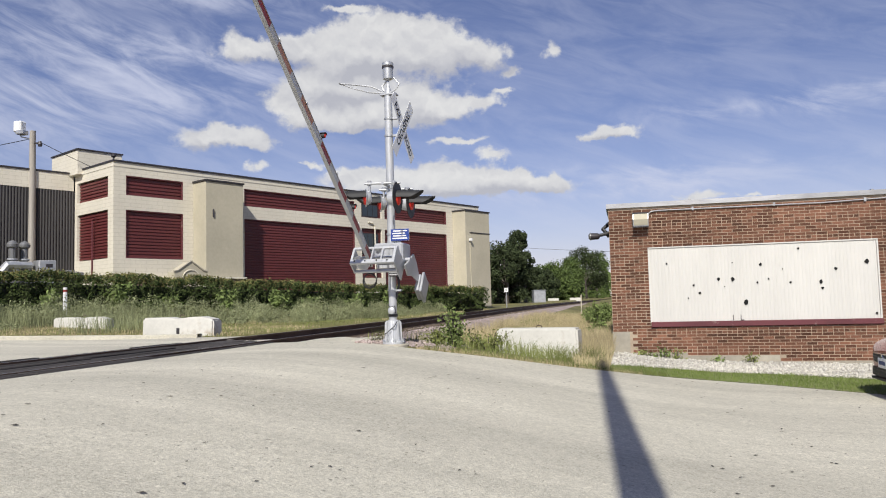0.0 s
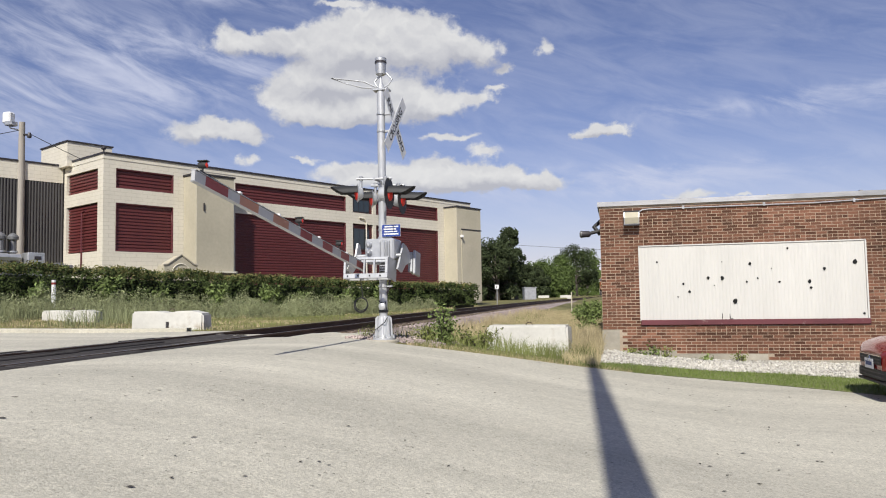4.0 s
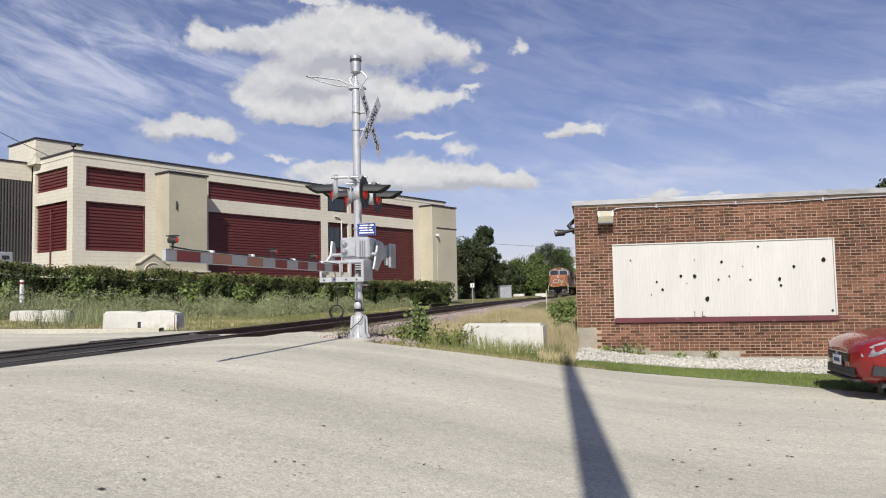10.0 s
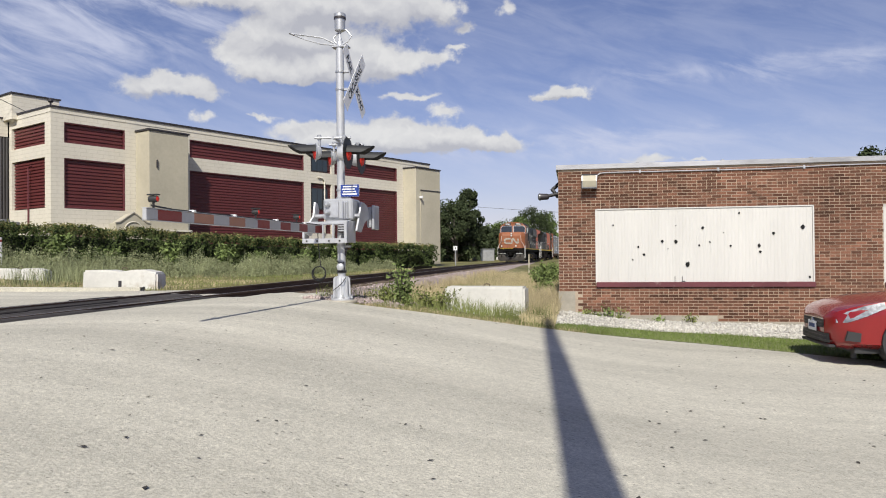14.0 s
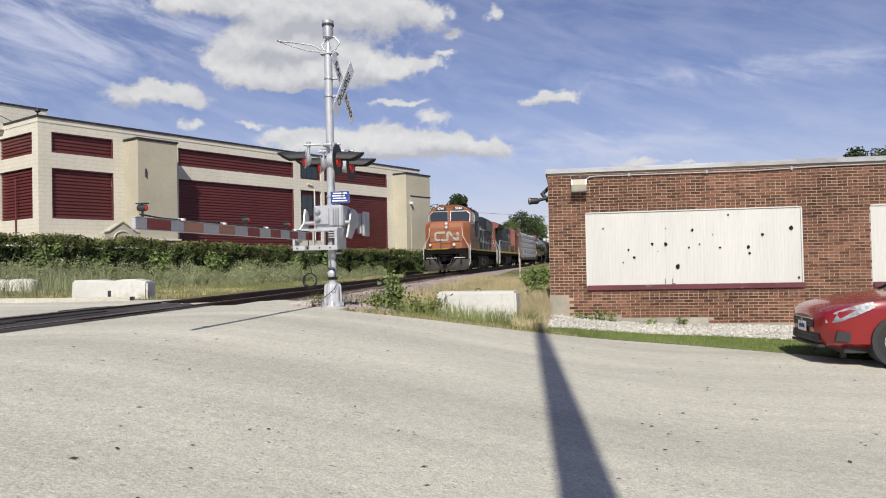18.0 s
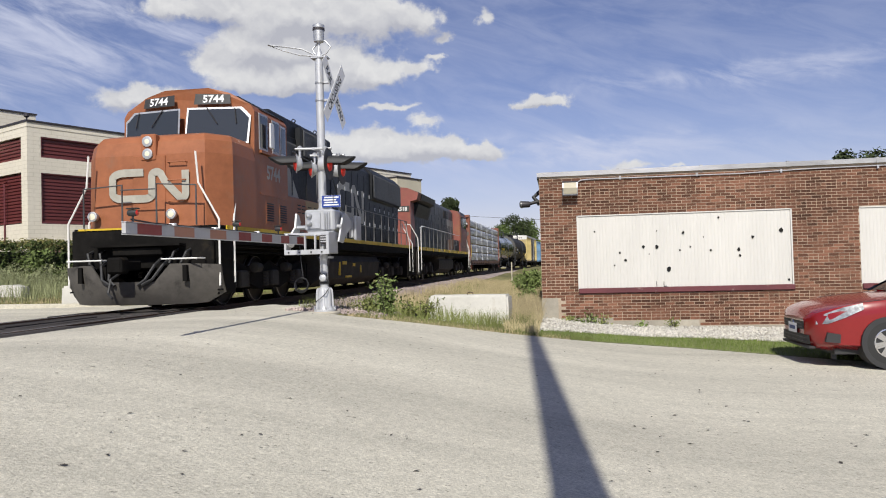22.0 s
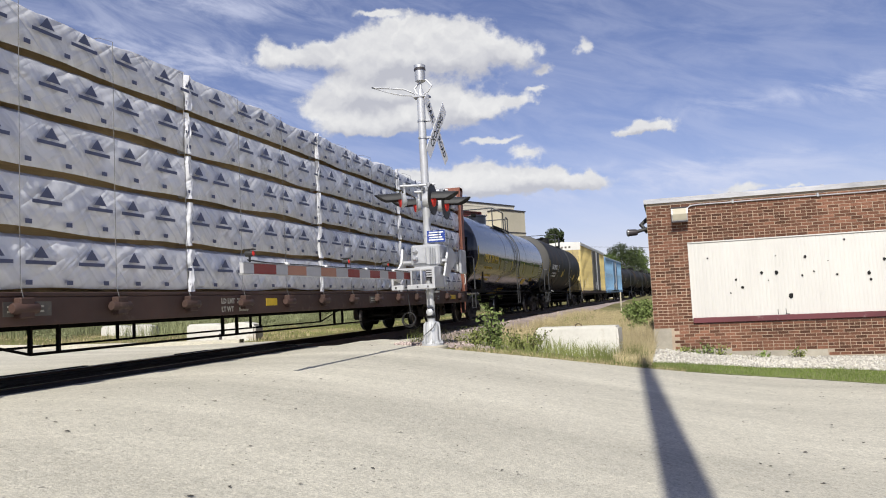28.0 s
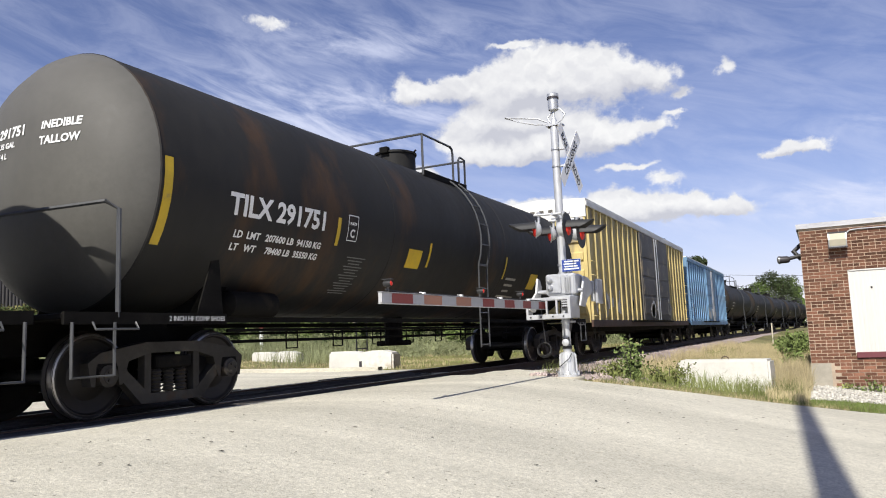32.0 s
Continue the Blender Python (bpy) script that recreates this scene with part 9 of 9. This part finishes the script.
stones("white_gravel", 17000, on_gravel, 0.023, WHITESTONE, 5, "white limestone gravel along the wall foot", "gravel")
GBED = M().grid([[(x, gravel_edge(x) + (17.37 - gravel_edge(x)) * k, ground_z(x, gravel_edge(x) + (17.37 - gravel_edge(x)) * k) + 0.006) for x in [-0.4 + 0.5 * i for i in range(27)]] for k in (0, 0.3, 0.7, 1.0)])
solid("gravel_bed", GBED, WHITESTONE, "pale gravel bed along the brick wall", "gravel", "structure")
# dry grass, weeds and tall stalks beside the near block
blades("dry_grass", 22000, strip_place(-3.4, -0.35, 13.0, 19.5, lambda x, y: y > road_edge(x) + 0.15 and (y > 17.0 or x > -0.98) and (x > -0.98 or patchy(x, y, 0.9, 0.1)), lambda x, y: 0.35 + 0.75 * ease(y, 14.6, 16.6)), 0.46, 0.0065, STRAW, 12, "tall dry straw grass beside the block", "grass", 0.5)
blades("dry_grass_bank", 34000, strip_place(-5.4, -0.4, 16.9, 46, lambda x, y: patchy(x, y, 0.4, -0.25) and x > -5.1), 0.36, 0.008, STRAW, 13, "dry straw grass on the bank below the track", "grass", 0.5)
blades("green_grass_bank", 34000, strip_place(-5.0, -0.4, 12.3, 44, lambda x, y: y > road_edge(x) + 0.22 + 0.3 * noise.noise(Vector((x * 2.5, 0, 0))) and x > -4.6 and not (-2.9 < x < -1.0 and 16.2 < y < 16.9) and (y < 16.3 or patchy(x, y, 0.55, 0.05, 4.0)) and patchy(x, y, 1.4, -0.12, 2.0), lambda x, y: 0.45 + 0.75 * ease(y, road_edge(x), road_edge(x) + 1.6)), 0.26, 0.0075, GRASS, 14, "green rough grass below the track", "grass", 0.9)
blades("road_edge_grass", 1500, lambda r: (lambda x: (x, road_edge(x) + 0.02 + 0.35 * r.random() ** 2, ground_z(x, road_edge(x)) - 0.02, 1.0))(r.uniform(-3.3, 0.6)), 0.09, 0.007, GRASS, 15, "ragged grass along the concrete edge", "grass", 0.7)
blades("road_edge_straw", 4000, lambda r: (lambda x: (x, road_edge(x) + 0.02 + 0.5 * r.random() ** 2, ground_z(x, road_edge(x)) - 0.02, 1.0))(r.uniform(-3.4, 0.2)), 0.055, 0.007, STRAW, 16, "dry grass along the concrete edge", "grass", 0.7)


# the far verge: mown grass near the track, tall weeds towards the hedge
def verge_ok(x, y):
    return y > far_edge(x) + 0.25


def hedge_line(s):
    """A place on the hedge's line, s metres along the long facade."""
    return RED_AT @ Vector((s, -7.0, 0))


def facade_off(x, y):
    """Distance in front of the long facade."""
    return -(RED_AT.inverted() @ Vector((x, y, 0))).y


blades("verge_grass", 52000, strip_place(-24, -9.9, 14.5, 60, lambda x, y: verge_ok(x, y) and x < track_x(y) - 2.3 and 8.0 < facade_off(x, y)), 0.09, 0.011, GRASS, 17, "rough green and yellow verge grass", "grass", 0.6)
blades("verge_straw", 60000, strip_place(-22, -9.9, 14.5, 60, lambda x, y: verge_ok(x, y) and x < track_x(y) - 2.3 and 8.0 < facade_off(x, y) and patchy(x, y, 0.3, -0.05, 8.0)), 0.10, 0.010, STRAW, 18, "dry yellow verge grass", "grass", 0.6)


def weed_clumps(n, seed):
    """Round clumps of feathery weeds: place, radius, height."""
    rng = random.Random(seed)
    out = []
    while len(out) < n:
        s = rng.uniform(-15, 24)
        d = 7.7 + 6.0 * rng.random() ** 1.25 * (1.0 if s < 9 else max(0.2, 1 - (s - 9) / 15))
        p = RED_AT @ Vector((s, -d, 0))
        if not verge_ok(p.x, p.y) or p.x > track_x(p.y) - 3.2 or (p.y < 18.2 and -13.2 < p.x < -10.0) or (p.y < 21.2 and -18.0 < p.x < -15.4):
            continue
        h = rng.uniform(0.3, 1.1) * (1.0 if d < 11 else 0.75) * (1.0 if s < 10 else 0.75)
        out.append((p.x, p.y, ground_z(p.x, p.y) - 0.04, rng.uniform(0.28, 0.55), h))
    return out


CLUMPS = weed_clumps(250, 19)


def weed_place(rng):
    x, y, z, r, h = rng.choice(CLUMPS)
    a, k = rng.uniform(0, 6.283), math.sqrt(rng.random())
    return x + r * k * math.cos(a), y + r * k * math.sin(a), z, h * (0.35 + 0.65 * math.sqrt(1 - k * k * 0.95)) * rng.uniform(0.7, 1.1)


blades("tall_weeds", 24000, weed_place, 1.0, 0.010, WEED, 19, "tall grey-green feathery weeds before the hedge", "weeds", 0.3)


def weed_leaf(rng):
    x, y, z, r, h = rng.choice(CLUMPS)
    a, e = rng.uniform(0, 6.283), math.asin(rng.random() ** 0.7)
    q = rng.uniform(0.8, 1.08)
    n = Vector((math.cos(a) * math.cos(e), math.sin(a) * math.cos(e), math.sin(e)))
    return (x + n.x * r * q, y + n.y * r * q, z + n.z * h * q), n


v, f = leaf_cloud(90000, weed_leaf, 0.032, random.Random(20), 0.5)
tagged(new("weed_leaves", leaf_mesh("weed_leaves", v, f, WEED)), "feathery weed foliage before the hedge", "weeds", kind="stuff")
# weeds round the far block
blades("block_weeds", 4000, strip_place(-20.5, -14.5, 17.8, 23.5, lambda x, y: verge_ok(x, y) and patchy(x, y, 0.8, -0.1, 6.0) and not (-18.2 < x < -15.8 and y < 21.2)), 0.6, 0.010, WEED, 22, "tall weeds round the sunken block", "weeds", 0.5)

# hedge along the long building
# near-black solid core: paints the deep shade seen in gaps between leaves
HEDGE_IN = material("hedge_core_shade_black", (0.018, 0.02, 0.010), 0.9, dark=0.6, light=1.4, bump=0.6, bump_scale=12)
hedge = thing("hedge", "long dense dark green hedge with ragged top", "hedge")
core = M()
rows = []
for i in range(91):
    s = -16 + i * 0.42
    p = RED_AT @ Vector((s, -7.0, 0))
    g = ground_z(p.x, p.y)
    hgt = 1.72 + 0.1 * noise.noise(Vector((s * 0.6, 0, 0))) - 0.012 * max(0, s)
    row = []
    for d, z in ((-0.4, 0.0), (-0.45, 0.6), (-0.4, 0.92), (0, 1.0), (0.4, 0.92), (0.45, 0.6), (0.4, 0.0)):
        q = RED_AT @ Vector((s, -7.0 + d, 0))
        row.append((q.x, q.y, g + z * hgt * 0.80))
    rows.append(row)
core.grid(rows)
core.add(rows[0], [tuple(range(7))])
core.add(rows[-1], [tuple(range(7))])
part("core", core, HEDGE_IN, hedge, "solid inner core painted as the dark shade between leaves")


def hedge_leaf(top):
    def inside(rng):
        s = rng.uniform(-16.2, 22.0)
        p = RED_AT @ Vector((s, -7.0, 0))
        g = ground_z(p.x, p.y)
        hgt = 1.78 + 0.2 * noise.noise(Vector((s * 0.6, 0, 0))) + 0.16 * noise.noise(Vector((s * 2.2, 5, 0))) - 0.012 * max(0, s)
        if top:
            d, z = rng.uniform(-0.6, 0.6), hgt * rng.uniform(0.80, 1.0) + 0.16 * rng.random() ** 3
        else:
            z = rng.uniform(0.1, 1.0)
            d = -0.66 - 0.30 * noise.noise(Vector((s * 1.5, z * 2.5, 1))) - 0.16 * noise.noise(Vector((s * 4.5, z * 7, 4))) + rng.uniform(-0.05, 0.05)
            z *= hgt
        q = RED_AT @ Vector((s, -7.0 + d, 0))
        return (q.x, q.y, g + z), (0.3, -0.6, 0.4)
    return inside


v, f = leaf_cloud(40000, hedge_leaf(False), 0.055, random.Random(31))
tagged(part("leaves", leaf_mesh("leaves", v, f, HEDGE), None, hedge), kind="stuff")
v, f = leaf_cloud(26000, hedge_leaf(True), 0.055, random.Random(32))
tagged(part("top_leaves", leaf_mesh("top_leaves", v, f, HEDGE_TIP), None, hedge), kind="stuff")


def shrub(x, y, z, h, w, n, mat, seed, label, leaf=0.05, stems=7):
    s = thing("shrub", label, "shrub")
    rng = random.Random(seed)
    tips = []
    m = M()
    for _ in range(stems):
        a, k = rng.uniform(0, 6.283), rng.uniform(0.2, 1.0)
        top = Vector((x + math.cos(a) * w * k, y + math.sin(a) * w * k, z + h * rng.uniform(0.6, 1.05)))
        m.tube([(x + rng.uniform(-0.05, 0.05), y, z - 0.05), ((x + top.x) / 2, (y + top.y) / 2, z + (top.z - z) * 0.55), top], 0.012, 5, r1=0.004)
        tips.append(top)
    part("stem", m, BARK, s)

    def inside(r):
        t = r.choice(tips)
        k = r.uniform(0.15, 1.0)
        return (x + (t.x - x) * k + r.gauss(0, 0.07), y + (t.y - y) * k + r.gauss(0, 0.07), z + (t.z - z) * k + r.gauss(0, 0.05)), (0, 0, 1)
    v, f = leaf_cloud(n, inside, leaf, rng, 0.3)
    tagged(part("leaves", leaf_mesh("leaves", v, f, mat), None, s), kind="stuff")
    return s


shrub(-2.98, 12.75, -0.2, 0.80, 0.2, 900, LEAF, 41, "bushy green weed beside the signal mast", 0.032, 14)
shrub(-3.35, 12.9, -0.15, 0.38, 0.22, 380, GRASS, 42, "low green weed beside the signal mast", 0.03, 9)
shrub(-2.5, 13.4, -0.3, 0.4, 0.4, 700, GRASS, 43, "low leafy weeds in rough grass", 0.03, 14)
shrub(-1.05, 29.0, -0.75, 1.15, 0.7, 2600, LEAF, 44, "green bush at the foot of the side wall", 0.05, 20)
shrub(-1.5, 36.0, -0.6, 1.0, 0.9, 2000, LEAF, 45, "green bush on the bank", 0.06, 18)
shrub(-0.9, 24.0, -0.8, 0.7, 0.45, 1000, LEAF, 46, "leafy weeds along the side wall", 0.06, 14)
for i, (x, h) in enumerate(((0.25, 0.16), (0.75, 0.26), (1.0, 0.24), (1.85, 0.12), (2.55, 0.2), (0.5, 0.12))):
    shrub(x, 17.15, ground_z(x, 17.1) - 0.02, h, 0.08, 70, LEAF if i % 2 else GRASS, 50 + i, "small weed growing in the gravel", 0.04, 5)
for i in range(9):
    s = -9 + i * 2.6
    p = RED_AT @ Vector((s, -7.9 - (i % 3) * 0.3, 0))
    shrub(p.x, p.y, ground_z(p.x, p.y), 1.05 + 0.2 * (i % 3), 0.55, 900, LEAF, 70 + i, "leafy green sapling before the hedge", 0.09, 10)


def tree(x, y, z, h, r, mat, seed, label, n=2600, leaf=0.28, trunk=0.3, base=0.15, tall=1.0):
    """Trunk, limbs, and a crown of leaf clumps with gaps."""
    rng = random.Random(seed)
    t = thing("tree", label, "tree", at=pose(x, y, z))
    m = M().tube([(0, 0, -0.3), (rng.uniform(-0.2, 0.2), 0, h * 0.35), (rng.uniform(-0.3, 0.3), 0, h * 0.75)], trunk, 8, r1=trunk * 0.3)
    clumps = []
    for _ in range(30):
        a = rng.uniform(0, 6.283)
        zz = h * (base + (1 - base) * rng.random() ** 0.8)
        k = math.sqrt(max(0.08, 1 - ((zz / h - 0.5) / 0.56) ** 2)) * r * rng.uniform(0.45, 1.0)
        c = Vector((math.cos(a) * k, math.sin(a) * k, zz))
        clumps.append((c, r * rng.uniform(0.26, 0.46)))
        m.tube([(0, 0, zz * 0.55), (c.x * 0.5, c.y * 0.5, zz * 0.8), c], trunk * 0.22, 5, r1=0.02)
    part("trunk", m, BARK, t)

    def inside(g):
        c, q = g.choice(clumps)
        d = Vector((g.gauss(0, 1), g.gauss(0, 1), g.gauss(0, 0.75)))
        d = d.normalized() * q * g.random() ** 0.35
        return c + d, d.normalized()
    v, f = leaf_cloud(n, inside, leaf, rng, 0.9)
    part("crown", leaf_mesh("crown", v, f, mat), None, t)
    return t


def at_az(az_deg, dist):
    return -dist * math.sin(radians(az_deg)), dist * math.cos(radians(az_deg))


for i, (a, d, h, r, mat, lab) in enumerate((
        (9.7, 92, 6.6, 2.6, TREE_DARK, "dark dense tree beyond the building"), (8.2, 96, 9.2, 1.8, TREE_DARK, "tall thin-topped dark tree"), (7.6, 99, 6.4, 1.5, TREE_DARK, "dark tree beyond the building"), (10.6, 86, 5.6, 2.2, TREE_DARK, "dark tree beside the building corner"),
        (6.2, 122, 4.6, 2.4, TREE_DARK, "dark tree by the line"), (5.6, 140, 5.2, 3.6, TREE_MID, "green tree beside the far track"), (4.7, 150, 5.8, 4.0, TREE_MID, "green tree beside the far track"), (4.6, 178, 9.0, 4.5, TREE_MID, "green tree far along the line"),
        (3.0, 186, 12.0, 4.6, TREE_DARK, "broad dark tree far along the line"), (2.2, 205, 12.0, 4.2, TREE_MID, "broad green tree far along the line"), (-0.9, 160, 9.6, 4.4, TREE_MID, "broad green tree far along the line"), (-2.2, 158, 9.0, 4.6, TREE_MID, "tree behind the brick building"), (-3.2, 150, 8.0, 4.4, TREE_DARK, "tree behind the brick building"),
        (-20.8, 62, 8.0, 2.2, TREE_DARK, "tree top behind the brick roof"), (12.0, 130, 6.4, 4.0, TREE_MID, "tree behind the long building"),
        (9.1, 90, 6.9, 2.6, TREE_DARK, "dark dense tree beyond the building"), (8.4, 93, 6.2, 2.0, TREE_DARK, "dark dense tree beyond the building"), (6.9, 110, 4.6, 1.8, TREE_DARK, "dark tree by the line"), (6.1, 128, 5.4, 3.0, TREE_MID, "green tree by the line"),
        (5.2, 134, 5.6, 3.2, TREE_MID, "green tree beside the far track"), (4.8, 142, 5.4, 3.2, TREE_MID, "green tree beside the far track"), (5.4, 150, 6.0, 3.2, TREE_MID, "green tree far along the line"),
        (5.0, 132, 3.4, 2.8, TREE_MID, "low green tree beside the far track"), (5.2, 140, 3.6, 2.8, TREE_MID, "low green tree beside the far track"), (6.0, 134, 3.4, 2.6, TREE_MID, "low green tree beside the far track"))):
    x, y = at_az(a, d)
    tree(x, y, 0.0, h, r, mat, 100 + i, lab, 6500, 0.15 if d < 110 else 0.22, base=0.02 if i != 1 else 0.3)
# distant woods closing the horizon
rng = random.Random(77)


def woods(rng):
    a = rng.uniform(-75, 80)
    d = 260 + 60 * rng.random()
    x, y = at_az(a, d)
    top = 7.5 + 3.0 * noise.noise(Vector((a * 0.35, 0, 0))) + 1.6 * noise.noise(Vector((a * 1.6, 4, 0)))
    return (x, y, rng.random() ** 0.7 * top), (0, -1, 0.3)


v, f = leaf_cloud(26000, woods, 1.3, rng, 0.8)
tagged(new("distant_woods", leaf_mesh("distant_woods", v, f, TREE_MID)), "distant line of green woods", "woods", kind="stuff")

# dark bits of leaf and grit on the road
def grit(rng):
    while True:
        x, y = rng.uniform(-5.5, 9.0), 1.5 + 11.5 * rng.random()
        if y < road_edge(x) - 0.2:
            return (x, y, ground_z(x, y) + 0.006), (0, 0, 1)


GRITMAT = material("dark_road_grit", (0.05, 0.042, 0.035), 0.9, bump=0, island=0.5)
grit_v, grit_f = leaf_cloud(420, grit, 0.022, random.Random(61), 6.0)
tagged(new("road_grit", leaf_mesh("road_grit", grit_v, grit_f, GRITMAT)), "dark bits of leaf and grit on the concrete", "debris", kind="stuff")

# ---- bricks of the front wall, in running bond with header courses ----
COURSE, LONG, BED = 0.0677, 0.2132, 0.0115
wall_bricks = []
z0 = FLOOR_Z + 0.3
course = 0
rng = random.Random(9)
while z0 + COURSE < BTOP - 0.03:
    head = course % 6 == 3
    step = LONG / 2 if head else LONG
    x = BX0 - (0 if course % 2 else step / 2)
    while x < 12.6:
        a, b = max(x, BX0) + BED / 2, min(x + step, 12.6) - BED / 2
        x += step
        if b - a < 0.03:
            continue
        spans = [(a, b)]
        for o in OPENINGS:
            if o[2] - 0.09 < z0 + COURSE * 0.5 < o[3] + 0.012:
                out = []
                for p, q in spans:
                    if q <= o[0] or p >= o[1]:
                        out.append((p, q))
                    else:
                        if p < o[0] - 0.03:
                            out.append((p, o[0] - 0.013))
                        if q > o[1] + 0.03:
                            out.append((o[1] + 0.013, q))
                spans = out
        for p, q in spans:
            floor = -0.12 if p < 0.02 else (-0.60 if p < 1.25 else (-0.665 if p < 3.15 else -0.80))
            if z0 > floor - 0.005:
                wall_bricks.append((p, q, z0))
    z0 += COURSE
    course += 1
near = [b for b in wall_bricks if b[0] < 0.5 and 0.0 < b[2] < 2.2][:290]
chosen = set(near)
rest = M()
for p, q, z in wall_bricks:
    if (p, q, z) in chosen:
        continue
    d = rng.uniform(0, 0.003)
    y = BY - d
    rest.add([(p, y, z + BED), (q, y, z + BED), (q, y, z + COURSE), (p, y, z + COURSE), (p, BY + 0.02, z + BED), (q, BY + 0.02, z + BED), (q, BY + 0.02, z + COURSE), (p, BY + 0.02, z + COURSE)],
             [(0, 1, 2, 3), (0, 4, 5, 1), (3, 2, 6, 7), (0, 3, 7, 4), (1, 5, 6, 2)])
me = bpy.data.meshes.new("brickwork")
me.from_pydata(rest.v, [], rest.f)
me.materials.append(BRICK)
tagged(part("brickwork", me, None, brick_wall), kind="stuff")
# side wall courses, seen edge on
sidebricks = M()
z0, course = FLOOR_Z + 0.3, 0
while z0 + COURSE < BTOP - 0.03:
    y = BY + 0.02 + (0.1 if course % 2 else 0.0)
    while y < 30:
        sidebricks.box(BX0 - 0.002, BX0 + 0.02, y + BED / 2, y + LONG - BED / 2, z0 + BED, z0 + COURSE)
        y += LONG
    z0 += COURSE
    course += 1
tagged(part("brickwork", sidebricks, BRICK, side_wall), kind="stuff")
brick_meshes = {}
for p, q, z in near:
    w = round(q - p, 3)
    if w not in brick_meshes:
        brick_meshes[w] = M().box(0, w, 0, 0.02, 0, COURSE - BED, 0.002).mesh("brick", BRICK)
    part("brick", brick_meshes[w], None, brick_wall, at=pose(p, BY - rng.uniform(0, 0.003), z + BED))


def motions():
    """All that moves."""
    for ob, u in TRAIN:
        rows = []
        for t in [i * 1.0 for i in range(33)]:
            y = u + TRAIN_V * (27.0 - t)
            rows.append((t, pose(track_x(y), y, 0, 0, 0, track_turn(y))))
        walk(ob, rows)
    # wheels roll while their car is near the crossing
    for ob, y0, r, u in WHEELSETS:
        near = 27.0 - (40.0 - u) / TRAIN_V
        far = 27.0 - (-6.0 - u) / TRAIN_V
        t0, t1 = max(0.0, near), min(32.0, far)
        rows, turn, t = [(0.0, pose(0, y0, r))], 0.0, t0
        step = 1.2 / (TRAIN_V / r)
        while t < t1:
            if t > rows[-1][0] + 0.04:
                rows.append((t, pose(0, y0, r, math.degrees(turn) % 360, 0, 0)))
            t += step
            turn += 1.2
        rows.append((32.0, rows[-1][1])) if rows[-1][0] < 31.9 else None
        if len(rows) > 3:
            walk(ob, rows)
    arm_rows = [(0, 37.4), (0.5, 33.0), (1, 28.7), (1.5, 24.8), (2, 21.1), (2.5, 17.6), (3, 14.4), (3.5, 11.3), (4, 8.4), (4.5, 5.9), (5, 3.9), (5.5, 2.2), (6, 0.8), (6.5, 0.2), (7, -0.1), (8, -0.2), (32, -0.2)]
    walk(gate_arm, [(t, pose(*ARM_PIVOT, -a, 0, 0)) for t, a in arm_rows])

    # the hanging coil comes down with the arm
    walk(coil, [(t, pose(-0.25, -0.42, 0.46 + 0.61 * max(a, 0) / 37.4)) for t, a in arm_rows])


motions()
